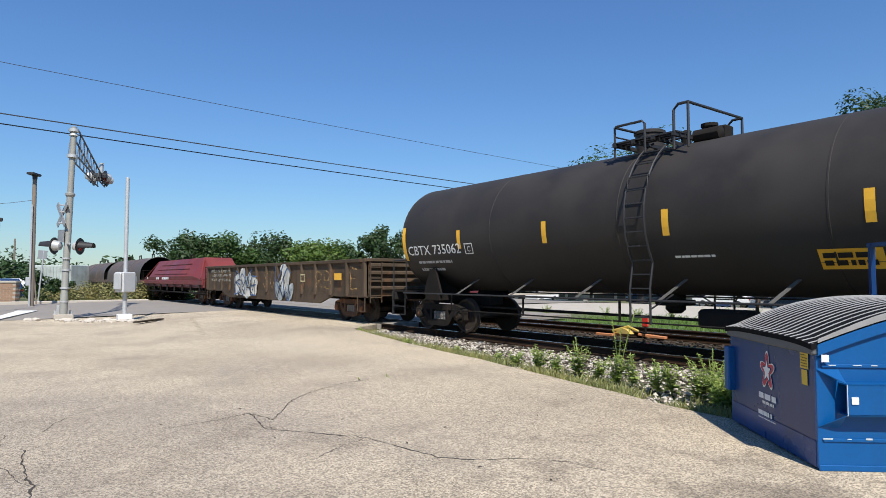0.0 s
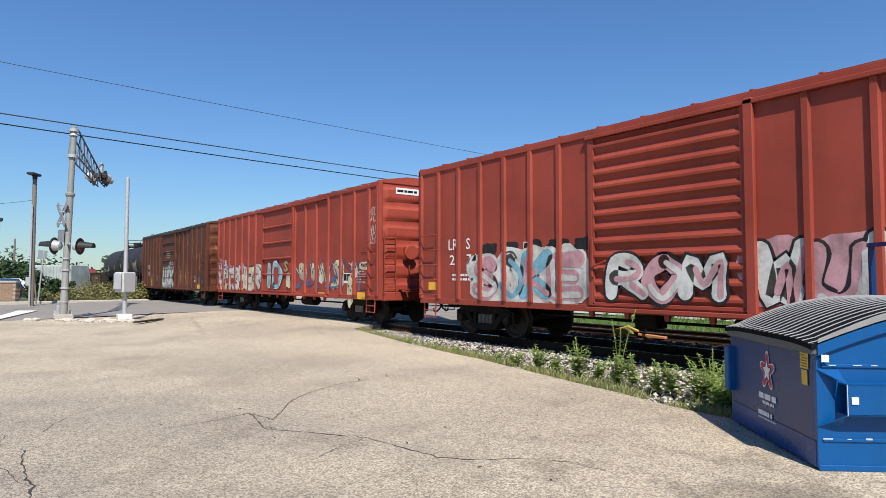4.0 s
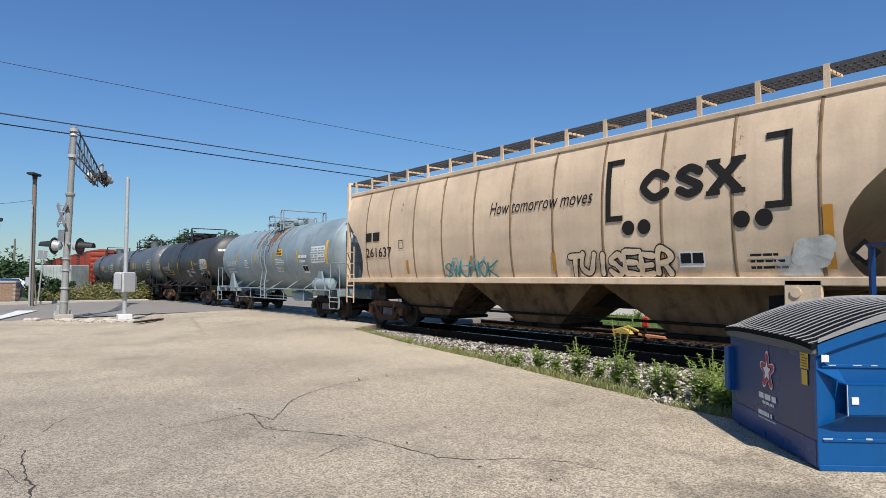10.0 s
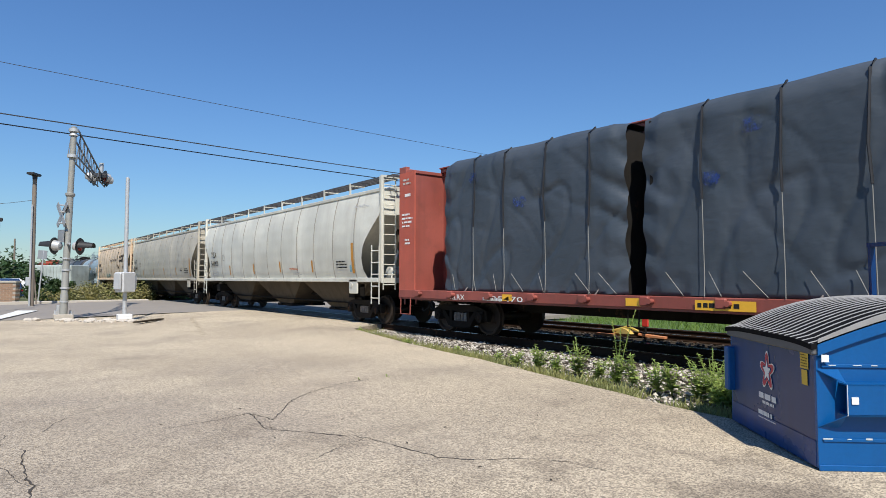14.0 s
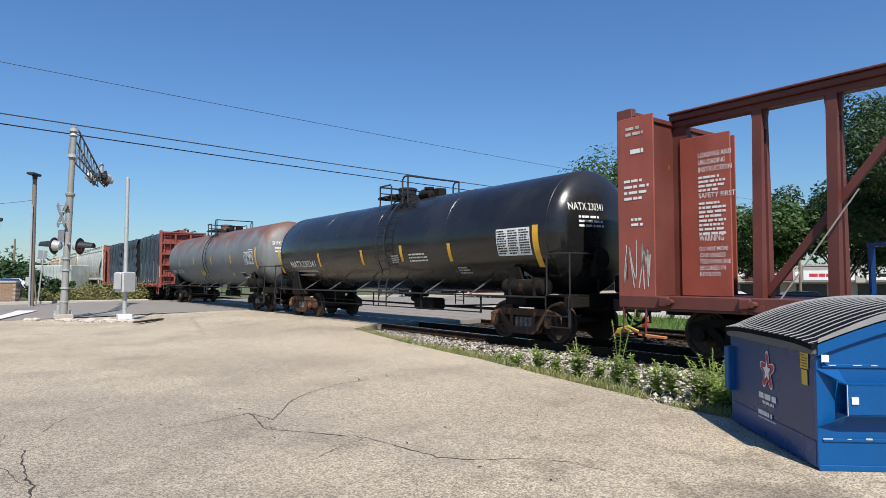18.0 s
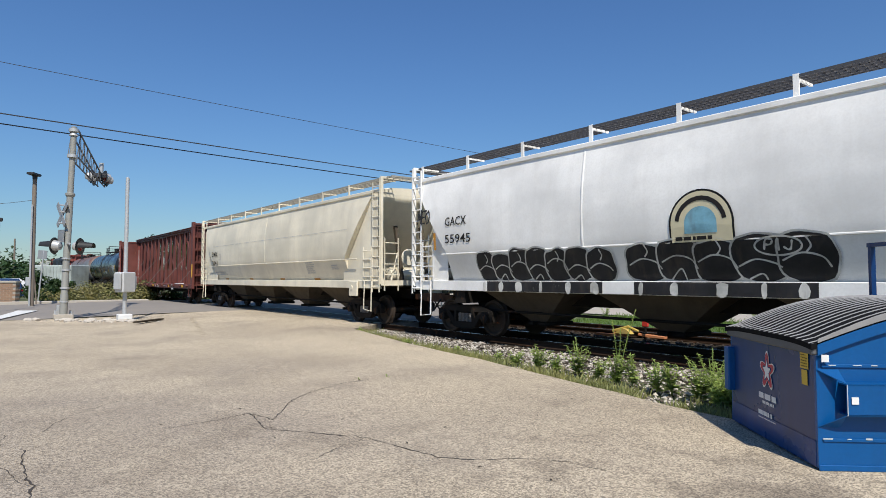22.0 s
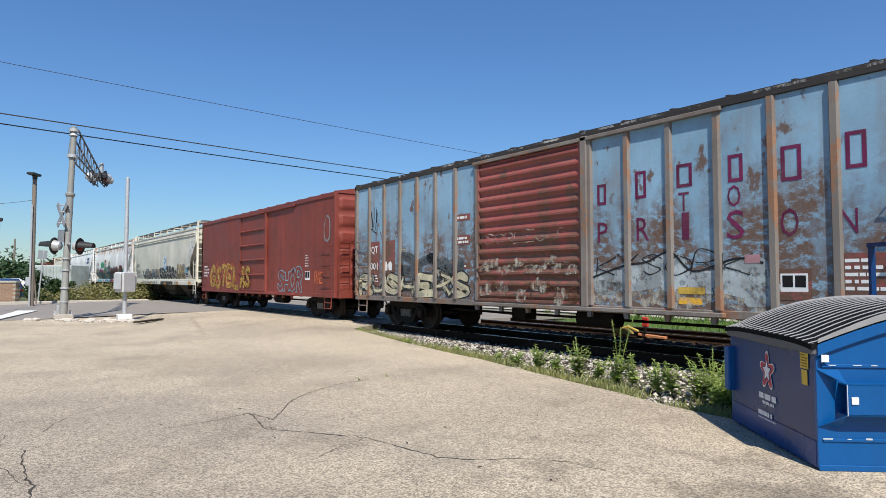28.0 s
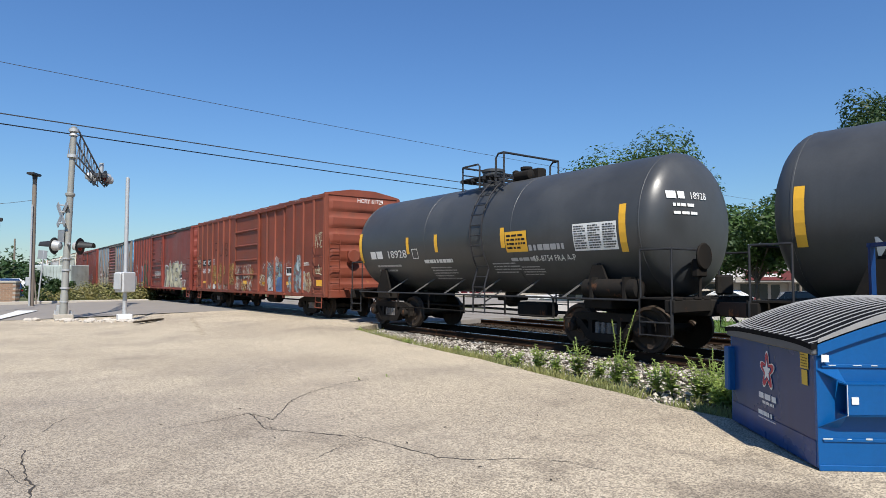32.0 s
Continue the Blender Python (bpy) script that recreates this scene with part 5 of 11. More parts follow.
# ---- gondola and coil car ----
def gondola(xi, half, label, mat, scrap, reach=(.8, .8)):
    car = new_car("gondola", label, "gondola car", xi)
    W, top = 1.5, 2.12
    for q in (-1, 1):
        part("side_panel", Shape().box(-half, half, q * (W - .04), q * W, .95, top - .1), mat, car)
        part("side_sill", Shape().prism([(-half, .98), (half, .98), (half, .86), (half - 2.4, .86), (half - 3.4, .58), (-half + 3.4, .58), (-half + 2.4, .86), (-half, .86)], q * (W - .05), q * (W + .03)), mat, car)
        part("top_chord", Shape().box(-half, half, q * (W - .06), q * (W + .08), top - .12, top, .015), mat, car)
        for x in np.linspace(-half + .1, half - .1, 15):
            o = [(x - .08, q * W), (x - .05, q * (W + .09)), (x + .05, q * (W + .09)), (x + .08, q * W)]
            part("side_post", Shape().prism(o, .9, top - .1, "z"), mat, car)
    for e in (-1, 1):
        part("end_panel", Shape().box(e * (half - .06), e * half, -W, W, .95, top - .1), mat, car)
        for z in (1.1, 1.35, 1.6, 1.85):
            part("end_rib", Shape().box(e * half, e * (half + .1), -W + .05, W - .05, z, z + .12, .02), mat, car)
        part("end_cap", Shape().box(e * (half - .08), e * (half + .1), -W - .06, W + .06, top - .1, top + .01, .015), mat, car)
        s = Shape()
        ladder(s, e * (half + .14), -W + .25, .7, 2.0, .42, 4, "y")
        s.rod([(e * (half - .55), -W - .03, .9), (e * (half - .55), -W - .04, .42), (e * (half - .08), -W - .04, .42), (e * (half - .08), -W - .03, .9)], .02)
        part("end_ladder", s, mat, car)
    part("floor_plate", Shape().box(-half, half, -W, W, .9, .97), mat, car)
    rnd = random.Random(4)
    for k in range(14):
        x, y = rnd.uniform(-half + 1.5, half - 1.5), rnd.uniform(-1.2, 1.2)
        s = Shape().bar((x - rnd.uniform(.5, 1.4), y, 1.9 + rnd.uniform(-.1, .15)), (x + rnd.uniform(.5, 1.4), y + rnd.uniform(-.4, .4), 1.9 + rnd.uniform(-.1, .12)), .12, .12)
        part("scrap_bar", s, scrap, car)
    s = Shape().box(-half + .2, half - .2, -.25, .25, .7, .95)
    part("center_sill", s, STEEL_DARK, car)
    add_truck(car, -half + 1.9, TRUCK_RUST)
    add_truck(car, half - 1.9, TRUCK_RUST)
    add_couplers(car, -half, half, *reach)
    car["half"] = half
    return car, Decals(car, lambda x, z, lift: (x, -W - .09 - lift, z))


def coil_car(xi, half, label, mat, dark, reach=(.8, .8), hoods=1):
    car = new_car("coil_car", label, "coil car", xi)
    W = 1.5
    part("bed", Shape().box(-half, half, -W, W, .95, 1.35, .03), mat, car)
    for q in (-1, 1):
        part("side_sill", Shape().box(-half, half, q * (W - .02), q * (W + .06), 1.12, 1.36, .02), mat, car)
        for x in np.linspace(-half + .6, half - .6, 9):
            part("stake", Shape().box(x - .06, x + .06, q * W, q * (W + .07), .72, 1.15, .01), dark, car)
        part("walkway", Shape().box(-half, half, q * (W - .25), q * (W + .05), .62, .68, .01), dark, car)
    hh = half - .6
    if hoods == 1:
        arch = [(-1.44, 1.36), (-1.46, 1.62), (-.82, 2.66), (-.74, 2.72), (.74, 2.72), (.82, 2.66), (1.46, 1.62), (1.44, 1.36)]
        spans = [(-hh, hh, 1.7)]
    else:
        arch = [(-1.42, 1.36)] + [(-1.42 * math.cos(t), 1.75 + 1.4 * math.sin(t)) for t in np.linspace(0, math.pi, 15)] + [(1.42, 1.36)]
        wide = 2 * hh / hoods
        spans = [(-hh + wide * k + .06, -hh + wide * (k + 1) - .06, 0) for k in range(hoods)]
    for x0, x1, slope in spans:
        ends = ((x0, .0), (x0 + slope, 1.0), (x1 - slope, 1.0), (x1, 0.0)) if slope else ((x0, 1.0), (x1, 1.0))
        rows = [[(x, y, 1.36 + (z - 1.36) * (.2 + .8 * k)) for y, z in arch] for x, k in ends]
        s = Shape().sheet(rows[::-1])
        s.add(rows[0], [tuple(range(len(arch)))])
        s.add(rows[-1], [tuple(range(len(arch)))[::-1]])
        hood = part("hood", s, mat, car, "steel cover with sloped ends" if slope else "round steel cover", smooth=25)
        if slope:
            for z in (1.75, 2.05, 2.35):
                y = 1.46 - (z - 1.62) * .615
                part("hood_rib", Shape().box(x0 + 2.2 + z * .5, x1 - 2.2 - z * .5, -y - .03, -y + .03, z, z + .05, .01), mat, hood)
            for e in (-1, 1):
                part("hood_rib", Shape().bar((e * (x1 - .2), -1.42, 1.5), (e * (x1 - 1.65), -.8, 2.68), .07, .05), mat, hood)
        else:
            for x in (x0 + .06, x1 - .06):
                part("hood_rim", Shape().prism([(y * 1.02, z + .03) for y, z in arch], x - .06, x + .06, "x"), STRUT_GREY, hood)
        xm = (x0 + x1) / 2
        part("lifting_lug", Shape().rod([(xm - .35, 0, arch[len(arch) // 2][1] - .05), (xm - .3, 0, arch[len(arch) // 2][1] + .3), (xm + .3, 0, arch[len(arch) // 2][1] + .3), (xm + .35, 0, arch[len(arch) // 2][1] - .05)], .05, 8), dark, hood)
    part("center_sill", Shape().box(-half + .1, half - .1, -.25, .25, .7, .97), STEEL_DARK, car)
    for e in (-1, 1):
        s = Shape()
        ladder(s, e * (half + .05), -W + .3, .6, 2.0, .42, 4, "y")
        s.rod([(e * half, -1.4, 1.35), (e * half, -1.4, 2.1), (e * half, 1.4, 2.1), (e * half, 1.4, 1.35)], .02)
        part("end_rail", s, dark, car)
    add_truck(car, -half + 1.8, TRUCK_RUST)
    add_truck(car, half - 1.8, TRUCK_RUST)
    add_couplers(car, -half, half, *reach)
    car["half"] = half
    return car, Decals(car, lambda x, z, lift: (x, -1.5 - lift, z))
# ---- paints of the cars ----
def tarp_mat():
    """Woven plastic sheet: dull blue-black with sharp creases."""
    mat, nt, bs = nodes_of("tarp_blue_black")
    big = noise_tex(nt, 0.7, 5)
    c = mixed(nt, ramp(nt, big, 0.3, 0.7), (0.042, 0.055, 0.070), (0.058, 0.072, 0.090))
    c = mixed(nt, ramp(nt, noise_tex(nt, 3.0, 6, 0.65, (1, 1, 2)), 0.55, 0.75, 0, 0.5), c, (0.06, 0.066, 0.076))
    nt.links.new(c, bs.inputs["Base Color"])
    nt.links.new(ramp(nt, big, 0.25, 0.75, 0.42, 0.58), bs.inputs["Roughness"])
    bs.inputs["Specular IOR Level"].default_value = 0.35
    folds = math_node(nt, "ABSOLUTE", math_node(nt, "SUBTRACT", noise_tex(nt, 0.9, 3, 0.5, (1.3, 1, 1.0)), 0.5), 0)
    sharp = math_node(nt, "ABSOLUTE", math_node(nt, "SUBTRACT", noise_tex(nt, 2.2, 3, 0.5, (.7, 1, 1.5)), 0.5), 0)
    height = math_node(nt, "ADD", ramp(nt, folds, 0.0, 0.2), math_node(nt, "MULTIPLY", ramp(nt, sharp, 0.0, 0.2), 0.35))
    bump(nt, bs, height, 0.14, 0.07)
    return mat


P = {}
P["tank_black"] = paint("tank_black", (0.022, 0.019, 0.017), dirt=(0.04, 0.033, 0.027), dirty=0.2, streak=0.2, rough=0.62, fade=0.15, bumps=0.03, gloss=0.35)
P["tank_gloss"] = paint("tank_gloss_black", (0.010, 0.010, 0.011), dirt=(0.03, 0.028, 0.026), dirty=0.2, streak=0.15, rough=0.22, fade=0.2)
P["tank_grey"] = paint("tank_grey", (0.105, 0.115, 0.12), dirt=(0.05, 0.05, 0.05), dirty=0.35, streak=0.3, rough=0.42)
P["tank_dkgrey"] = paint("tank_dark_grey", (0.034, 0.036, 0.037), dirt=(0.07, 0.065, 0.06), dirty=0.3, streak=0.3, rough=0.45)
P["tank_char"] = paint("tank_charcoal", (0.046, 0.049, 0.051), dirt=(0.03, 0.03, 0.03), dirty=0.3, streak=0.25, rough=0.42)
P["tank_blue"] = paint("tank_blue_grey", (0.25, 0.32, 0.35), dirt=(0.12, 0.11, 0.09), dirty=0.35, streak=0.35, rough=0.4, rust=0.12)
P["tank_rusty"] = paint("tank_rusty_grey", (0.17, 0.185, 0.185), dirt=(0.10, 0.075, 0.06), dirty=0.35, streak=0.4, rough=0.5, stain=(3.45, (0.15, 0.06, 0.035)))
P["box_brown"] = paint("box_brown", (0.108, 0.030, 0.013), dirt=(0.05, 0.022, 0.013), dirty=0.6, streak=0.6, rough=0.6, rust=0.25, rust_col=(0.15, 0.06, 0.03), gloss=0.25)
P["box_red"] = paint("box_red", (0.305, 0.049, 0.029), dirt=(0.13, 0.04, 0.027), dirty=0.35, streak=0.4, rough=0.6, fade=0.16, gloss=0.2)
P["box_red2"] = paint("box_bright_red", (0.30, 0.050, 0.029), dirt=(0.15, 0.04, 0.025), dirty=0.3, streak=0.35, rough=0.5, fade=0.12, gloss=0.25)
P["box_maroon"] = paint("box_maroon", (0.21, 0.044, 0.031), dirt=(0.085, 0.032, 0.022), dirty=0.4, streak=0.4, rough=0.5, rust=0.1, gloss=0.25)
P["box_oxide"] = paint("box_oxide", (0.190, 0.046, 0.025), dirt=(0.09, 0.05, 0.035), dirty=0.4, streak=0.4, rough=0.6, rust=0.12, gloss=0.25)
P["box_blue"] = paint("box_blue", (0.21, 0.37, 0.50), dirt=(0.20, 0.17, 0.14), dirty=0.45, streak=0.5, rough=0.55, rust=0.36, rust_col=(0.085, 0.045, 0.026), low=(2.6, (0.11, 0.06, 0.034)))
P["box_door_red"] = paint("box_door_red", (0.27, 0.06, 0.05), dirt=(0.13, 0.08, 0.06), dirty=0.5, streak=0.5, rough=0.55, rust=0.42, rust_col=(0.085, 0.045, 0.03), low=(2.6, (0.10, 0.055, 0.035)))
P["rust_trim"] = paint("rusty_trim", (0.12, 0.09, 0.075), dirt=(0.06, 0.04, 0.03), dirty=0.6, streak=0.5, rough=0.75, rust=0.45, rust_col=(0.13, 0.06, 0.03))
P["post_mix"] = paint("post_blue_rust", (0.19, 0.17, 0.15), dirt=(0.12, 0.08, 0.055), dirty=0.7, streak=0.6, rough=0.7, rust=0.55, rust_col=(0.17, 0.085, 0.045))
P["roof_dark"] = paint("roof_dark", (0.028, 0.024, 0.022), dirt=(0.015, 0.013, 0.012), dirty=0.5, rough=0.8)
P["hop_tan"] = paint("hopper_tan", (0.70, 0.53, 0.36), dirt=(0.40, 0.29, 0.19), dirty=0.3, streak=0.35, rough=0.5, rust=0.08)
P["hop_grey"] = paint("hopper_grey", (0.45, 0.415, 0.335), dirt=(0.30, 0.265, 0.205), dirty=0.32, streak=0.4, rough=0.55)
P["hop_lt"] = paint("hopper_light", (0.58, 0.575, 0.50), dirt=(0.42, 0.39, 0.33), dirty=0.28, streak=0.45, rough=0.5)
P["hop_cream"] = paint("hopper_cream", (0.74, 0.68, 0.53), dirt=(0.52, 0.46, 0.36), dirty=0.2, streak=0.25, rough=0.5)
P["hop_white"] = paint("hopper_white", (0.83, 0.82, 0.78), dirt=(0.58, 0.55, 0.50), dirty=0.18, streak=0.22, rough=0.45)
P["hop_white2"] = paint("hopper_white_rusty", (0.80, 0.79, 0.75), dirt=(0.58, 0.50, 0.40), dirty=0.25, streak=0.3, rough=0.5, stain=(4.12, (0.42, 0.20, 0.085)))
P["hop_warm"] = paint("hopper_warm_grey", (0.63, 0.60, 0.49), dirt=(0.42, 0.37, 0.30), dirty=0.25, streak=0.3, rough=0.5)
P["beam_red"] = paint("beam_red", (0.125, 0.030, 0.021), dirt=(0.06, 0.028, 0.02), dirty=0.4, streak=0.4, rough=0.55, rust=0.15)
P["beam_bright"] = paint("beam_bright_red", (0.26, 0.062, 0.045), dirt=(0.12, 0.045, 0.035), dirty=0.35, streak=0.35, rough=0.55, rust=0.1)
# loaded car's bulkhead leaf: the car's red with sunlight put into the colour
P["panel_sunlit"] = paint("bulkhead_sunlit_red", (0.42, 0.085, 0.05), dirt=(0.22, 0.07, 0.045), dirty=0.25, streak=0.25, rough=0.55)
P["gon_brown"] = paint("gondola_brown", (0.078, 0.055, 0.036), dirt=(0.04, 0.03, 0.02), dirty=0.55, streak=0.5, rough=0.8, rust=0.4, rust_col=(0.085, 0.045, 0.024), gloss=0.2)
P["coil_red"] = paint("coil_red", (0.16, 0.022, 0.019), dirt=(0.09, 0.03, 0.025), dirty=0.4, streak=0.3, rough=0.5)
# panels and wing: beam red brightened in colour as if sunlit
P["beam_panel"] = paint("sunlit_panel_red", (0.30, 0.07, 0.046), dirt=(0.14, 0.05, 0.035), dirty=0.3, streak=0.3, rough=0.5)
P["end_blue"] = paint("end_blue", (0.10, 0.27, 0.45), dirt=(0.10, 0.09, 0.08), dirty=0.3, streak=0.3, rough=0.5, rust=0.1)
P["tank_brown"] = paint("tank_brown", (0.11, 0.075, 0.055), dirt=(0.07, 0.05, 0.04), dirty=0.4, streak=0.5, rough=0.55)
P["seam_tan"] = plain("seam_tan", (0.24, 0.155, 0.085), 0.8, 0, 0.25, 1.5)
# tan bays: dirt plus the under-hull shade, both in the colour
P["bay_tan"] = paint("bay_tan_dirt_shade", (0.19, 0.125, 0.07), dirt=(0.03, 0.022, 0.016), dirty=0.8, streak=0.6, rough=0.9, gloss=0.1)
P["tarp"] = tarp_mat()

# ---- the cars, in order from the front ----
coil_car(-75.4, 7.9, "brown covered coil car, far ahead in the train", P["tank_brown"], STEEL_DARK, reach=(0.80, 0.40), hoods=3)
coil_car(-58.85, 7.75, "dull brown coil car with round steel covers", P["tank_brown"], STEEL_DARK, reach=(0.40, 0.40), hoods=3)
coil, coil_d = coil_car(-42.8, 7.8, "dark red coil car with a sloped steel hood", P["coil_red"], STEEL_DARK, reach=(0.40, 0.40))
gon, gon_d = gondola(-25.74, 8.46, "rusty brown gondola with blue and white graffiti", P["gon_brown"], P["rust_trim"], reach=(0.40, 0.75))
cb, cb_d = tank_car(-7.6, 7.55, "long matte black tank car with yellow reflectors", P["tank_black"], r=1.52, zc=2.66, ladder_x=0.52, top_x=0.3, seams=4, reach=(0.75, 0.92))
mq, mq_d = box_car(10.3, 7.9, "weathered brown box car with faded graffiti", P["box_brown"], P["box_brown"], P["roof_dark"], door_ribs=6, reach=(0.92, 1.01))
l1, l1_d = box_car(28.12, 7.9, "brick red box car with graffiti along the bottom", P["box_red"], P["box_red"], P["box_red"], door_ribs=5, rear=(1.63, .945), reach=(1.01, 1.11))
l2, l2_d = box_car(46.05, 7.8, "brick red box car with pale pink graffiti", P["box_red2"], P["box_red2"], P["box_red2"], door_ribs=12, reach=(1.11, 0.73))
m1, m1_d = tank_car(62.05, 6.12, "grey tank car with an orange disc on its side", P["tank_grey"], zc=2.53, ladder_x=-0.85, top_x=-0.8, guard=.28, pot_x=1.4, reach=(0.73, 0.69))
m2, m2_d = tank_car(76.95, 6.16, "grey tank car with orange disc and red spray marks", P["tank_grey"], zc=2.53, ladder_x=-0.88, top_x=-0.8, guard=.28, pot_x=1.4, reach=(0.69, 0.63))
ac, ac_d = tank_car(91.12, 5.5, "dull charcoal tank car with yellow reflectors", P["tank_dkgrey"], zc=2.5, ladder_x=0.21, top_x=0.0, guard=1.1, frame_mat=TRUCK_RUST, dome="flat", reach=(0.63, 0.68))
uc, uc_d = tank_car(105.22, 6, "pale blue-grey tank car with rust runs from its dome", P["tank_blue"], zc=2.42, r=1.4, ladder_x=-0.24, top_x=-0.25, gear=P["tank_blue"], rails_mat=P["tank_blue"], dome="flat", reach=(0.68, 0.42))
cs, cs_d = hopper_car(120.66, 7.98, "tan covered hopper with black roof walkway", P["hop_tan"], "round", seam_mat=P["seam_tan"], low_mat=P["bay_tan"], posts=16, frame_mat=TRUCK_RUST, gear=P["rust_trim"], reach=(0.42, 0.61))
ag, ag_d = hopper_car(138.7, 8.83, "dusty grey covered hopper", P["hop_grey"], "round", reach=(0.61, 0.73))
ti, ti_d = hopper_car(158.1, 9.1, "light grey covered hopper with streaked sides", P["hop_lt"], "round", reach=(0.73, 0.54))
ct, ct_d = center_beam(179.68, 11.4, "red centre-beam car loaded with tarpaulin-wrapped lumber", P["beam_bright"], STEEL_DARK, reach=(0.54, 0.90))
sh, sh_d = tank_car(201.37, 7.87, "grey tank car with rust-brown upper half", P["tank_rusty"], r=1.48, zc=2.62, ladder_x=0.26, top_x=-0.6, seams=4, reach=(0.90, 0.66))
na, na_d = tank_car(219.2, 7.4, "glossy black tank car with hazard placard", P["tank_gloss"], r=1.46, zc=2.57, ladder_x=0.64, top_x=0.3, frame_mat=TRUCK_RUST, seams=4, reach=(0.66, 0.69))
ce, ce_d = center_beam(240, 11.4, "empty red centre-beam lumber car", P["beam_red"], STEEL_DARK, reach=(0.69, 0.97))
dm, dm_d = hopper_car(262.75, 9.4, "cream covered hopper with smooth curved sides", P["hop_cream"], "tapered", cut=1.6, top_inset=.62, bays=4, seams=2, grate=plain("weathered_cream_grating", (0.30, 0.285, 0.24), 0.7, 0, 0.2), reach=(0.97, 0.92))
g1, g1_d = hopper_car(283.35, 9.36, "white covered hopper with black graffiti along the sill", P["hop_white"], "tapered", cut=1.5, top_inset=.12, bays=4, seams=3, reach=(0.92, 0.79))
g2, g2_d = hopper_car(303.7, 9.4, "rust-stained white covered hopper with colourful graffiti", P["hop_white2"], "tapered", cut=1.5, top_inset=.12, bays=4, seams=3, post_mat=P["hop_white"], reach=(0.79, 0.54))
dj, dj_d = hopper_car(322.6, 8.42, "warm grey covered hopper with black and yellow graffiti", P["hop_warm"], "tall", bays=3, seams=2, reach=(0.54, 0.66))
rb, rb_d = box_car(340.15, 7.8, "maroon box car with smooth riveted sides", P["box_maroon"], P["box_maroon"], P["box_maroon"], posts=False, door_ribs=5, reach=(0.66, 0.76))
pe, pe_d = box_car(357.36, 7.9, "rusty pale blue box car with red door and sprayed words", P["box_blue"], P["post_mix"], P["roof_dark"], door_mat=P["box_door_red"], door_ribs=13, end_mat=P["end_blue"], door=(-1.75, 1.62), rear=(1.79, .905), reach=(0.76, 0.71))
m8, m8_d = box_car(374.6, 7.93, "maroon box car with large white graffiti letters", P["box_maroon"], P["box_maroon"], P["roof_dark"], door_ribs=5, plug=True, rear="flat", reach=(0.71, 0.69))
hc, hc_d = box_car(391.8, 7.88, "oxide brown box car with yellow sill stripes and graffiti", P["box_oxide"], P["box_oxide"], P["box_oxide"], door_ribs=5, eave=4.53, door=(-1.6, 1.45), reach=(0.69, 0.90))
ga, ga_d = tank_car(407.4, 5.3, "charcoal tank car with yellow placard", P["tank_char"], r=1.47, zc=2.58, ladder_x=0.68, top_x=0.1, reach=(0.90, 0.76))
mw, mw_d = tank_car(421.6, 6.14, "grey tank car at the tail of the view", P["tank_char"], zc=2.53, ladder_x=-0.85, top_x=-0.8, guard=.28, pot_x=1.4, reach=(0.76, 0.80))
# ---- marks on the cars ----
S_WHITE = sprayed("spray_white", (0.62, 0.61, 0.56), 0.85)
S_THIN = sprayed("spray_thin_cream", (0.60, 0.56, 0.46), 0.42)
S_TAN_THIN = sprayed("spray_tan_thin", (0.46, 0.28, 0.10), 0.5)
S_CREAM_THIN = sprayed("spray_cream_thin", (0.55, 0.44, 0.28), 0.5)
S_SKY_THIN = sprayed("spray_sky_thin", (0.26, 0.40, 0.43), 0.5)
S_PEEL = sprayed("peeled_paint", (0.70, 0.69, 0.66), 0.30, 2.6)
S_LILAC = sprayed("spray_lilac", (0.38, 0.34, 0.52), 0.7)
S_GREY_THIN = sprayed("spray_grey_thin", (0.10, 0.11, 0.12), 0.45)
S_PINK_THIN = sprayed("spray_pink_thin", (0.46, 0.26, 0.22), 0.36)
S_ORANGE_THIN = sprayed("spray_orange_thin", (0.45, 0.16, 0.06), 0.5)
S_SLATE = sprayed("spray_slate", (0.10, 0.12, 0.13), 0.8)
S_WARMGREY = sprayed("spray_warm_grey", (0.17, 0.155, 0.125), 0.85)
S_OLIVE = sprayed("spray_olive", (0.20, 0.19, 0.09), 0.85)
S_SKYPALE = sprayed("spray_pale_sky", (0.42, 0.47, 0.48), 0.6)
S_TEALGREEN = sprayed("spray_teal_green", (0.03, 0.27, 0.21), 0.78)
S_CREAM = sprayed("spray_cream", (0.58, 0.53, 0.36), 0.85)
S_BLACK = sprayed("spray_black", (0.022, 0.022, 0.024), 0.9)
S_BLUE = sprayed("spray_blue", (0.07, 0.13, 0.27), 0.7)
S_SKY = sprayed("spray_sky", (0.20, 0.42, 0.52), 0.8)
S_TEAL = sprayed("spray_teal", (0.03, 0.30, 0.32), 0.85)
S_GREEN = sprayed("spray_green", (0.04, 0.40, 0.17), 0.85)
S_DKGREEN = sprayed("spray_dark_green", (0.04, 0.10, 0.05), 0.8)
S_RED = sprayed("spray_red", (0.42, 0.04, 0.03), 0.9)
S_DKRED = sprayed("spray_dark_red", (0.135, 0.028, 0.020), 0.92)
S_PINK = sprayed("spray_pink", (0.55, 0.30, 0.32), 0.8)
S_MAGENTA = sprayed("spray_magenta", (0.36, 0.05, 0.16), 0.85)
S_PURPLE = sprayed("spray_purple", (0.15, 0.02, 0.07), 0.9)
S_YELLOW = sprayed("spray_yellow", (0.58, 0.38, 0.07), 0.8)
S_ORANGE = sprayed("spray_orange", (0.58, 0.14, 0.05), 0.85)
S_GREY = sprayed("spray_grey", (0.25, 0.26, 0.27), 0.8)
S_TAN = sprayed("spray_tan", (0.42, 0.36, 0.20), 0.8)
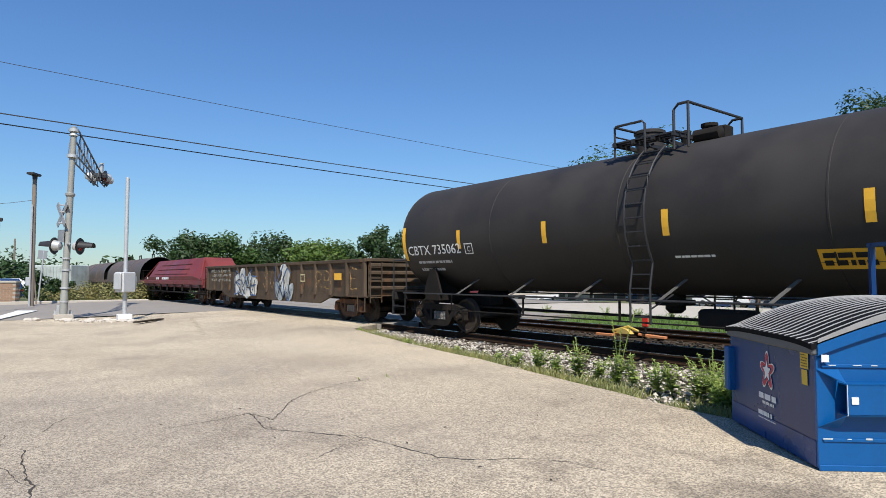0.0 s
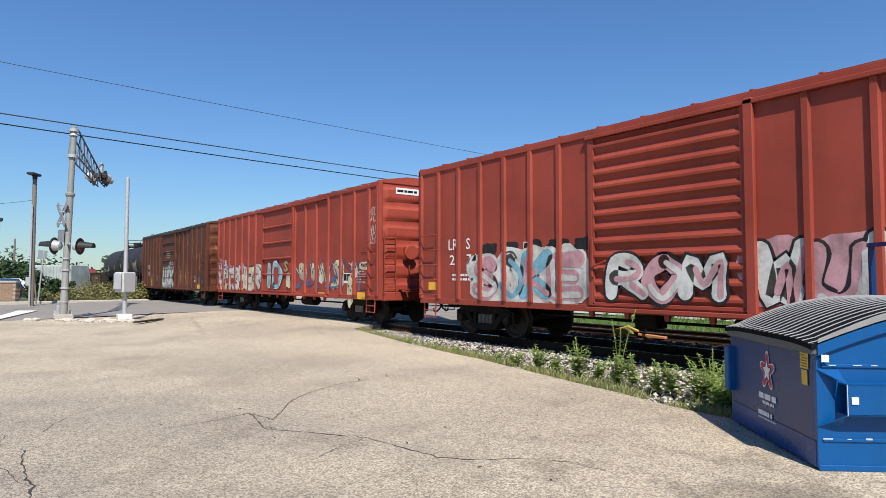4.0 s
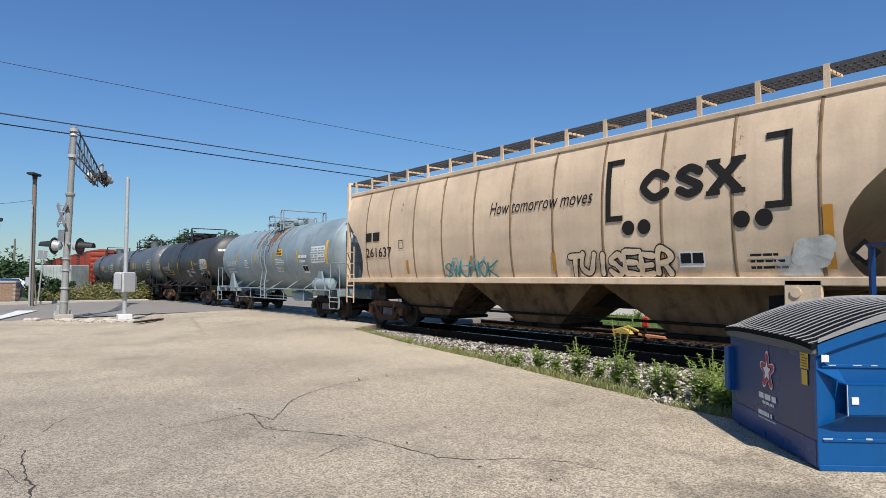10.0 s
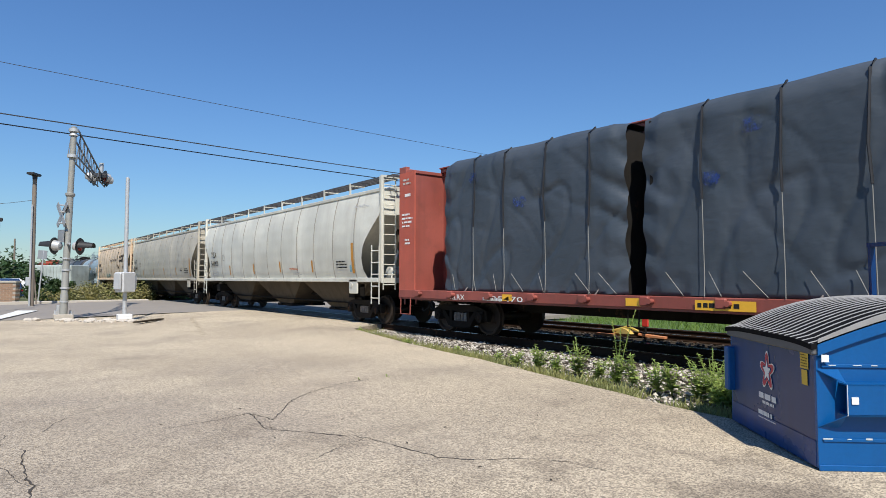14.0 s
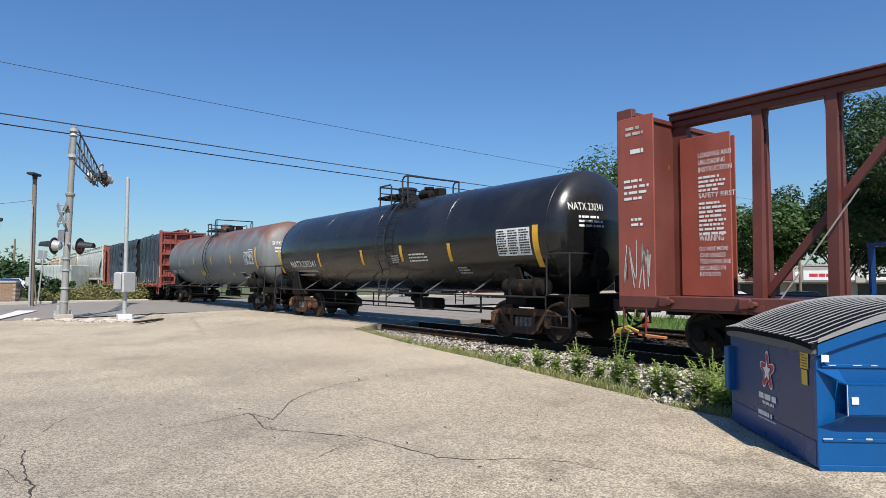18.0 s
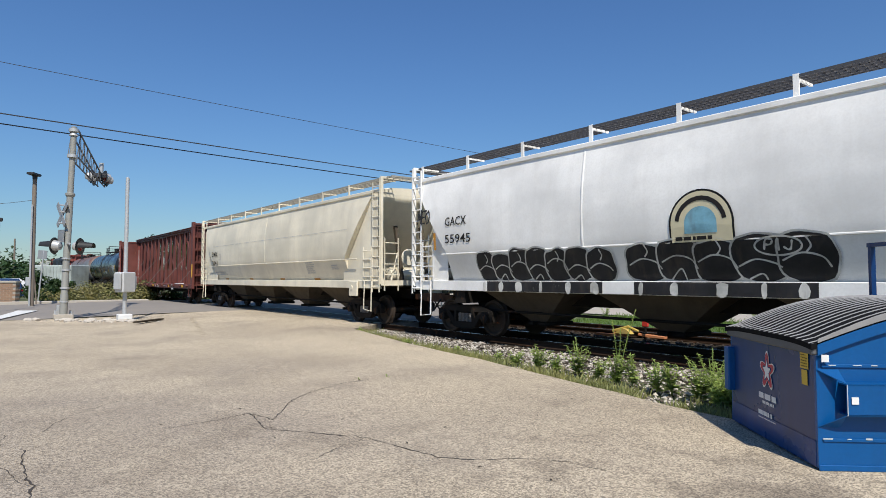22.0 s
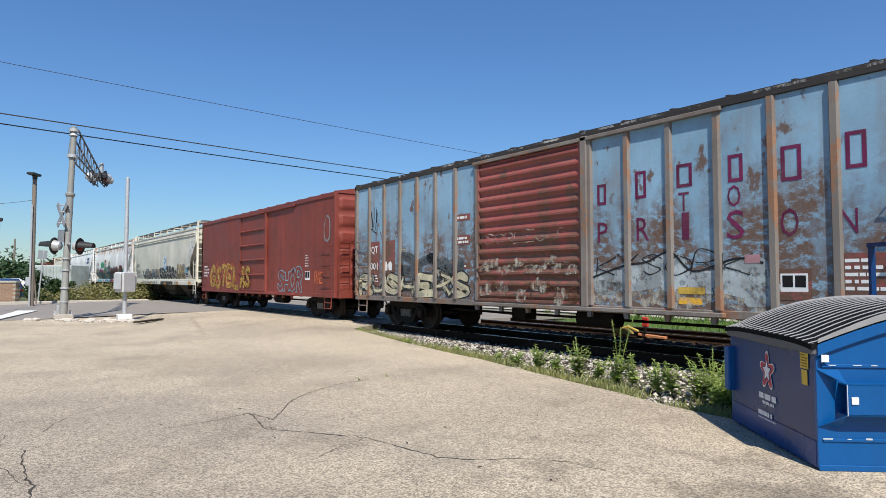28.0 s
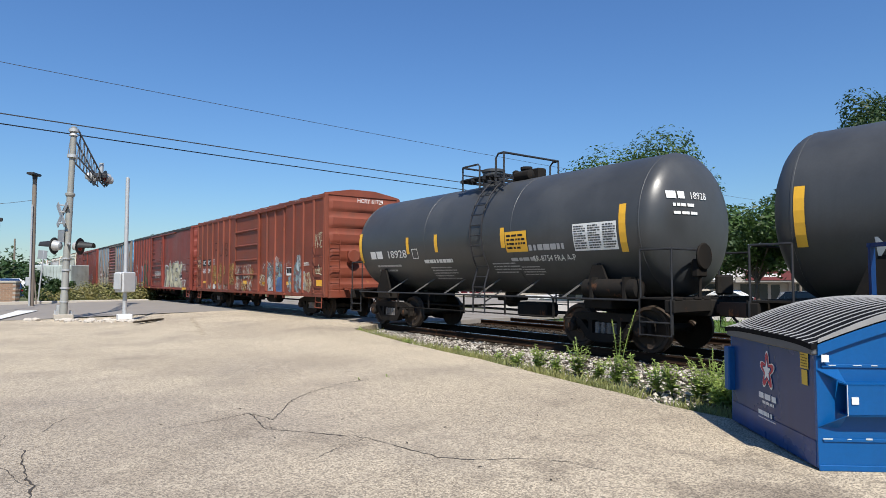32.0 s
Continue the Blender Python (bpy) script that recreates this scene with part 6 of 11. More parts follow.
RUST_FILM = sprayed("rust_film", (0.26, 0.13, 0.065), 0.3, 3.2, 0.8)
RUST_SOFT = sprayed("rust_soft", (0.44, 0.22, 0.10), 0.3, 2.5, 0.85)
RUST_ORANGE = sprayed("rust_orange", (0.40, 0.17, 0.05), 0.36, 3.0, 0.85)
RUST_DARK = sprayed("rust_dark", (0.13, 0.06, 0.03), 0.4, 4.5, 0.85)
RUST_RUN = sprayed("rust_run", (0.24, 0.105, 0.045), 0.72, 3.5, 0.8)
BLUE_INK = plain("lettering_blue", (0.03, 0.06, 0.20), 0.5)
CYAN_INK = plain("sign_cyan", (0.02, 0.28, 0.48), 0.5)
MARK_GREY = plain("lettering_grey", (0.42, 0.42, 0.42), 0.6, 0, 0.15, 14)
AMBER = plain("reflector_amber", (0.50, 0.22, 0.02), 0.45, 0, 0.12, 20)


def bar_marks(d, spots, mat=YELLOW, w=.14, h=.48):
    for x, z in spots:
        d.rect(x, x + w, z - h, z, mat, "reflector_bar", "yellow reflector strip")


def data_table(d, x0, x1, z0, z1, seed, back, ink=LETTER_WHITE):
    """A stencilled table: a pale field with dark rows."""
    d.rect(x0, x1, z0, z1, ink, "data_table", "white stencilled data table")
    n = 3
    w = (x1 - x0) / n
    for i in range(n):
        tagged(d.bars(x0 + i * w + .03, x0 + (i + 1) * w - .03, z0 + .03, z1 - .03, 10, back, seed + i, "table_rows", .002, .58), kind="stuff")


def hazard_plate(d, x, z, r, mat, inner=None):
    d.disc(x, z, r, mat, "hazard_placard", sides=4, lift=.02, label="diamond hazard placard")
    if inner:
        d.disc(x, z, r * .55, inner, "placard_center", sides=4, lift=.023)


def consolidated(d, x0, x1, z0, z1):
    """Black stencil boxes in a white frame."""
    d.rect(x0, x1, z0, z1, PLATE_WHITE, "stencil_frame", lift=.001)
    m = (x0 + x1) / 2
    for a, b in ((x0 + .03, m - .015), (m + .015, x1 - .03)):
        d.rect(a, b, z0 + (z1 - z0) * .25, z1 - .03, PLATE_BLACK, "stencil_box", lift=.003)


LOADS = ((-9.4, -3.5), (-3.1, 2.85), (4.3, 11.0))

# red coil car and gondola
for x0, x1, z0, z1, n in ((-6.0, -5.6, 1.42, 1.62, 1), (-3.2, -2.4, 1.4, 1.6, 1), (-1.6, .2, 1.4, 1.6, 1)):
    coil_d.bars(x0, x1, z0, z1, n, LETTER_WHITE, 2, fill=.8)
for i, (x, z, w, h, m) in enumerate(((-3.35, 1.2, .5, .5, "w"), (-2.75, 1.55, .36, .42, "w"), (-2.1, 1.15, .5, .52, "b"), (-1.4, 1.2, .48, .42, "w"), (-2.5, .95, .8, .3, "w"), (1.55, 1.0, .42, .4, "b"), (2.15, 1.5, .4, .48, "w"), (2.55, .95, .36, .35, "b"), (1.95, 1.9, .34, .14, "w"))):
    gon_d.blob(x, z, w, h, S_WHITE if m == "w" else S_SKYPALE, 60 + i, lift=.0006 * i, rough=.4)
scrawl(gon_d, "BSKE", 11, -3.8, -1.0, .8, 1.75, .06, S_BLUE, .1, .14, .012)
scrawl(gon_d, "SKAM", 13, -3.6, -1.1, .75, 1.5, .05, S_BLACK, -.1, .16, .014)
scrawl(gon_d, "KC", 12, 1.2, 2.8, .7, 1.95, .07, S_BLUE, .1, .14, .012)
scrawl(gon_d, "XV", 14, 1.3, 2.7, .65, 1.6, .05, S_BLACK, .1, .14, .014)
for i, x in enumerate((-.2, .6, 4.9, 5.6, 7.5)):
    scrawl(gon_d, "SORBE"[i], 70 + i, x, x + .5, 1.15, 1.75, .05, S_TAN_THIN, .1, .14)
gon_d.rect(6.37, 6.9, 1.43, 1.66, YELLOW, "reflector_bar", "yellow reflector strip")
gon_d.bars(-7.5, -4.4, 1.3, 1.95, 3, S_THIN, 6, fill=.62)
gon_d.ring_frame(3.6, 4.0, 1.35, 1.65, .05, S_TAN)

# long black tank car
bar_marks(cb_d, ((-5.05, 2.73), (-2.02, 2.74), (1.0, 2.74), (4.25, 2.75)))
bar_marks(cb_d, ((-7.6, 2.95), (7.2, 2.98)), w=.16, h=.95)
cb_d.text("CBTX 735062", -7.35, 2.14, .26, LETTER_WHITE, 2.4, .006)
cb_d.ring_frame(-4.78, -4.46, 2.11, 2.38, .025, LETTER_WHITE)
cb_d.text("C", -4.68, 2.17, .14, LETTER_WHITE)
cb_d.bars(-7.0, -5.0, 1.88, 2.0, 1, MARK_GREY, 3)
cb_d.bars(-7.0, -5.6, 1.68, 1.8, 1, MARK_GREY, 4)
cb_d.rect(3.54, 4.4, 1.62, 1.92, YELLOW, "warning_plate", "yellow warning plate")
cb_d.bars(3.6, 4.34, 1.66, 1.88, 2, LETTER_BLACK, 5, lift=.002, fill=.7)
cb_d.bars(1.14, 2.0, 1.84, 1.91, 1, LETTER_WHITE, 6)
cb_d.bars(4.94, 5.97, 1.72, 1.93, 3, LETTER_WHITE, 7)
data_table(cb_d, 6.04, 7.12, 2.05, 2.72, 8, P["tank_black"], MARK_GREY)
cb_d.ring_frame(6.36, 6.85, 1.6, 1.89, .025, MARK_GREY)
cb_d.head.bars(-1.05, -.3, 2.75, 2.95, 1, LETTER_WHITE, 3, fill=.8)

# brown box car
mq_d.text("MQT", -6.03, 2.14, .29, LETTER_WHITE, .7, .01)
mq_d.text("1105", -6.03, 1.68, .27, LETTER_WHITE, .7, .008)
mq_d.bars(-.62, .38, 2.75, 3.28, 4, S_TAN, 3, fill=.4, lift=.05)
bubble(mq_d.door, "LUCK", 21, -1.45, 1.2, 1.0, 2.2, [S_WHITE], S_BLACK, .36, .05, .12, glow=S_WHITE)
for i, (x, w) in enumerate(((-.7, .9), (.1, .7), (-1.1, .5))):
    mq_d.door.blob(x + .3, 1.25 - .05 * i, w * .5, .3, S_THIN, 25 + i, lift=-.001)
mq_d.door.strokes(wild_letters(random.Random(5), .2, 1.1, 2.38, 2.62, 4), .035, S_WHITE)
mq_d.strokes([[(6.6, 2.0), (6.62, 2.9), (6.9, 2.85), (7.0, 2.6), (6.75, 2.45), (7.0, 2.3), (6.72, 2.2)], [(6.7, 2.2), (6.98, 2.25), (6.95, 1.9), (6.68, 1.85), (6.66, 2.2)]], .08, S_ORANGE)
consolidated(mq_d, 5.63, 6.02, 1.3, 1.6)
mq_d.rect(6.38, 6.9, .92, 1.14, YELLOW, "reflector_bar", "yellow reflector strip", .05)
mq_d.rect(-6.9, -6.55, .95, 1.08, YELLOW, "reflector_bar", lift=.05)
# sprayed yellow crown with a dark figure above it
mq_d.poly([(-4.93, .98), (-4.48, .98), (-4.2, 1.9), (-4.42, 1.5), (-4.52, 1.48), (-4.5, 1.94), (-4.62, 1.94), (-4.7, 1.46), (-4.78, 1.46), (-4.9, 1.88), (-4.98, 1.86), (-4.9, 1.42), (-5.0, 1.44), (-5.18, 1.74)], S_YELLOW, "spray_crown", .002, S_BLACK, .03)
mq_d.blob(-4.86, 1.98, .16, .3, S_GREY_THIN, 26, rough=.5)
mq_d.strokes([smooth_line([(-5.1, 1.62), (-4.9, 1.85), (-4.6, 1.8), (-4.45, 1.6), (-4.2, 1.9)])], .035, S_GREY_THIN)
mq_d.rect(-3.48, -2.8, 1.28, 1.7, P["rust_trim"], "patch_plate", "dull grey patch plate", .03)
for i, x in enumerate((2.35, 2.75, 3.95, 4.25)):
    mq_d.blob(x, 1.6, .24, .42, S_TAN_THIN, 27 + i, rough=.4)
scrawl(mq_d, "LI", 23, 2.2, 2.9, 1.15, 1.95, .07, S_TAN_THIN)
scrawl(mq_d, "SA", 24, 3.75, 4.45, 1.15, 2.0, .07, S_TAN_THIN)
mq_d.bars(-2.85, -2.25, 2.0, 2.9, 7, S_TAN, 9, fill=.22)
mq_d.strokes(wild_letters(random.Random(7), 4.75, 5.35, 1.35, 1.7, 3), .05, S_ORANGE)
mq_d.strokes(wild_letters(random.Random(8), 6.4, 7.2, 1.2, 1.6, 4), .03, S_GREY)
mq_d.head.text("MQT 1105", -.2, 4.28, .16, LETTER_WHITE, 1.0)

# first red box car
l1_d.text("LR", -6.9, 2.12, .27, LETTER_WHITE, .45, .006, lift=.03)
l1_d.text("S", -6.2, 2.12, .27, LETTER_WHITE, None, .006, lift=.03)
l1_d.text("22", -6.9, 1.72, .25, LETTER_WHITE, .42, .006, lift=.03)
l1_d.text("98", -6.2, 1.72, .25, LETTER_WHITE, .42, .006, lift=.03)
for i in range(6):
    l1_d.blob(-7.3 + i * 1.0, 1.62 + .1 * (i % 2), .62, .42, (S_PINK, S_LILAC, S_WHITE)[i % 3], 310 + i, lift=.0004 * i)
bubble(l1_d, "VAZHER", 31, -7.75, -1.95, .92, 2.0, [S_WHITE, S_CREAM, S_WHITE], S_BLACK, .32, .045, .05, .12)
l1_d.rect(-6.6, -6.1, 1.25, 1.5, P["box_red"], "old_panel", lift=.03)
l1_d.rect(-5.8, -5.3, 1.25, 1.5, P["box_red"], "old_panel", lift=.03)
bubble(l1_d.door, "ID", 32, -1.35, .45, 1.1, 2.12, [S_SKY, S_SKY], S_WHITE, .26, .05, 0, .04)
l1_d.door.blob(-.1, 1.6, .25, .38, P["box_red"], 36, lift=.02, rough=.1)
l1_d.door.blob(1.1, 1.4, .22, .3, S_CREAM, 37)
l1_d.door.text("S", .65, 1.75, .42, S_TAN, .4, .03)
# spiked letters: blue edges, cream fields with black drops, white glints
for i, (x, z, w, h) in enumerate(((2.35, 1.75, .36, .32), (3.25, 1.7, .14, .34), (3.95, 1.65, .2, .36), (4.45, 1.55, .16, .4), (5.25, 1.85, .34, .3), (5.45, 1.5, .2, .34), (6.35, 1.75, .2, .3), (6.98, 1.88, .3, .13), (4.95, 1.3, .26, .2), (6.1, 1.05, .22, .5))):
    l1_d.blob(x, z, w, h, S_CREAM, 300 + i, lift=.001 + .0003 * i, rough=.3)
    for j in range(3):
        l1_d.blob(x - w * .5 + w * .5 * j, z + h * (.35 - .3 * (j % 2)), .035, .04, S_BLACK, 330 + 3 * i + j, lift=.008, n=8)
spikes = [[(1.6, 1.95), (2.1, 1.62), (2.35, 1.4), (1.75, 1.1)], [(2.6, 1.25), (3.1, 2.2), (3.3, 1.3), (2.9, 1.2)], [(3.5, 2.1), (3.62, 1.3), (4.07, 2.2), (4.2, 1.3), (4.35, 1.05)], [(4.4, 1.35), (4.8, 2.15), (5.2, 1.5)], [(5.5, 1.1), (5.57, 2.15), (6.2, 1.7), (6.6, 2.05), (6.7, 1.1)], [(4.6, 1.15), (4.95, 1.65), (5.2, 1.2), (4.6, 1.15)]]
join_strokes(l1_d, spikes, .09, S_BLUE, "spray_outline", .010)
join_strokes(l1_d, [[(1.75, 1.9), (2.3, 1.45)], [(3.05, 2.0), (3.3, 1.4)], [(3.7, 1.95), (4.0, 1.3)], [(4.85, 2.0), (5.45, 1.5)], [(6.0, 2.0), (6.7, 1.65)], [(4.1, 1.9), (4.35, 1.3)]], .035, S_WHITE, "spray_glint", .014)
for i, (x, z) in enumerate(((2.0, 1.2), (2.85, 1.3), (3.6, 1.15), (4.95, 1.45))):
    l1_d.blob(x, z, .16, .1, S_BLUE, 350 + i, lift=.0125, n=10, rough=.5)
scrawl(l1_d, "FAMS", 351, -7.85, -7.15, 2.22, 2.42, .03, S_WHITE)
scrawl(l1_d, "DEAD", 352, -7.85, -7.15, 1.98, 2.18, .03, S_WHITE)
consolidated(l1_d, 5.6, 6.1, 1.32, 1.66)
scrawl(l1_d, "OREK", 353, 7.35, 7.85, 3.3, 3.7, .022, S_WHITE)
scrawl(l1_d, "HALF", 354, 7.35, 7.8, 2.92, 3.15, .02, S_WHITE)
scrawl(l1_d, "DEAD", 355, 7.4, 7.85, 2.58, 2.86, .02, S_WHITE)
bar_marks(l1_d, ((-6.9, 1.1), (-4.7, 1.05), (.2, .98), (3.7, .98)), YELLOW, .5, .14)
l1_d.rect(6.64, 7.14, .81, 1.04, YELLOW, "reflector_bar", lift=.05)
l1_d.bars(6.5, 7.1, 1.32, 1.75, 5, S_WHITE, 5, fill=.3)
l1_d.head.rect(-1.0, -.1, 4.15, 4.35, PLATE_WHITE, "number_board")
l1_d.head.bars(-.95, -.15, 4.18, 4.32, 1, PLATE_BLACK, 6, lift=.002)

# second red box car
l2_d.text("LR", -6.5, 2.22, .28, LETTER_WHITE, .4, .006)
l2_d.text("S", -5.77, 2.22, .28, LETTER_WHITE, None, .006)
l2_d.text("21", -6.45, 1.83, .26, LETTER_WHITE, .36, .006)
l2_d.text("74", -5.75, 1.83, .26, LETTER_WHITE, .4, .006)
l2_d.bars(-6.34, -5.5, 1.4, 1.62, 2, LETTER_WHITE, 4)
bubble(l2_d, "SOKE", 41, -5.5, -1.95, .98, 2.05, [S_PINK, S_WHITE, S_SKY], S_WHITE, .4, .06, .1, back=S_WHITE)
bubble(l2_d, "WUKERS", 42, 1.5, 6.3, 1.0, 2.1, [S_WHITE, S_PINK], S_BLACK, .36, .05, .15, back=S_PINK)
for i in range(5):
    l2_d.blob(-4.9 + i * .75, 2.2, .3, .14, S_BLACK, 400 + i, lift=-.002)
bubble(l2_d.door, "ROM", 43, -1.3, 1.1, 1.05, 1.95, [S_WHITE, S_PINK], S_BLACK, .34)
l2_d.ring_frame(-3.7, -3.44, 2.09, 2.31, .02, LETTER_WHITE)
bar_marks(l2_d, ((-7.4, 1.38), (6.9, 1.43)), YELLOW, .46, .22)

# grey tank cars
def slurry_marks(d, num, back, seed, shift=0.0):
    d.text("MWAX", -5.35 + shift, 1.8, .27, LETTER_WHITE, 1.15, .008)
    d.text(num, -3.75 + shift, 1.8, .27, LETTER_WHITE, None, .008)
    d.bars(-5.2, -3.5, 1.63, 1.73, 1, MARK_GREY, seed)
    d.bars(-5.2, -3.7, 1.5, 1.6, 1, MARK_GREY, seed + 1)
    d.disc(.0, 2.5, .27, plain("disc_orange", (0.72, 0.36, 0.03), 0.45), "disc_mark", label="orange disc")
    d.rect(-.36, .66, 1.42, 1.76, sprayed("old_yellow", (0.42, 0.32, 0.05), .85), "warning_plate", "faded yellow plate")
    d.text("MAGNESIUM HYDROXIDE SLURRY", .3 if num != "111" else .9, 1.98 if num != "111" else 2.08, .15, LETTER_WHITE, 2.45, .006)
    bar_marks(d, ((-4.35, 2.66), (-2.05, 2.69), (.79, 2.69), (3.47, 2.72)))
    bar_marks(d, ((-6.1, 2.9), (5.78, 2.9)), w=.16, h=.94)
    d.rect(4.5, 5.74, 2.06, 2.75, back, "table_back")
    data_table(d, 4.55, 5.7, 2.11, 2.70, seed, back)
    d.bars(4.9, 5.7, 2.78, 2.86, 1, LETTER_WHITE, seed)
    d.bars(3.9, 4.6, 1.85, 2.0, 3, MARK_GREY, seed + 3)
    hazard_plate(d, 4.5, 1.35, .24, back, MARK_GREY)
    d.head.text("MWAX", -.95, 3.05, .17, LETTER_WHITE, .52)
    d.head.text(num, -.33, 3.05, .17, LETTER_WHITE)
    d.head.bars(-.85, -.1, 2.85, 2.96, 1, LETTER_WHITE, 4)
    d.head.bars(-.85, -.25, 2.72, 2.82, 1, LETTER_WHITE, 5)


slurry_marks(m1_d, "111", P["tank_grey"], 50)
slurry_marks(m2_d, "135", P["tank_grey"], 60)
m2_d.strokes(wild_letters(random.Random(61), 2.55, 3.9, 1.75, 2.1, 5), .05, S_ORANGE)
m2_d.strokes(wild_letters(random.Random(62), -2.95, -1.75, 1.9, 2.1, 5), .04, S_ORANGE)
m2_d.blob(3.2, 1.9, .7, .24, sprayed("spray_red_thin", (0.40, 0.07, 0.04), .35), 63)
slurry_marks(mw_d, "1", P["tank_char"], 70, .3)

# charcoal tank car
ac_d.text("ACFX 72026", -4.5, 2.02, .25, LETTER_WHITE, 1.6, .008)
ac_d.bars(-4.5, -3.2, 1.82, 1.92, 1, MARK_GREY, 1)
ac_d.bars(-4.5, -3.4, 1.68, 1.78, 1, MARK_GREY, 2)
ac_d.rect(-2.92, -2.05, 1.72, 2.0, YELLOW, "warning_plate", "yellow warning plate")
ac_d.bars(-2.86, -2.1, 1.75, 1.97, 2, LETTER_BLACK, 5, lift=.002, fill=.7)
bar_marks(ac_d, ((-3.0, 2.47), (-.8, 2.48), (2.38, 2.49)))
bar_marks(ac_d, ((-5.5, 2.5), (5.1, 2.49)), w=.2, h=.92)
data_table(ac_d, 3.9, 5.04, 2.03, 2.55, 6, P["tank_dkgrey"])
ac_d.text("MAGNESIUM", 2.85, 2.24, .14, MARK_GREY, .66)
ac_d.rect(3.73, 4.27, 1.72, 2.01, PLATE_WHITE, "stencil_frame")
ac_d.rect(3.76, 3.98, 1.8, 1.98, P["tank_dkgrey"], "stencil_box", lift=.003)
ac_d.rect(4.02, 4.24, 1.8, 1.98, P["tank_dkgrey"], "stencil_box", lift=.003)
ac_d.bars(1.08, 1.7, 1.57, 2.0, 6, LETTER_WHITE, 7, fill=.4)
ac_d.bars(1.92, 2.77, 1.8, 2.03, 3, LETTER_WHITE, 8, fill=.4)
ac_d.bars(4.3, 4.8, 1.8, 2.0, 3, MARK_GREY, 9)
hazard_plate(ac_d, 3.5, 1.26, .22, STEEL_DARK, MARK_GREY)
ac_d.head.bars(-1.0, -.3, 2.95, 3.1, 1, LETTER_WHITE, 3, fill=.85)

# pale blue tank car with rust runs
uc_d.text("UCLX 16158", -5.46, 2.1, .24, LETTER_WHITE, 1.36, .012)
uc_d.bars(-5.4, -4.0, 1.9, 2.0, 1, LETTER_WHITE, 1)
uc_d.bars(-5.4, -4.2, 1.76, 1.86, 1, LETTER_WHITE, 2)
uc_d.bars(-2.93, -2.46, 1.96, 2.37, 5, LETTER_WHITE, 3, fill=.45)
uc_d.rect(.94, 1.56, 2.42, 2.7, YELLOW, "warning_plate", "yellow warning plate")
uc_d.bars(.98, 1.5, 2.45, 2.67, 2, LETTER_BLACK, 4, lift=.002, fill=.7)
bar_marks(uc_d, ((-3.88, 2.7), (-1.56, 2.62), (.47, 2.6), (2.98, 2.58)), S_YELLOW)
bar_marks(uc_d, ((5.52, 2.88),), YELLOW, .16, .88)
uc_d.rect(4.31, 5.46, 2.07, 2.68, PLATE_WHITE, "data_table", "white stencilled data table")
for i in range(4):
    uc_d.bars(4.35 + i * .28, 4.59 + i * .28, 2.1, 2.64, 6, P["tank_blue"], 10 + i, "table_rows", .002, .55)
uc_d.bars(3.16, 3.97, 2.27, 2.4, 1, LETTER_WHITE, 6, fill=.85)
uc_d.bars(3.25, 3.9, 2.1, 2.2, 1, LETTER_WHITE, 7, fill=.85)
consolidated(uc_d, 3.42, 3.9, 1.7, 2.0)
uc_d.bars(.83, 1.7, 2.05, 2.32, 4, LETTER_WHITE, 8, fill=.45)
uc_d.bars(.83, 1.5, 1.75, 1.98, 4, LETTER_WHITE, 9, fill=.45)
for i, x in enumerate((-1.75, -1.45, -1.3, -1.12, -.98, -.8, -.62, -.1, .08, .2, .34, .5, .85, 1.05)):
    rr = random.Random(80 + i)
    low = 3.15 - rr.uniform(.1, 1.0) * (1.15 if -1.4 < x < .5 else .6)
    bend = rr.uniform(-.05, .05)
    n = 10
    run_pts = [(x + bend * k / n + .012 * math.sin(2.3 * k + i), 3.79 + (low - 3.79) * k / n) for k in range(n + 1)]
    uc_d.strokes([run_pts], rr.uniform(.035, .11), RUST_RUN if i % 3 else RUST_ORANGE, "rust_run", lift=.0004 * i)
for i, (x, w) in enumerate(((-1.1, .5), (-.3, .6), (.4, .45))):
    uc_d.blob(x, 3.2, w, .48, RUST_FILM, 181 + i, "rust_patch", lift=-.002, rough=.5)
hazard_plate(uc_d, 4.55, 1.55, .2, P["tank_blue"], STEEL_DARK)
uc_d.head.bars(-1.0, -.2, 2.75, 2.92, 1, LETTER_WHITE, 3, fill=.85)

# tan hopper
cs_d.bars(-6.65, -5.5, 2.62, 2.92, 1, LETTER_BLACK, 3, fill=.9)
cs_d.text("261637", -6.65, 2.13, .3, LETTER_BLACK, 1.5, .006)
cs_d.text("How tomorrow moves", -.7, 3.0, .3, LETTER_BLACK, 3.1, 0, slant=.2)
for x, q in ((2.82, 1), (6.2, -1)):
    cs_d.rect(x - .06, x + .06, 2.58, 3.8, LETTER_BLACK, "emblem_bracket")
    for z in (2.58, 3.69):
        cs_d.rect(min(x, x + q * .34), max(x, x + q * .34), z, z + .11, LETTER_BLACK, "emblem_bracket")
for x, pts in ((3.62, [(.95, .8), (.5, 1.02), (.05, .62), (.08, .3), (.5, -.02), (.95, .2)]), (4.36, [(.95, .84), (.5, 1.02), (.02, .78), (.5, .5), (.98, .22), (.5, -.02), (.02, .16)])):
    join_strokes(cs_d, [smooth_line([(x + u * (.5 if x < 4 else .4), 2.97 + .44 * v) for u, v in pts])], .15, LETTER_BLACK, "emblem_block", .001, 0, 0)
join_strokes(cs_d, [[(4.98, 2.95), (5.2, 3.19), (5.42, 3.43)], [(4.98, 3.43), (5.2, 3.19), (5.42, 2.95)]], .15, LETTER_BLACK, "emblem_block", .001, .0004, 0)
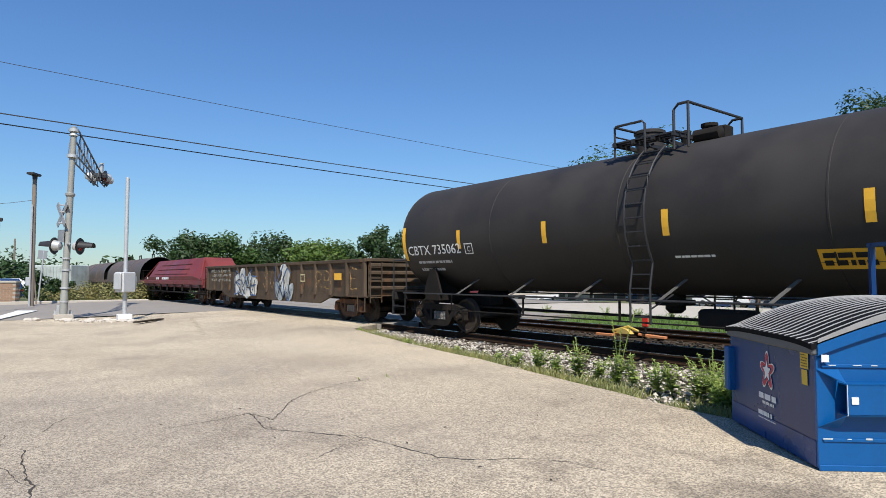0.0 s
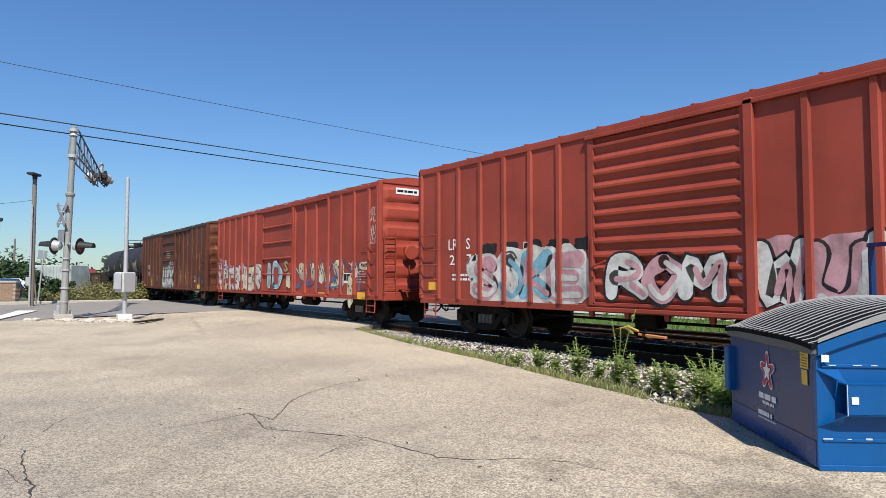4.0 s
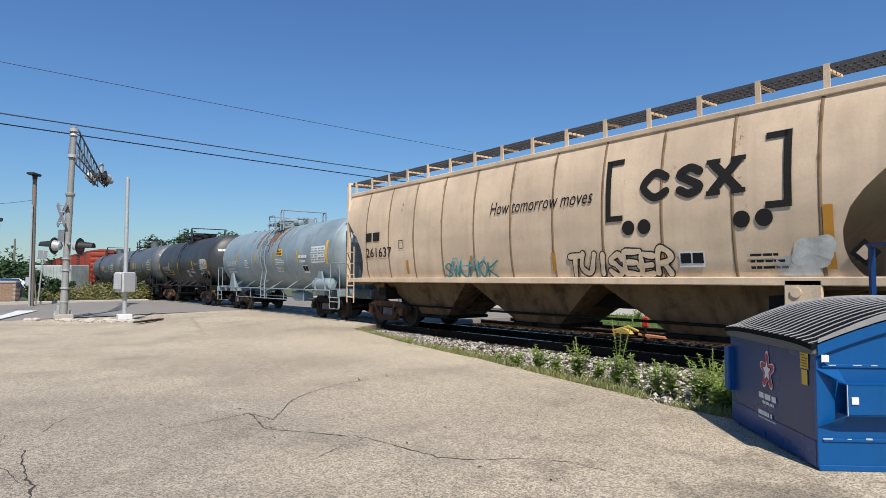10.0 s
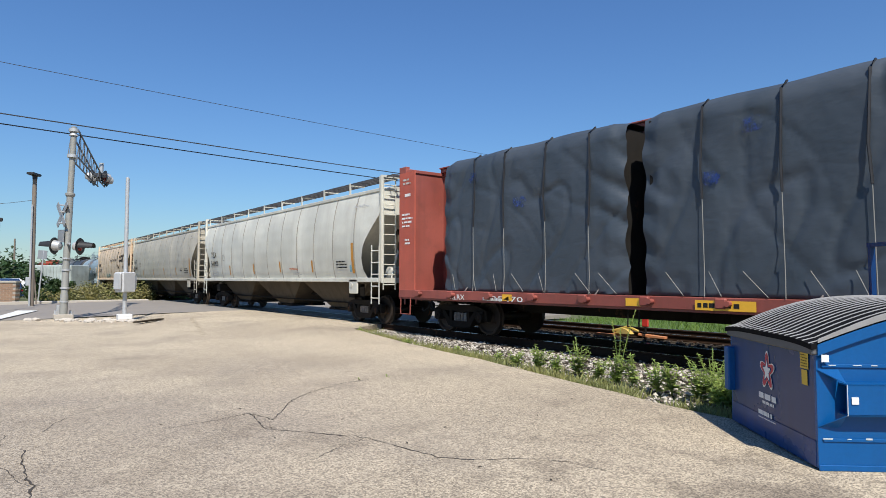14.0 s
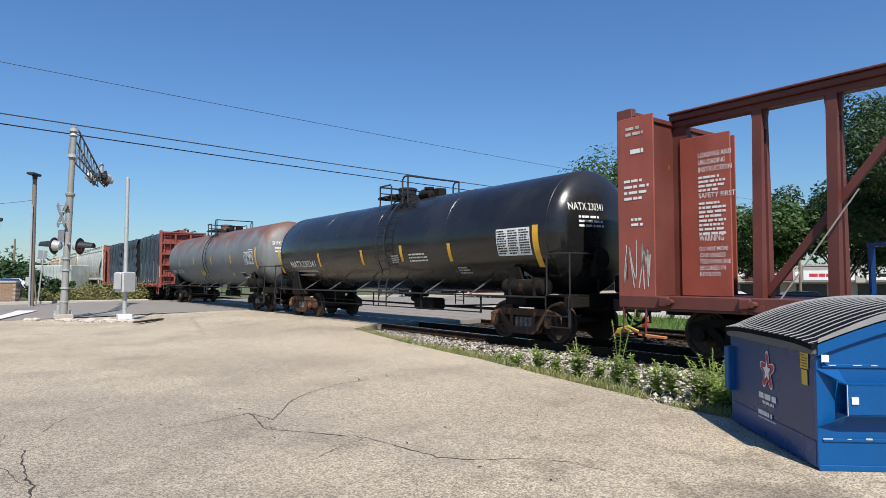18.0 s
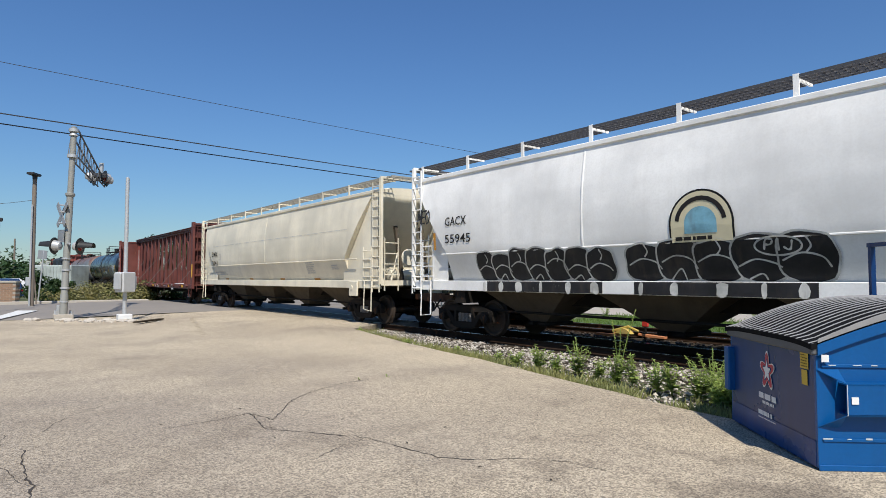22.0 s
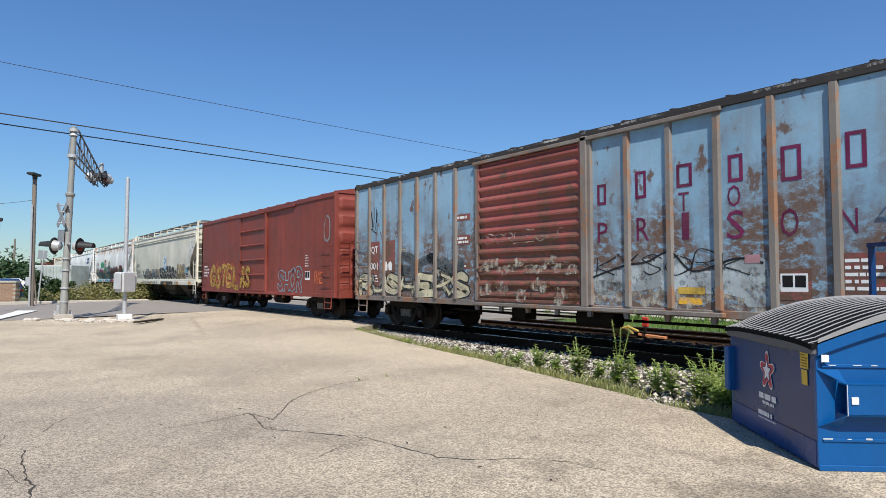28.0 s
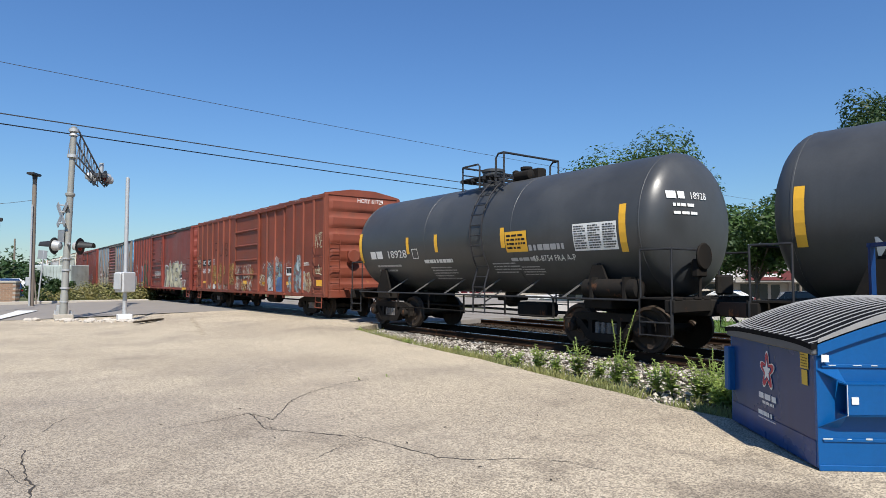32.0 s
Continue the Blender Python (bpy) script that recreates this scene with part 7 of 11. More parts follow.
for x, z in ((4.87, 2.88), (5.3, 2.88), (4.87, 3.42), (5.3, 3.42)):
    cs_d.rect(x, x + .25, z, z + .08, LETTER_BLACK, "emblem_block", lift=.003)
for x in (3.28, 3.63, 5.47, 5.83):
    cs_d.disc(x, 2.44, .14, LETTER_BLACK, "emblem_wheel")
bar_marks(cs_d, ((6.68, 2.56),), AMBER, .14, .95)
bar_marks(cs_d, ((3.91, 2.12), (1.27, 2.03), (-1.5, 2.05), (-4.4, 2.0)), AMBER, .1, .4)
for i, (x, z, w, h) in enumerate(((6.3, 1.66, .34, .17), (6.5, 1.85, .3, .22), (6.68, 1.98, .16, .14))):
    cs_d.blob(x, z, w, h, S_WHITE, 5 + i, lift=.0005 * i, rough=.18)
consolidated(cs_d, 4.31, 4.8, 1.67, 1.95)
scrawl(cs_d, "SWUNOK", 91, -2.6, -.5, 1.52, 1.9, .045, S_TEAL, .1)
scrawl(cs_d, "AHV", 94, -2.4, -.9, 1.6, 2.0, .035, S_SKY, .3)
bubble(cs_d, "TUISEER", 92, 1.72, 4.2, 1.5, 1.98, [P["hop_tan"]], S_BLACK, .3, .028, .15, .12)
cs_d.bars(5.57, 6.15, 1.6, 1.9, 3, LETTER_BLACK, 8, fill=.4)
hazard_plate(cs_d, 7.2, 1.84, .2, PLATE_BLACK, P["hop_tan"])
cs_d.ring_frame(-4.75, -4.5, 2.35, 2.6, .02, LETTER_BLACK)

# two grey hoppers
for d, nm, num, z in ((ag_d, "AGPX", "19144", 2.6), (ti_d, "TILX", "540900", 2.56)):
    d.text(nm, -7.74, z, .28, LETTER_BLACK, .86, .004)
    d.text(num, -7.74, z - .46, .28, LETTER_BLACK, .95 if len(num) < 6 else 1.15, .004)
    bar_marks(d, ((7.4, 2.65),), AMBER, .15, 1.0)
    bar_marks(d, ((4.32, 2.15), (1.3, 2.17), (-1.7, 2.13), (-4.9, 2.1)), AMBER, .12, .44)
    d.bars(6.3, 7.05, 1.8, 2.1, 3, LETTER_BLACK, 5, fill=.45)
    d.bars(-7.6, -6.6, 1.6, 1.9, 3, MARK_GREY, 6, fill=.4)
    d.ring_frame(-5.9, -5.6, 2.36, 2.66, .02, LETTER_BLACK)
    d.bars(2.6, 3.4, 1.6, 1.72, 2, MARK_GREY, 7)
    d.bars(7.45, 8.4, 3.8, 3.9, 2, MARK_GREY, 8, fill=.3)
ag_d.bars(5.34, 5.85, 1.93, 2.1, 2, LETTER_BLACK, 9)
ti_d.rect(7.24, 7.36, 1.7, 1.92, S_SKY, "paint_patch")
ti_d.bars(2.3, 3.1, 1.8, 1.9, 2, S_ORANGE, 10)

# wrapped lumber load
for i, (a, b) in enumerate(LOADS):
    wrapped_load(ct, a, b, P["tarp"], 5 + i)
ct_d.rect(-1.95, -.89, .93, 1.1, YELLOW, "warning_plate", "yellow warning plate", .02)
ct_d.bars(-1.9, -.94, .95, 1.08, 1, LETTER_BLACK, 4, lift=.024, fill=.6)
ct_panel = Decals(ct, lambda x, z, lift: (x, -1.512 - lift, z))
for car, d in ((ct, ct_d), (ce, ce_d)):
    # near-side leaf of the front bulkhead and the wing of the spine, with their notices
    for q in (-1, 1):
        part("bulkhead_side", Shape().box(-11.4, -10.6, q * 1.506, q * 1.47, 1.1, 4.58, .004), P["panel_sunlit" if car is ct else "beam_panel"], car)
    part("spine_wing", Shape().box(-10.9, -9.85, -.14, -.10, 1.13, 4.3, .01), P["beam_panel"], car)
    side = Decals(car, lambda x, z, lift: (x, -1.508 - lift, z))
    wing = Decals(car, lambda x, z, lift: (x, -.142 - lift, z))
    side.bars(-11.2, -10.75, 4.2, 4.42, 2, S_WHITE, 1, fill=.5)
    side.bars(-11.1, -10.8, 3.85, 3.97, 1, LETTER_WHITE, 2, fill=.7)
    side.bars(-11.25, -10.7, 2.95, 3.4, 4, LETTER_WHITE, 3, fill=.45)
    side.bars(-11.1, -10.8, 2.45, 2.65, 2, LETTER_WHITE, 4, fill=.5)
    z = 3.86
    for words, h, n in ((("LOADING AND", "UNLOADING", "INSTRUCTION"), .10, 4), (("SAFETY FIRST",), .10, 8), (("WARNING",), .13, 0), (("DO NOT MOVE", "CAR UNLESS", "TIEDOWNS ARE", "SECURED IN", "KEYSLOTS"), .085, 0)):
        for w in words:
            wing.text(w, -10.5, z, h, LETTER_WHITE, h * .62 * len(w) if h < .12 else .5, .004)
            z -= h * 1.45
        if n:
            wing.bars(-10.5, -9.95, z - .085 * n + .08, z + .08, n, LETTER_WHITE, 5 + n, fill=.55)
            z -= .085 * n + .03
    bar_marks(d, ((1.7, 1.10), (4.25, 1.12), (6.0, 1.09), (9.25, 1.10), (-3.4, 1.10), (-6.9, 1.10)), YELLOW, .34, .15)
    d.bars(-7.6, -6.9, .93, 1.02, 1, LETTER_WHITE, 6, fill=.8)
    d.bars(2.4, 3.6, .93, 1.1, 2, LETTER_WHITE, 7, fill=.6)
side.strokes(wild_letters(random.Random(3), -11.3, -10.7, 1.35, 2.2, 4), .022, S_WHITE)
ct_d.text("KLRX", -8.91, .93, .13, LETTER_WHITE, .6, .006)
ct_d.text("625470", -7.5, .93, .12, LETTER_WHITE, 1.3, .004)
ce_d.text("NOKL", -6.6, .94, .15, LETTER_WHITE, .55)
ce_d.text("733220", -5.0, .95, .13, LETTER_WHITE, .9)
ce_d.text("R 73-0", 4.8, .96, .1, LETTER_WHITE)
ce_d.text("L 73-0", 5.5, .96, .1, LETTER_WHITE)
consolidated(ce_d, 6.9, 7.35, .8, 1.12)
part("stored_plank", Shape().box(7.4, 9.0, -1.46, -1.3, 1.13, 1.19, .01), PLATE_WHITE, ce)
part("yellow_sleeve", Shape().box(11.32, 11.43, -1.53, -1.5, 1.55, 2.3, .01), YELLOW, ce)
part("yellow_sleeve", Shape().box(11.32, 11.43, -1.53, -1.5, 1.55, 2.3, .01), YELLOW, ct)

# rusty grey tank car
sh_d.text("SHPX", -7.4, 1.84, .2, LETTER_WHITE, .9, .006)
sh_d.text("211336", -6.1, 1.84, .2, LETTER_WHITE, 1.15, .006)
bar_marks(sh_d, ((-5.45, 2.62), (-2.38, 2.67), (.88, 2.64), (4.03, 2.65)), YELLOW, .13, .42)
bar_marks(sh_d, ((7.42, 2.88),), YELLOW, .16, .94)
data_table(sh_d, 6.0, 7.18, 2.14, 2.72, 6, STEEL_DARK)
sh_d.bars(6.6, 7.2, 2.76, 2.84, 1, LETTER_WHITE, 5)
consolidated(sh_d, 5.0, 5.58, 1.5, 1.8)
sh_d.rect(-1.4, -.7, 1.64, 1.96, S_YELLOW, "warning_plate")
hazard_plate(sh_d, 6.0, 1.46, .22, PLATE_WHITE, S_RED)
hazard_plate(sh_d, 3.9, 1.72, .1, PLATE_WHITE)
sh_d.head.text("SHPX 211336", -1.0, 2.98, .16, LETTER_WHITE, .85)
sh_d.head.bars(-.9, -.3, 2.78, 2.9, 1, LETTER_WHITE, 4)
sh_d.head.bars(-.9, -.3, 2.64, 2.74, 1, LETTER_WHITE, 5)

# glossy black tank car
na_d.text("NATX230341", -6.6, 1.92, .24, LETTER_WHITE, 2.2, .006)
na_d.bars(-6.3, -4.4, 1.72, 1.82, 1, MARK_GREY, 2)
na_d.bars(-6.3, -4.5, 1.58, 1.68, 1, MARK_GREY, 3)
bar_marks(na_d, ((-4.07, 2.4), (-.9, 2.41), (1.46, 2.46), (3.8, 2.42)))
bar_marks(na_d, ((-7.7, 2.68), (7.0, 2.69)), w=.18, h=.95)
data_table(na_d, 5.78, 6.92, 2.02, 2.66, 9, P["tank_gloss"])
na_d.bars(1.91, 2.81, 1.95, 2.22, 3, LETTER_WHITE, 5, fill=.5)
na_d.bars(.94, 1.37, 1.95, 2.19, 4, LETTER_WHITE, 6, fill=.4)
na_d.bars(4.0, 4.5, 1.6, 1.8, 3, MARK_GREY, 7)
hazard_plate(na_d, 6.45, 1.4, .27, PLATE_WHITE)
na_d.bars(6.28, 6.62, 1.46, 1.58, 1, LETTER_BLACK, 3, lift=.03, fill=.8)
na_d.text("3257", 6.27, 1.33, .11, LETTER_BLACK, .36, lift=.03)
na_d.head.text("NATX 230341", -1.1, 3.0, .17, LETTER_WHITE, .9)
na_d.head.bars(-.9, -.2, 2.6, 2.9, 3, LETTER_WHITE, 4, fill=.5)

# cream hopper
dm_d.text("DMIX", -7.24, 2.6, .25, LETTER_BLACK, .9, .004)
dm_d.text("5041", -7.24, 2.15, .25, LETTER_BLACK, .82, .004)
dm_d.rect(8.15, 8.62, 1.34, 1.52, AMBER, "reflector_bar", lift=.02)
dm_d.rect(4.48, 4.98, 1.4, 1.49, AMBER, "reflector_bar", lift=.02)
bar_marks(dm_d, ((1.2, 1.49), (-2.4, 1.49), (-5.8, 1.49)), AMBER, .45, .09)
dm_d.bars(4.05, 4.75, 1.65, 2.1, 6, MARK_GREY, 5, fill=.5)
dm_d.bars(6.1, 6.6, 1.78, 1.97, 3, MARK_GREY, 6, fill=.5)
dm_d.rect(6.98, 7.14, 1.33, 1.5, AMBER, "warning_label", lift=.02)
dm_d.bars(7.3, 7.6, 1.37, 1.44, 1, LETTER_BLACK, 6, lift=.03)
dm_d.rect(-7.2, 7.4, 3.12, 3.132, MARK_GREY, "seam_line", lift=-.004)
dm_d.ring_frame(-6.1, -5.85, 2.45, 2.7, .02, MARK_GREY)
dm_d.bars(-7.0, -5.2, 1.65, 1.85, 2, MARK_GREY, 9, fill=.4)

# white hopper with black graffiti
def round_seal(d, x, z, r):
    """A domed badge with a flat foot."""
    def dome(k):
        v = [(0, 0), (r * k, -r * .55 * k)] + [(r * k * math.cos(a), r * k * math.sin(a)) for a in np.linspace(-.1, math.pi + .1, 22)] + [(-r * k, -r * .55 * k)]
        return v, [(0, i, i % (len(v) - 1) + 1) for i in range(1, len(v))]
    for k, mat, nm, up in ((1, PLATE_BLACK, "seal_edge", .002), (.94, plain("seal_cream", (0.60, 0.54, 0.36), 0.5), "seal_field", .004), (.5, S_SKY, "seal_center", .006)):
        v, f = dome(k)
        d.lay(nm, v, f, x, z, mat, lift=up)
    d.bars(x - r * .8, x + r * .8, z - r * .5, z - r * .32, 1, LETTER_BLACK, 3, lift=.009, fill=.6)
    arc = [(x + r * .74 * math.cos(a), z + r * .74 * math.sin(a)) for a in np.linspace(.15, math.pi - .15, 14)]
    d.strokes([arc], .13 * r, LETTER_BLACK, "seal_ring", .008)


g1_d.text("GACX", -7.74, 2.86, .23, LETTER_BLACK, .88, .006)
g1_d.text("55945", -7.74, 2.4, .23, LETTER_BLACK, 1.05, .006)
round_seal(g1_d, -.5, 2.42, .6)
for i, (x, w) in enumerate(((5.45, .34), (5.83, .36), (6.2, .28), (6.5, .36))):
    g1_d.rect(x, x + w, 3.12, 3.74, BLUE_INK, "emblem_block", slant=.22)
    g1_d.rect(x + .11, x + w - .08, 3.32, 3.52, P["hop_white"], "emblem_gap", lift=.003, slant=.22)
g1_d.bars(7.1, 7.6, 3.1, 3.4, 4, MARK_GREY, 5, fill=.3)
bar_marks(g1_d, ((7.16, 2.7),), AMBER, .11, .48)
bar_marks(g1_d, ((7.25, 2.0),), AMBER, .1, .25)
throw_up(g1_d, 101, -6.5, -2.45, 1.42, 2.14, 7, S_BLACK, S_WHITE)
g1_d.sill.rect(-6.2, -2.7, 1.17, 1.41, S_BLACK, "spray_fill")
throw_up(g1_d, 102, -2.05, 1.5, 1.42, 2.2, 5, S_BLACK, S_WHITE)
g1_d.sill.rect(-1.95, 1.3, 1.17, 1.41, S_BLACK, "spray_fill")
g1_d.strokes([smooth_line([(.75 + .36 * math.cos(a), 1.99 + .15 * math.sin(a)) for a in np.linspace(0, 6.3, 14)])], .03, S_WHITE, lift=.012)
scrawl(g1_d, "PIJ", 106, .55, .98, 1.93, 2.08, .03, S_WHITE, lift=.013)
bubble(g1_d, "SUCRDS", 103, 2.2, 5.75, 1.42, 2.05, [S_BLACK, S_GREY], S_BLACK, .3, .03, .15, .12, shine=S_WHITE)
for i in range(12):
    x = (-6.3, -5.7, -5.1, -4.4, -3.6, -2.9, -1.8, -1.1, -.2, .5, 1.1, 2.6)[i]
    g1_d.sill.blob(x, 1.28, .05 + .03 * (i % 3), .13, S_WHITE, 107 + i, lift=.004, n=10)
scrawl(g1_d, "MEO", 104, -9.0, -8.45, 3.0, 3.35, .05, S_BLACK)
bar_marks(g1_d, ((-8.25, 2.7),), AMBER, .1, .46)
g1_d.bars(5.75, 6.5, 1.6, 1.9, 3, MARK_GREY, 6, fill=.35)

# white hopper with colourful graffiti
g2_d.text("GACX", -7.48, 2.78, .25, LETTER_BLACK, 1.08, .006)
g2_d.text("12140", -7.42, 2.3, .25, LETTER_BLACK, 1.05, .006)
g2_d.strokes(wild_letters(random.Random(6), -8.4, -7.3, 2.02, 2.25, 5), .03, S_BLACK)
rr = random.Random(17)
for i in range(12):
    x = -8.2 + i * 1.4 + rr.uniform(-.3, .3)
    g2_d.strokes([[(x, 4.1), (x + .03, 3.8), (x, 3.62 + rr.uniform(-.2, .15))]], rr.uniform(.05, .12), RUST_SOFT, "rust_run")
for i, (x, w) in enumerate(((7.2, .34), (7.6, .36), (8.0, .3), (8.35, .4))):
    g2_d.rect(x, x + w, 3.5, 3.98, MARK_GREY, "ghost_emblem", slant=.2)
    g2_d.rect(x + .1, x + w - .06, 3.62, 3.86, P["hop_white2"], "emblem_gap", lift=.003, slant=.2)
bubble(g2_d, "SUTO", 111, -5.05, -3.12, 2.54, 3.05, [S_GREEN], S_TEAL, .36, .03, .1, .08, shine=S_WHITE)
scrawl(g2_d, "VIBES", 118, -3.4, -2.6, 3.12, 3.26, .02, S_GREEN)
# painted round figure as plain patches: dark ground, red curls, pale disc
g2_d.blob(-2.5, 2.72, .46, .46, S_BLACK, 112, rough=.2)
for i, a in enumerate(np.linspace(.1, 3.0, 9)):
    g2_d.blob(-2.5 + .38 * math.cos(a), 2.92 + .27 * math.sin(a), .12, .1, S_DKRED if i % 2 else S_RED, 113 + i, lift=.004 + .0003 * i, n=12)
g2_d.blob(-2.5, 2.78, .24, .27, S_WHITE, 114, lift=.009, rough=.12)
for x in (-2.75, -2.25):
    g2_d.blob(x, 2.36, .2, .14, S_GREEN, 115, lift=.010, n=14)
round_seal(g2_d, -.46, 2.56, .56)
for i in range(6):
    g2_d.blob(-1.75 + i * .36, 2.34 + .09 * (i % 2), .27, .2, S_BLACK if i % 2 else S_GREY, 120 + i, lift=.010 + .0004 * i, rough=.12)
for i in range(6):
    g2_d.blob(-6.2 + i * 1.05, 2.12 + .12 * (i % 2), .48, .26, S_MAGENTA if i % 3 else S_PINK, 130 + i, lift=.0003 * i)
for i in range(8):
    g2_d.blob(-7.7 + i * 1.0, 1.72, .66, .34, (S_PURPLE, S_TEAL, S_TEAL)[i % 3], 136 + i, lift=.002 + .0003 * i)
bubble(g2_d, "BRINER", 116, -7.9, -.6, 1.42, 2.24, [S_TAN, S_SKY, S_OLIVE, S_TEAL], S_BLACK, .36, .05, .15, .12, shine=S_YELLOW)
bubble(g2_d, "MK", 119, -.75, .35, 1.45, 2.15, [S_TEAL, S_PURPLE], S_BLACK, .3, .03)
g2_d.lay("spray_crown", [(0, 0), (.24, 0), (.3, .2), (.18, .1), (.12, .24), (.06, .1), (-.06, .2)], [(0, 1, 3), (1, 2, 3), (0, 3, 5), (3, 4, 5), (0, 5, 6)], -.62, 2.16, S_YELLOW, lift=.03)
for i in range(9):
    g2_d.blob(.7 + i * .8, 1.9 + .1 * (i % 2), .62, .46 - .12 * (i > 6), S_TEALGREEN, 140 + i, lift=.0004 * i)
# letters in a darker red: the tilted side's shade is in the colour
bubble(g2_d, "CAMVE", 117, .22, 5.75, 1.3, 2.5, [S_DKRED], S_PURPLE, .62, .05, .05, .07)
# the same paint carried over the sill; its brighter red has the caught light painted in
for x0, x1, mat in ((-7.9, -4.9, S_SKY), (-4.9, -3.5, S_WHITE), (-3.5, -.6, S_SKY), (-.6, .25, S_PURPLE), (.25, 5.95, S_RED), (5.95, 7.9, S_TEALGREEN)):
    g2_d.sill.rect(x0, x1, 1.17, 1.41, mat, "spray_band")
for i, x in enumerate((-7.2, -6.1, -5.2, -4.2, -2.9, -1.9)):
    g2_d.sill.strokes([[(x, 1.17), (x + .25 * (-1) ** i, 1.41)]], .09, S_BLACK if i % 2 else S_TAN, lift=.002)
for i, x in enumerate((1.2, 4.7)):
    g2_d.sill.blob(x, 1.2, .2, .14, S_PURPLE, 150 + i, lift=.002)
    g2_d.sill.blob(x, 1.18, .15, .11, S_TEALGREEN, 150 + i, lift=.003)
for i in range(9):
    g2_d.sill.blob(.6 + .6 * i, 1.28 + .05 * (-1) ** i, .04, .05, S_DKRED, 160 + i, lift=.002, n=9)
for i, w in enumerate(("AWAL", "DEPOE", "MET")):
    scrawl(g2_d, w, 170 + i, 5.5, 6.02 - .1 * i, 2.05 - .13 * i, 2.14 - .13 * i, .018, S_BLACK)
consolidated(g2_d, 5.15, 5.62, 1.72, 1.92)
rr = random.Random(23)
for i in range(26):
    x = -8.6 + i * .58 + rr.uniform(-.2, .2)
    if rr.random() < .78:
        g2_d.blob(x, 4.02 - rr.uniform(0, .1), rr.uniform(.2, .5), rr.uniform(.05, .16), RUST_SOFT if i % 3 else RUST_ORANGE, 180 + i, "rust_patch", -.003, rough=.6)
scrawl(g2_d, "TOEKS", 175, 6.35, 7.28, 1.78, 2.2, .035, S_BLACK, .4)
scrawl(g2_d.sill, "SMVLIS", 176, 6.45, 7.45, 1.18, 1.38, .03, S_BLACK, .2)

bar_marks(g2_d, ((7.35, 2.32),), YELLOW, .13, .42)

# warm grey hopper
dj_d.text("DJTX", -7.12, 2.3, .25, LETTER_BLACK, .9, .006)
dj_d.text("515321", -7.12, 1.87, .23, LETTER_BLACK, 1.1, .006)
dj_d.bars(-7.0, -6.0, 1.6, 1.75, 2, MARK_GREY, 4)
dj_d.rect(1.27, 1.92, 2.32, 2.92, PLATE_WHITE, "sign_panel", "white and blue sign panel", .01)
dj_d.disc(1.6, 2.62, .3, CYAN_INK, "sign_diamond", sides=4, lift=.013)
dj_d.bars(1.42, 1.8, 2.56, 2.7, 1, PLATE_WHITE, 5, lift=.016, fill=.9)
dj_d.rect(1.27, 1.92, 2.04, 2.32, CYAN_INK, "sign_panel", lift=.01)
dj_d.bars(1.35, 1.85, 2.07, 2.3, 3, PLATE_WHITE, 6, lift=.014, fill=.5)
for i in range(6):
    dj_d.blob(-4.5 + i * .85, 1.86 + .06 * (i % 2), .55, .24, S_PINK_THIN, 690 + i, lift=.0004 * i)
bubble(dj_d, "VEMAR", 121, -5.1, -.2, 1.46, 2.08, [S_SKY_THIN, S_GREY, S_TAN_THIN], S_SLATE, .34, .035, .1, .14, shine=S_WHITE)
for i in range(7):
    dj_d.sill.blob(-4.7 + i * .66, 1.22, .3, .1, (S_SKY_THIN, S_TAN_THIN, S_GREY)[i % 3], 705 + i, n=14, rough=.5)
throw_up(dj_d, 700, .1, 3.85, 1.45, 2.3, 6, S_BLACK, S_WHITE, .05)
scrawl(dj_d, "20!", 123, .3, .75, 2.0, 2.16, .03, S_WHITE, lift=.014)
scrawl(dj_d, "WH", 124, 3.25, 3.7, 1.47, 1.6, .03, S_WHITE, lift=.014)
dj_d.strokes([[(1.75, 2.0), (2.15, 2.0)], [(1.85, 2.0), (1.88, 1.5)], [(2.02, 2.0), (2.04, 1.5)], [(1.75, 1.5), (2.15, 1.5)]], .03, S_WHITE, lift=.013)
dj_d.strokes(wild_letters(random.Random(14), 3.95, 4.75, 1.75, 2.1, 5), .035, S_BLACK)
dj_d.strokes(wild_letters(random.Random(15), 3.95, 4.75, 1.38, 1.68, 5), .035, S_BLACK)
bubble(dj_d, "DRE", 122, 4.6, 6.3, 1.5, 2.3, [S_TAN_THIN, S_TAN], S_GREY, .36, .03)
dj_d.strokes(wild_letters(random.Random(16), 6.7, 7.5, 1.95, 2.2, 5), .04, S_BLACK)
dj_d.blob(6.6, 1.95, .25, .2, S_SKY, 18)
consolidated(dj_d, 6.4, 6.92, 1.5, 1.82)
dj_d.blob(7.62, 3.22, .5, .34, S_WHITE, 19, rough=.4)
dj_d.blob(7.95, 3.42, .3, .2, S_WHITE, 20, rough=.4)
dj_d.blob(7.3, 2.9, .22, .34, S_WHITE, 22, rough=.4)
bar_marks(dj_d.sill, ((1.37, 1.22), (4.41, 1.25), (-3.0, 1.22), (-5.6, 1.22)), AMBER, .46, .13)
dj_d.sill.rect(7.07, 7.58, 1.11, 1.31, AMBER, "reflector_bar")
dj_d.sill.text("IKEW", 3.9, 1.11, .2, S_BLACK, 1.0)
dj_d.sill.rect(.35, 3.5, 1.11, 1.31, S_BLACK, "spray_fill", lift=-.002)
for i in range(6):
    dj_d.sill.strokes([[(.74 + i * .46, 1.11), (.78 + i * .46, 1.31)]], .03, S_WHITE)

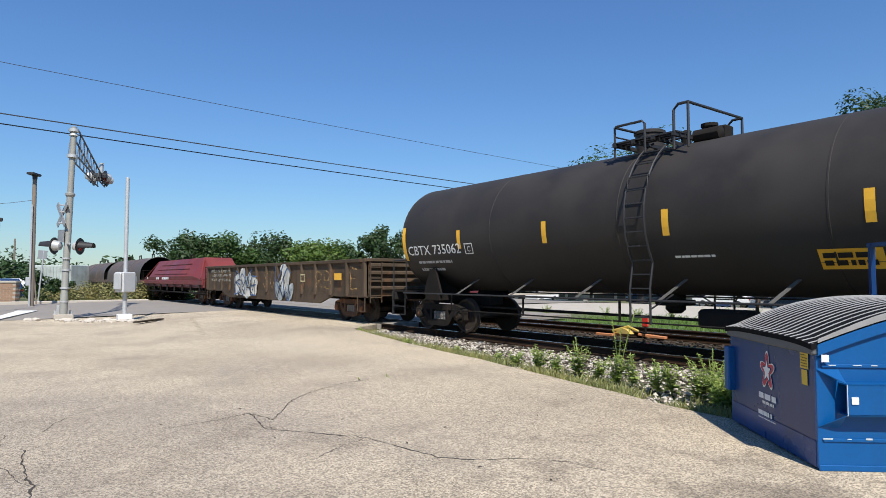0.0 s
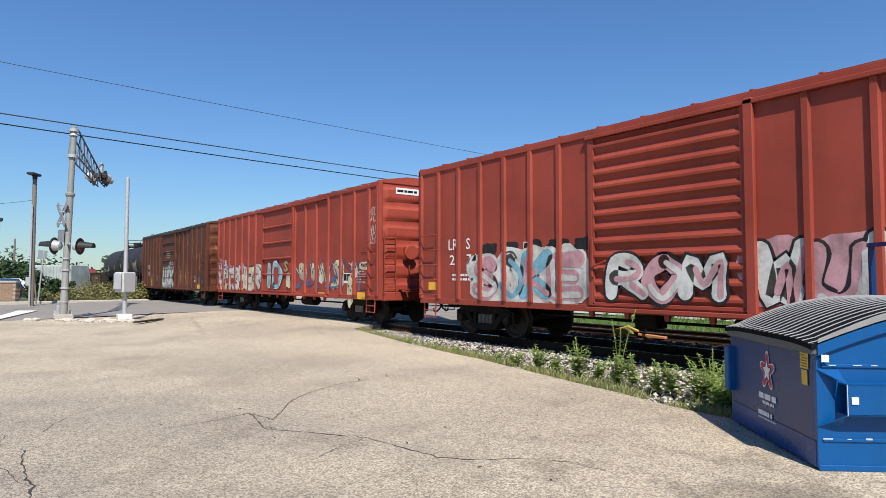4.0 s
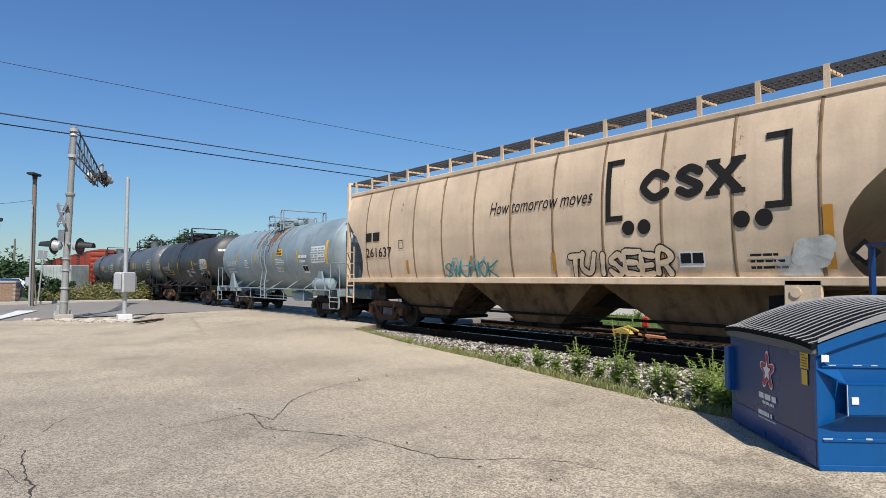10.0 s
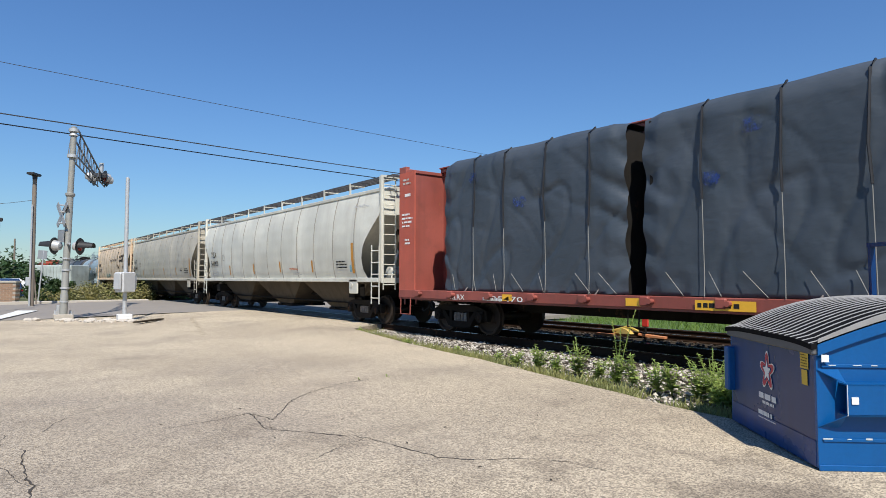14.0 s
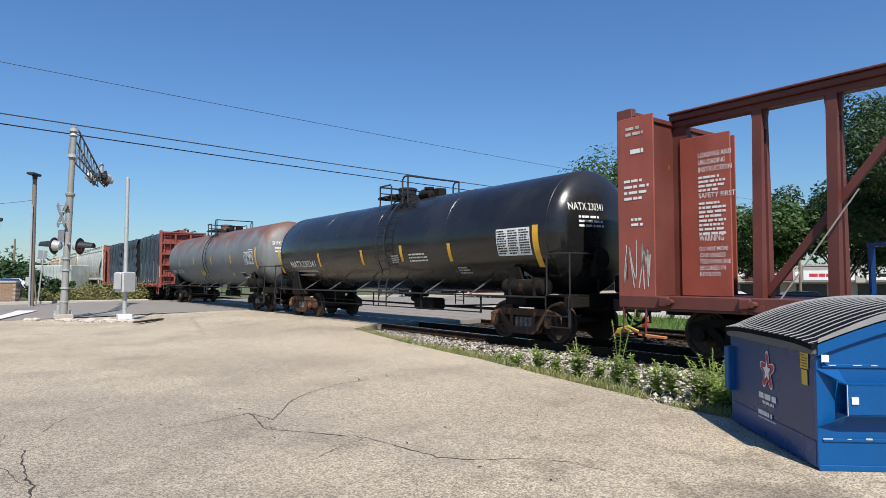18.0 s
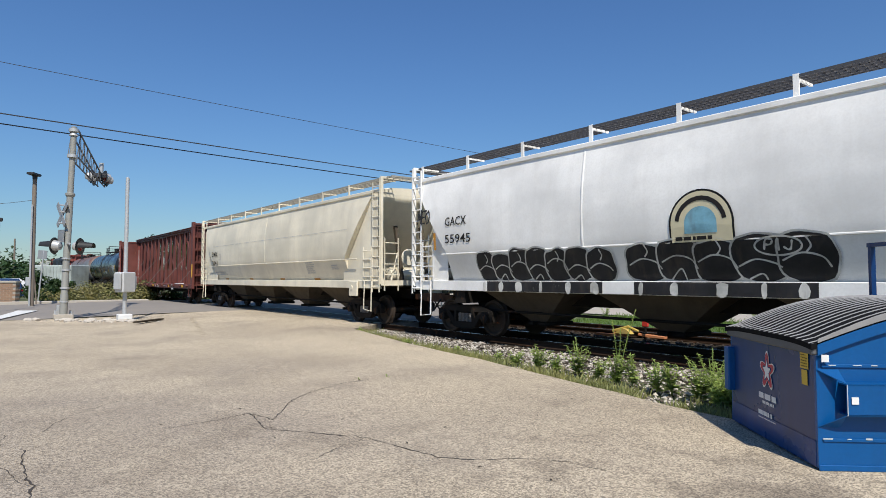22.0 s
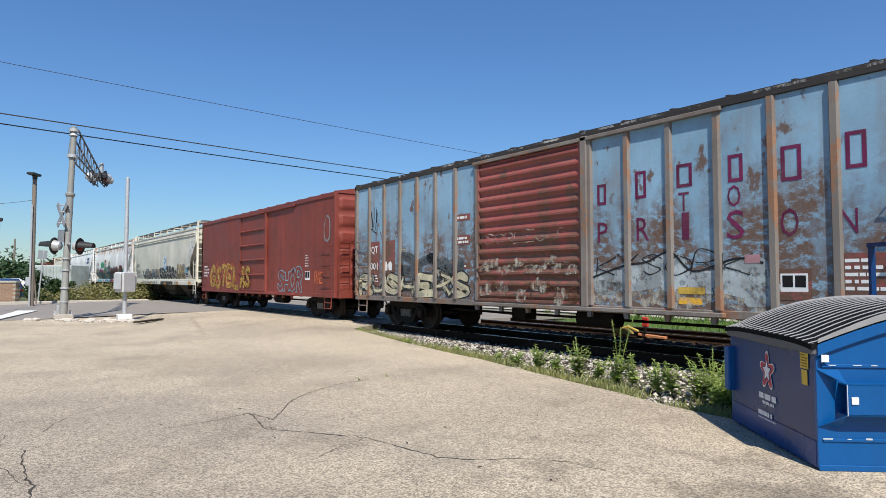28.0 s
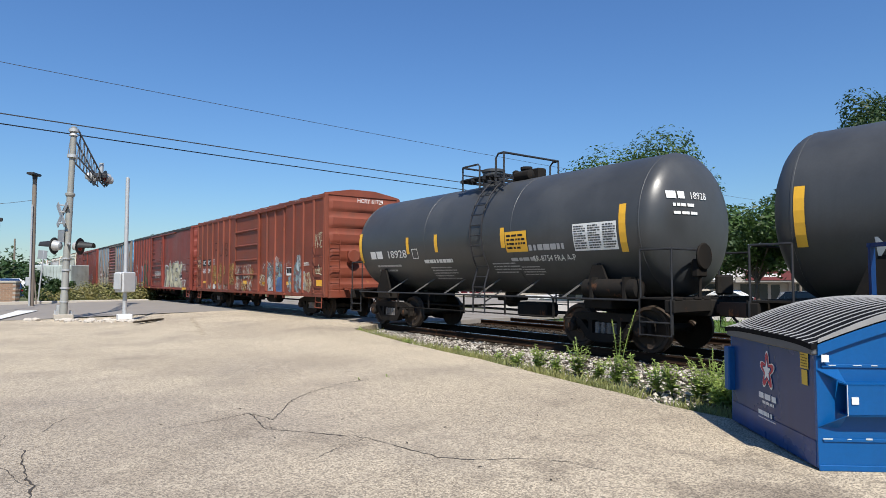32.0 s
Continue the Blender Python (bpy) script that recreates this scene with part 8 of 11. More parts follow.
# smooth maroon box car
rb_d.blob(7.2, 3.25, .24, .5, S_GREY, 21)
rb_d.blob(7.2, 3.25, .18, .42, P["box_maroon"], 21, lift=.003)
bubble(rb_d, "GSTEL", 131, -6.3, -1.9, 1.0, 2.15, [S_TAN_THIN, S_ORANGE_THIN], S_YELLOW, .2, .03, .2, .16)
scrawl(rb_d, "KLAEN", 136, -6.1, -2.1, 1.3, 2.2, .05, S_ORANGE)
bubble(rb_d.door, "AS", 132, -1.6, -.3, 1.05, 2.0, [S_ORANGE_THIN, S_TAN_THIN], S_YELLOW, .2, .03, .2)
bubble(rb_d, "SHOR", 133, 2.8, 5.2, 1.0, 1.8, [P["box_maroon"]], S_SKY, .24, .04, .15, .12)
consolidated(rb_d, 5.4, 5.82, 1.42, 1.76)
scrawl(rb_d, "RAE", 134, 6.2, 6.9, 1.3, 1.7, .05, S_ORANGE)
rb_d.bars(5.4, 5.7, 1.9, 2.4, 5, S_WHITE, 5, fill=.4)
rb_d.bars(-7.4, -6.6, 1.55, 2.2, 4, LETTER_WHITE, 8, fill=.5)

# pale blue box car
pe_d.rect(-7.15, -6.42, 1.2, 2.62, P["box_door_red"], "red_panel")
pe_d.rect(-6.28, -5.54, 1.2, 2.62, P["box_door_red"], "red_panel")
pe_d.text("MQT", -7.12, 2.22, .26, LETTER_WHITE, .6, .008, lift=.004)
pe_d.text("1001", -7.08, 1.75, .22, LETTER_WHITE, .55, .006, lift=.004)
pe_d.bars(-7.05, -6.5, 1.35, 1.6, 3, LETTER_WHITE, 5, lift=.004, fill=.4)
pe_d.bars(-6.1, -5.7, 1.35, 1.6, 3, LETTER_WHITE, 6, lift=.004, fill=.4)
for x in (-6.05, -5.8):
    pe_d.blob(x, 1.85, .1, .14, LETTER_WHITE, 7, lift=.004)
pe_d.text("C", -5.12, 2.12, .16, LETTER_WHITE)
pe_d.ring_frame(-5.18, -4.94, 2.07, 2.33, .02, S_TAN)
for z0, z1 in ((2.96, 3.13), (2.33, 2.59), (1.72, 1.86)):
    pe_d.rect(-2.7, -2.04, z0, z1, P["box_door_red"], "notice_panel")
    pe_d.bars(-2.66, -2.1, z0 + .03, z1 - .03, 1 if z1 - z0 < .2 else 2, LETTER_WHITE, 5, lift=.004, fill=.6)
pe_d.strokes(wild_letters(random.Random(3), -7.1, -6.6, 3.0, 3.7, 3), .03, S_BLACK)
# first sprayed word as plain upright bars, the other two as letters
for x0, x1, z0, z1 in ((1.98, 2.2, 2.94, 3.36), (2.88, 3.12, 2.98, 3.5), (3.75, 4.05, 3.09, 3.51), (4.7, 4.95, 3.07, 3.53), (5.55, 5.85, 2.98, 3.53), (6.45, 6.72, 3.05, 3.59)):
    pe_d.ring_frame(x0, x1, z0, z1, .06, S_PURPLE)
for ch, x, z, h in (("T", 3.78, 2.67, .33), ("O", 4.68, 2.66, .36), ("P", 1.98, 2.19, .4), ("R", 2.9, 2.18, .44), ("I", 3.84, 2.16, .48), ("S", 4.66, 2.12, .48), ("O", 5.52, 2.12, .44), ("N", 6.36, 2.12, .36)):
    pe_d.text(ch, x, z, h, S_PURPLE, h * .62 if ch != "I" else .14)
pe_d.rect(5.44, 5.95, 1.14, 1.62, P["box_door_red"], "red_panel")
consolidated(pe_d, 5.5, 5.9, 1.27, 1.55)
pe_d.rect(6.34, 6.97, 1.22, 1.84, P["box_door_red"], "red_panel")
pe_d.bars(6.4, 6.9, 1.28, 1.78, 5, LETTER_WHITE, 8, lift=.004, fill=.5)
pe_d.rect(7.15, 7.66, 1.14, 1.36, AMBER, "reflector_bar")
pe_d.rect(3.75, 4.2, 1.02, 1.14, YELLOW, "reflector_bar")
for i in range(4):
    pe_d.blob(2.3 + i * .85, 1.2, .46, .26, S_THIN, 160 + i, lift=.0004 * i, rough=.5)
bubble(pe_d, "RUSHERS", 141, -7.7, -1.95, .98, 1.62, [S_CREAM, S_THIN], S_BLACK, .34, .035, .1, .14)
bubble(pe_d, "RON", 142, -5.3, -2.2, 1.3, 2.15, [S_GREY_THIN], S_SLATE, .2, .03, .1, .14)
for i, (x, z, w, h) in enumerate(((2.2, 1.42, .42, .24), (2.95, 1.52, .42, .3), (3.6, 1.6, .34, .34), (4.3, 1.42, .4, .22), (4.95, 1.5, .36, .34), (5.2, 1.3, .3, .26))):
    pe_d.blob(x, z, w, h, S_SKYPALE, 145 + i, lift=.0005 * i, rough=.3)
pe_d.strokes([smooth_line([(1.85, 1.5), (2.6, 1.72), (3.1, 1.78), (3.6, 1.95), (4.05, 1.6), (4.8, 1.8), (5.25, 1.72)])], .04, S_BLACK, lift=.006)
scrawl(pe_d, "KYSORK", 144, 1.9, 5.1, 1.55, 1.9, .022, S_BLACK)
pe_d.rect(4.95, 5.2, 1.72, 1.86, S_PINK, "pink_patch", lift=.008)
pe_d.rect(3.75, 4.25, 1.2, 1.32, S_YELLOW, "yellow_stripe", lift=.004)
scrawl(pe_d.door, "SORLEGUT", 12, -1.4, 1.3, 2.3, 2.55, .022, S_THIN)
for i in range(10):
    pe_d.door.blob(-1.4 + i * .3, 1.75 + .12 * math.sin(2.0 * i), .2, .1, S_THIN, 170 + i, rough=.6)
    pe_d.door.blob(-1.4 + i * .3, 1.2 + .12 * math.sin(1.3 * i), .2, .16, RUST_DARK if i % 2 else S_THIN, 180 + i, rough=.6)
pe_d.strokes(wild_letters(random.Random(13), 7.0, 7.6, 2.9, 3.7, 3), .035, RUST_RUN)
pe_d.head.rect(-.4, .5, 4.2, 4.36, P["box_door_red"], "number_board")
pe_d.head.bars(-.2, .4, 4.23, 4.33, 1, LETTER_WHITE, 6, lift=.003)

# maroon box car with white letters
m8_d.text("MQT", -6.94, 2.24, .24, LETTER_WHITE, .6, .008)
m8_d.text("1081", -6.94, 1.95, .2, LETTER_WHITE, .62, .006)
# blue letter, green letter and a pale figure before them
m8_d.poly([(-5.97, .84), (-5.74, .98), (-5.73, 1.57), (-5.97, 1.78), (-5.5, 1.86), (-5.17, 1.77), (-5.08, 1.4), (-5.04, 1.2), (-5.0, 1.1), (-5.02, .82), (-5.4, .76)], S_BLUE, lift=.001, edge=S_SKYPALE)
m8_d.poly([(-5.5, 2.34), (-5.39, 2.45), (-4.5, 2.4), (-4.34, 2.28), (-4.34, 1.56), (-4.42, .86), (-4.7, .78), (-5.15, .76), (-5.06, 1.27), (-5.09, 2.27)], S_BLUE, lift=.004, edge=S_GREY_THIN, w=.03)
m8_d.poly([(-5.5, 2.32), (-5.38, 2.44), (-4.5, 2.38), (-4.46, 2.08), (-5.06, 2.02), (-5.1, 2.24)], S_SKYPALE, lift=.008)
m8_d.blob(-4.72, 1.0, .26, .2, S_SKYPALE, 214, lift=.008, rough=.5)
m8_d.poly([(-4.3, 2.5), (-3.34, 2.5), (-3.04, 2.33), (-3.09, 2.04), (-3.4, 1.86), (-2.93, 1.1), (-2.36, .96), (-2.06, .87), (-3.02, .93), (-3.45, 1.15), (-3.68, 1.62), (-3.86, .86), (-4.4, 1.4), (-4.14, 1.47), (-4.2, 2.2)], S_DKGREEN, lift=.011, edge=S_BLACK, w=.045)
m8_d.poly([(-3.85, 2.3), (-3.5, 2.32), (-3.36, 2.22), (-3.42, 2.08), (-3.82, 2.0)], P["box_maroon"], "bare_patch", lift=.0145, edge=S_BLACK, w=.03)
join_strokes(m8_d, [smooth_line([(-4.6, 2.3), (-5.0, 2.42), (-4.95, 2.6), (-4.7, 2.64), (-4.35, 2.55)]), smooth_line([(-4.0, 1.2), (-3.9, 1.8), (-3.4, 1.95)]), smooth_line([(-3.6, 1.7), (-3.2, 1.2), (-2.7, 1.02)])], .04, S_BLACK, "spray_line", .017)
join_strokes(m8_d, [smooth_line([(-3.55, 1.55), (-3.3, 1.3)]), smooth_line([(-3.5, 1.3), (-3.3, 1.6)]), smooth_line([(-3.7, 2.3), (-3.6, 2.0)])], .035, S_GREEN, "spray_tag", .02)
for pts in (((-7.85, .8), (-7.78, 1.78), (-7.45, 1.82), (-7.44, 1.3), (-7.3, 1.34), (-7.3, .86)), ((-7.3, 1.1), (-7.22, 1.8), (-7.08, 1.8), (-7.12, .9), (-7.25, .86))):
    m8_d.poly(list(pts), S_SKYPALE, lift=.002, edge=S_SLATE, w=.04)
for i in range(7):
    m8_d.blob(-7.0 + .17 * i, 1.08 + .13 * (i % 3), .12, .12, (S_TAN, S_CREAM, S_TAN_THIN)[i % 3], 220 + i, lift=.002 + .0003 * i, n=12)
m8_d.strokes([smooth_line([(-4.35 + .2 * k + .12 * math.cos(1.7 * j + k), 2.72 - .012 * max(0, k - 4) ** 2 + .09 * math.sin(1.7 * j + k)) for j in range(5)]) for k in range(12)], .025, S_TAN)
m8_d.rect(-2.6, -1.98, 1.22, 1.74, P["box_maroon"], "patch_plate", lift=.012)
scrawl(m8_d.door, "GHOWEWH", 23, -.6, 1.15, 1.55, 2.0, .055, S_WHITE, .2)
for i, x in enumerate((-.75, .35)):
    m8_d.door.ring_frame(x, x + .32, 1.08, 1.3, .06, S_THIN)
m8_d.poly([(1.97, 2.3), (2.5, 2.32), (3.1, 2.16), (3.1, 1.9), (2.55, 1.95), (2.3, .95), (1.75, .95), (2.2, 1.68), (1.98, 1.75)], S_WARMGREY, lift=.001, edge=S_WHITE, w=.07)
m8_d.poly([(2.38, 2.05), (3.0, 2.0), (3.05, .95), (2.3, .95), (2.45, 1.7)], S_CREAM, lift=.005, edge=S_WHITE, w=.05)
door_y = m8_d.door.surface(0, 2.0, 0)[1]
for z in (1.42, 2.02, 2.62):
    part("door_rail", Shape().box(-1.5, 1.3, door_y - .035, door_y, z, z + .05, .012), P["box_maroon"], m8)
bubble(m8_d, "AOEK", 155, 2.7, 6.05, .95, 2.4, [S_CREAM], S_SLATE, .4, .05, .05, .1, glow=S_WHITE)
scrawl(m8_d, "ZAS", 24, 6.25, 6.9, 1.98, 2.28, .04, S_WHITE)
scrawl(m8_d, "SUZ", 25, 6.2, 6.9, 1.0, 1.4, .045, S_WHITE)
consolidated(m8_d, 5.63, 6.1, 1.45, 1.76)
m8_d.rect(6.29, 7.25, .82, .95, YELLOW, "reflector_bar", lift=.05)
for x0, x1 in ((-7.29, -6.4), (-4.7, -4.15), (-2.48, -2.0), (.1, .6), (3.2, 3.7)):
    m8_d.rect(x0, x1, .80, .91, YELLOW, "reflector_bar", "yellow reflector strip", .052)
m8_d.head.text("MQT 1081", -.2, 4.28, .15, LETTER_WHITE, .9)

# oxide box car
for x0, x1 in ((-6.92, -6.3), (-6.0, -5.45)):
    hc_d.rect(x0, x1, 2.15, 2.5, PLATE_BLACK, "number_panel", lift=-.002)
hc_d.text("HC", -6.87, 2.2, .24, LETTER_WHITE, .48, .008)
hc_d.text("RY", -5.95, 2.2, .24, LETTER_WHITE, .42, .008)
hc_d.text("617", -6.87, 1.76, .25, LETTER_WHITE, .62, .008)
hc_d.text("29", -5.98, 1.76, .25, LETTER_WHITE, .42, .008)
hc_d.strokes([[(-4.8, 2.6), (-4.8, 3.3), (-4.4, 3.3)], [(-4.8, 2.95), (-4.5, 2.95)], [(-3.6, 3.3), (-3.6, 2.7), (-3.85, 2.62), (-4.0, 2.75)], [(-3.1, 2.6), (-3.1, 3.25), (-2.8, 3.2), (-2.85, 2.95), (-3.1, 2.93), (-2.75, 2.85), (-2.78, 2.62), (-3.1, 2.6)]], .07, sprayed("spray_faint", (0.10, 0.03, 0.025), .55))
scrawl(hc_d, "VISE", 31, 7.05, 7.72, 2.62, 3.15, .03, S_CREAM)
hc_d.strokes(wild_letters(random.Random(32), 7.1, 7.8, 1.65, 1.95, 5), .03, S_CREAM)
hc_d.strokes([smooth_line([(-7.45 + .36 * math.cos(a), 2.4 + .34 * math.sin(a)) for a in np.linspace(0, 6.3, 16)])], .018, S_CREAM)
scrawl(hc_d, "CENTV", 33, -7.75, -7.15, 2.3, 2.48, .022, S_CREAM)
scrawl(hc_d, "SKINT", 34, -7.75, -7.15, 2.12, 2.28, .022, S_CREAM)
bubble(hc_d, "VAI", 161, -5.5, -3.4, 1.25, 2.15, [S_TAN_THIN], S_TAN_THIN, .4, .04, 0, .06)
bubble(hc_d, "LE", 166, -3.35, -1.7, 1.2, 2.12, [S_TAN_THIN], S_TAN_THIN, .36, .03, 0, .06)
for i in range(6):
    hc_d.blob(-5.9 + i * .55, .98 + .05 * (i % 2), .36, .17, S_THIN, 167 + i, lift=.0004 * i, rough=.5)
hc_d.disc(-4.85, 1.05, .17, S_WHITE, "spray_dot", lift=.006)
hc_d.rect(-3.25, -2.5, 1.2, 1.66, P["box_oxide"], "patch_plate", lift=.03)
for i, (x, z, w, h, m) in enumerate(((-1.2, 1.75, .26, .36, "c"), (-.75, 1.7, .24, .34, "g"), (-.1, 1.75, .26, .3, "c"), (.35, 1.8, .3, .34, "c"), (.7, 1.7, .22, .26, "t"), (-1.1, 1.15, .3, .22, "c"), (-.3, 1.1, .4, .2, "t"), (.45, 1.15, .35, .22, "c"))):
    hc_d.door.blob(x, z, w, h, {"c": S_THIN, "g": S_GREY_THIN, "t": S_TAN_THIN}[m], 300 + i, lift=.0006 * i, rough=.3)
hc_d.door.strokes([smooth_line([(x - .26, 1.42), (x - .24, 1.9), (x, 2.08), (x + .22, 1.85), (x + .25, 1.45)]) for x in (-1.2, -.65, -.05, .45)], .025, S_THIN, "spray_line", .006)
scrawl(hc_d.door, "SRBOE", 162, -1.4, .9, 1.02, 1.38, .022, S_THIN, .1, .16)
for i, (x, z, w, h, m) in enumerate(((1.95, 1.4, .45, .26, "c"), (2.3, 1.95, .42, .26, "p"), (2.75, 1.75, .45, .34, "s"), (2.85, 1.25, .42, .3, "k"), (3.1, 2.05, .3, .22, "p"), (3.5, 1.6, .3, .55, "s"), (3.9, 1.75, .42, .46, "s"), (3.85, 1.2, .45, .3, "b"), (4.7, 2.05, .3, .2, "p"), (4.9, 1.25, .3, .3, "s"), (5.5, 1.55, .34, .6, "s"), (5.65, 2.1, .18, .3, "k"), (6.0, 1.4, .3, .4, "k"), (6.45, 1.35, .35, .36, "c"))):
    hc_d.blob(x, z, w, h, {"c": S_CREAM_THIN, "p": S_PINK_THIN, "s": S_SKY_THIN, "k": S_SKYPALE, "b": S_BLUE}[m], 320 + i, lift=.0006 * i, rough=.34)
hc_d.strokes([smooth_line([(3.4 + .5 * math.cos(a), 1.7 + .55 * math.sin(a)) for a in np.linspace(0, 5.5, 14)]), smooth_line([(2.5, 1.05), (2.45, 1.6), (2.9, 1.5), (3.0, 1.15), (2.7, 1.05)]), smooth_line([(3.75, 1.05), (3.9, 1.45), (4.2, 1.3), (4.25, 1.0)]), smooth_line([(5.3, 1.0), (5.35, 1.9), (5.6, 2.35), (5.75, 1.8), (5.7, 1.0)])], .025, S_SLATE, "spray_line", .011)
hc_d.strokes([[(3.5 + .05 * k, 2.0), (3.35 + .13 * k, 2.4 - .05 * abs(k - 1))] for k in range(4)] + [smooth_line([(1.6, 1.3), (2.0, 1.62), (2.4, 1.4)]), smooth_line([(2.0, 1.9), (2.4, 2.2), (2.9, 1.95)])], .03, S_WHITE, "spray_line", .012)
consolidated(hc_d, 4.48, 5.0, 1.6, 1.93)
hc_d.ring_frame(-5.05, -4.78, 2.22, 2.48, .025, LETTER_WHITE)
bar_marks(hc_d, ((-6.8, 1.35), (-4.9, 1.33), (-2.9, 1.33), (1.9, 1.34), (4.5, 1.35)), YELLOW, .48, .12)
hc_d.door.rect(-.4, .1, 1.23, 1.38, YELLOW, "reflector_bar")
hc_d.rect(7.2, 7.7, 1.2, 1.42, YELLOW, "reflector_bar")
hc_d.bars(5.9, 6.6, 1.95, 2.1, 2, S_WHITE, 6)
hc_d.head.text("HCRY 61729", -.3, 4.28, .16, LETTER_WHITE, 1.1)
hc_d.head.bars(.0, 1.0, 2.6, 2.68, 1, LETTER_WHITE, 6)

for car in (mq, l1, pe, m8, hc):
    edge = Decals(car, lambda x, z, lift: (x, -1.598 - lift, z))
    top = 4.5 if car is not hc else 4.53
    for k in range(6):
        a = -7.6 + 2.55 * k
        edge.rect(a, a + 2.4, top - .05, top - .004, S_PEEL, "peeled_edge")

# charcoal tank car with yellow plate
ga_d.bars(-4.73, -3.8, 2.08, 2.33, 1, LETTER_WHITE, 3, fill=.92)
ga_d.text("18928", -3.7, 2.09, .23, LETTER_WHITE, 1.0, .006)
bar_marks(ga_d, ((-2.66, 2.67), (-1.27, 2.68), (1.42, 2.69)))
bar_marks(ga_d, ((-5.4, 2.92), (4.86, 2.94)), w=.16, h=.94)
ga_d.rect(1.58, 2.3, 2.1, 2.58, YELLOW, "warning_plate", "yellow warning plate")
ga_d.bars(1.63, 2.25, 2.15, 2.53, 4, LETTER_BLACK, 5, lift=.002, fill=.5)
data_table(ga_d, 3.68, 4.8, 2.06, 2.62, 9, P["tank_char"])
ga_d.bars(1.66, 2.5, 1.86, 2.0, 1, MARK_GREY, 6)
ga_d.text("SR-8754 FRA A-P", 2.4, 1.87, .13, LETTER_WHITE, 1.25)
ga_d.bars(2.33, 3.66, 2.1, 2.26, 1, MARK_GREY, 7, fill=.8)
ga_d.bars(-1.89, -.2, 1.9, 2.02, 1, LETTER_WHITE, 8, fill=.8)
ga_d.bars(-1.7, -.6, 1.45, 1.82, 5, MARK_GREY, 9, fill=.4)
ga_d.bars(.94, 1.86, 1.6, 1.88, 4, MARK_GREY, 10, fill=.4)
ga_d.bars(1.9, 2.6, 1.55, 1.78, 4, MARK_GREY, 11, fill=.4)
ga_d.bars(-4.5, -2.9, 1.82, 1.92, 1, MARK_GREY, 12)
ga_d.bars(-4.5, -3.2, 1.68, 1.78, 1, MARK_GREY, 13)
ga_d.ring_frame(-2.4, -2.12, 2.05, 2.33, .02, LETTER_WHITE)
hazard_plate(ga_d, 3.95, 1.5, .22, P["tank_char"], MARK_GREY)
ga_d.head.bars(-1.1, -.6, 3.0, 3.16, 1, LETTER_WHITE, 3, fill=.9)
ga_d.head.text("18928", -.55, 3.01, .14, LETTER_WHITE, .45)
ga_d.head.bars(-1.0, -.3, 2.83, 2.94, 1, LETTER_WHITE, 4)
ga_d.head.bars(-1.0, -.3, 2.68, 2.78, 1, LETTER_WHITE, 5)
# ---- materials of the place ----
def lot_mat():
    mat, nt, bs = nodes_of("worn_lot_paving")
    stones = nt.nodes.new("ShaderNodeTexVoronoi")
    stones.inputs["Scale"].default_value = 75
    nt.links.new(coords(nt, (1, 1, 0.2)), stones.inputs["Vector"])
    base = mixed(nt, ramp(nt, noise_tex(nt, 0.22, 5), 0.35, 0.65), (0.385, 0.322, 0.233), (0.485, 0.410, 0.298))
    tone = mixed(nt, ramp(nt, stones.outputs["Color"], 0.1, 0.9), (0.47, 0.46, 0.45), (1.55, 1.54, 1.50))
    c = mixed(nt, 0.92, base, tone, "MULTIPLY")
    c = mixed(nt, ramp(nt, noise_tex(nt, 90, 2), 0.62, 0.75, 0, 0.5), c, (0.15, 0.12, 0.09))
    c = mixed(nt, ramp(nt, noise_tex(nt, 0.5, 6, 0.6), 0.50, 0.70, 0, 0.45), c, (0.21, 0.175, 0.135))
    # greyer, darker colour towards the camera and its left side
    sep = nt.nodes.new("ShaderNodeSeparateXYZ")
    nt.links.new(coords(nt), sep.inputs[0])
    ahead = math_node(nt, "SUBTRACT", math_node(nt, "MULTIPLY", sep.outputs[1], 0.45), math_node(nt, "MULTIPLY", sep.outputs[0], 0.9))
    ahead = math_node(nt, "ADD", ahead, ramp(nt, noise_tex(nt, 0.35, 5, 0.6), 0.25, 0.75, -3.0, 3.0))
    across = math_node(nt, "ADD", math_node(nt, "MULTIPLY", sep.outputs[1], 0.8), math_node(nt, "MULTIPLY", sep.outputs[0], 0.6))
    across = math_node(nt, "ADD", across, ramp(nt, noise_tex(nt, 0.6, 5, 0.6), 0.25, 0.75, -1.2, 1.2))
    near_left = math_node(nt, "MULTIPLY", ramp(nt, ahead, 5.0, 15.0, 0.85, 0.1), ramp(nt, across, -5.0, 5.0, 1.0, 0.0))
    c = mixed(nt, near_left, c, mixed(nt, 0.8, (0.265, 0.225, 0.18), tone, "MULTIPLY"))
    # oil-dark, worn patches, strongest near the camera
    worn = math_node(nt, "MULTIPLY", ramp(nt, noise_tex(nt, 0.75, 7, 0.68), 0.45, 0.62), ramp(nt, ahead, 3.0, 9.0, 0.8, 0.15))
    c = mixed(nt, worn, c, mixed(nt, 0.8, (0.19, 0.155, 0.115), tone, "MULTIPLY"))
    nt.links.new(c, bs.inputs["Base Color"])
    bs.inputs["Roughness"].default_value = 0.9
    bump(nt, bs, stones.outputs["Distance"], 0.35, 0.012)
    return mat


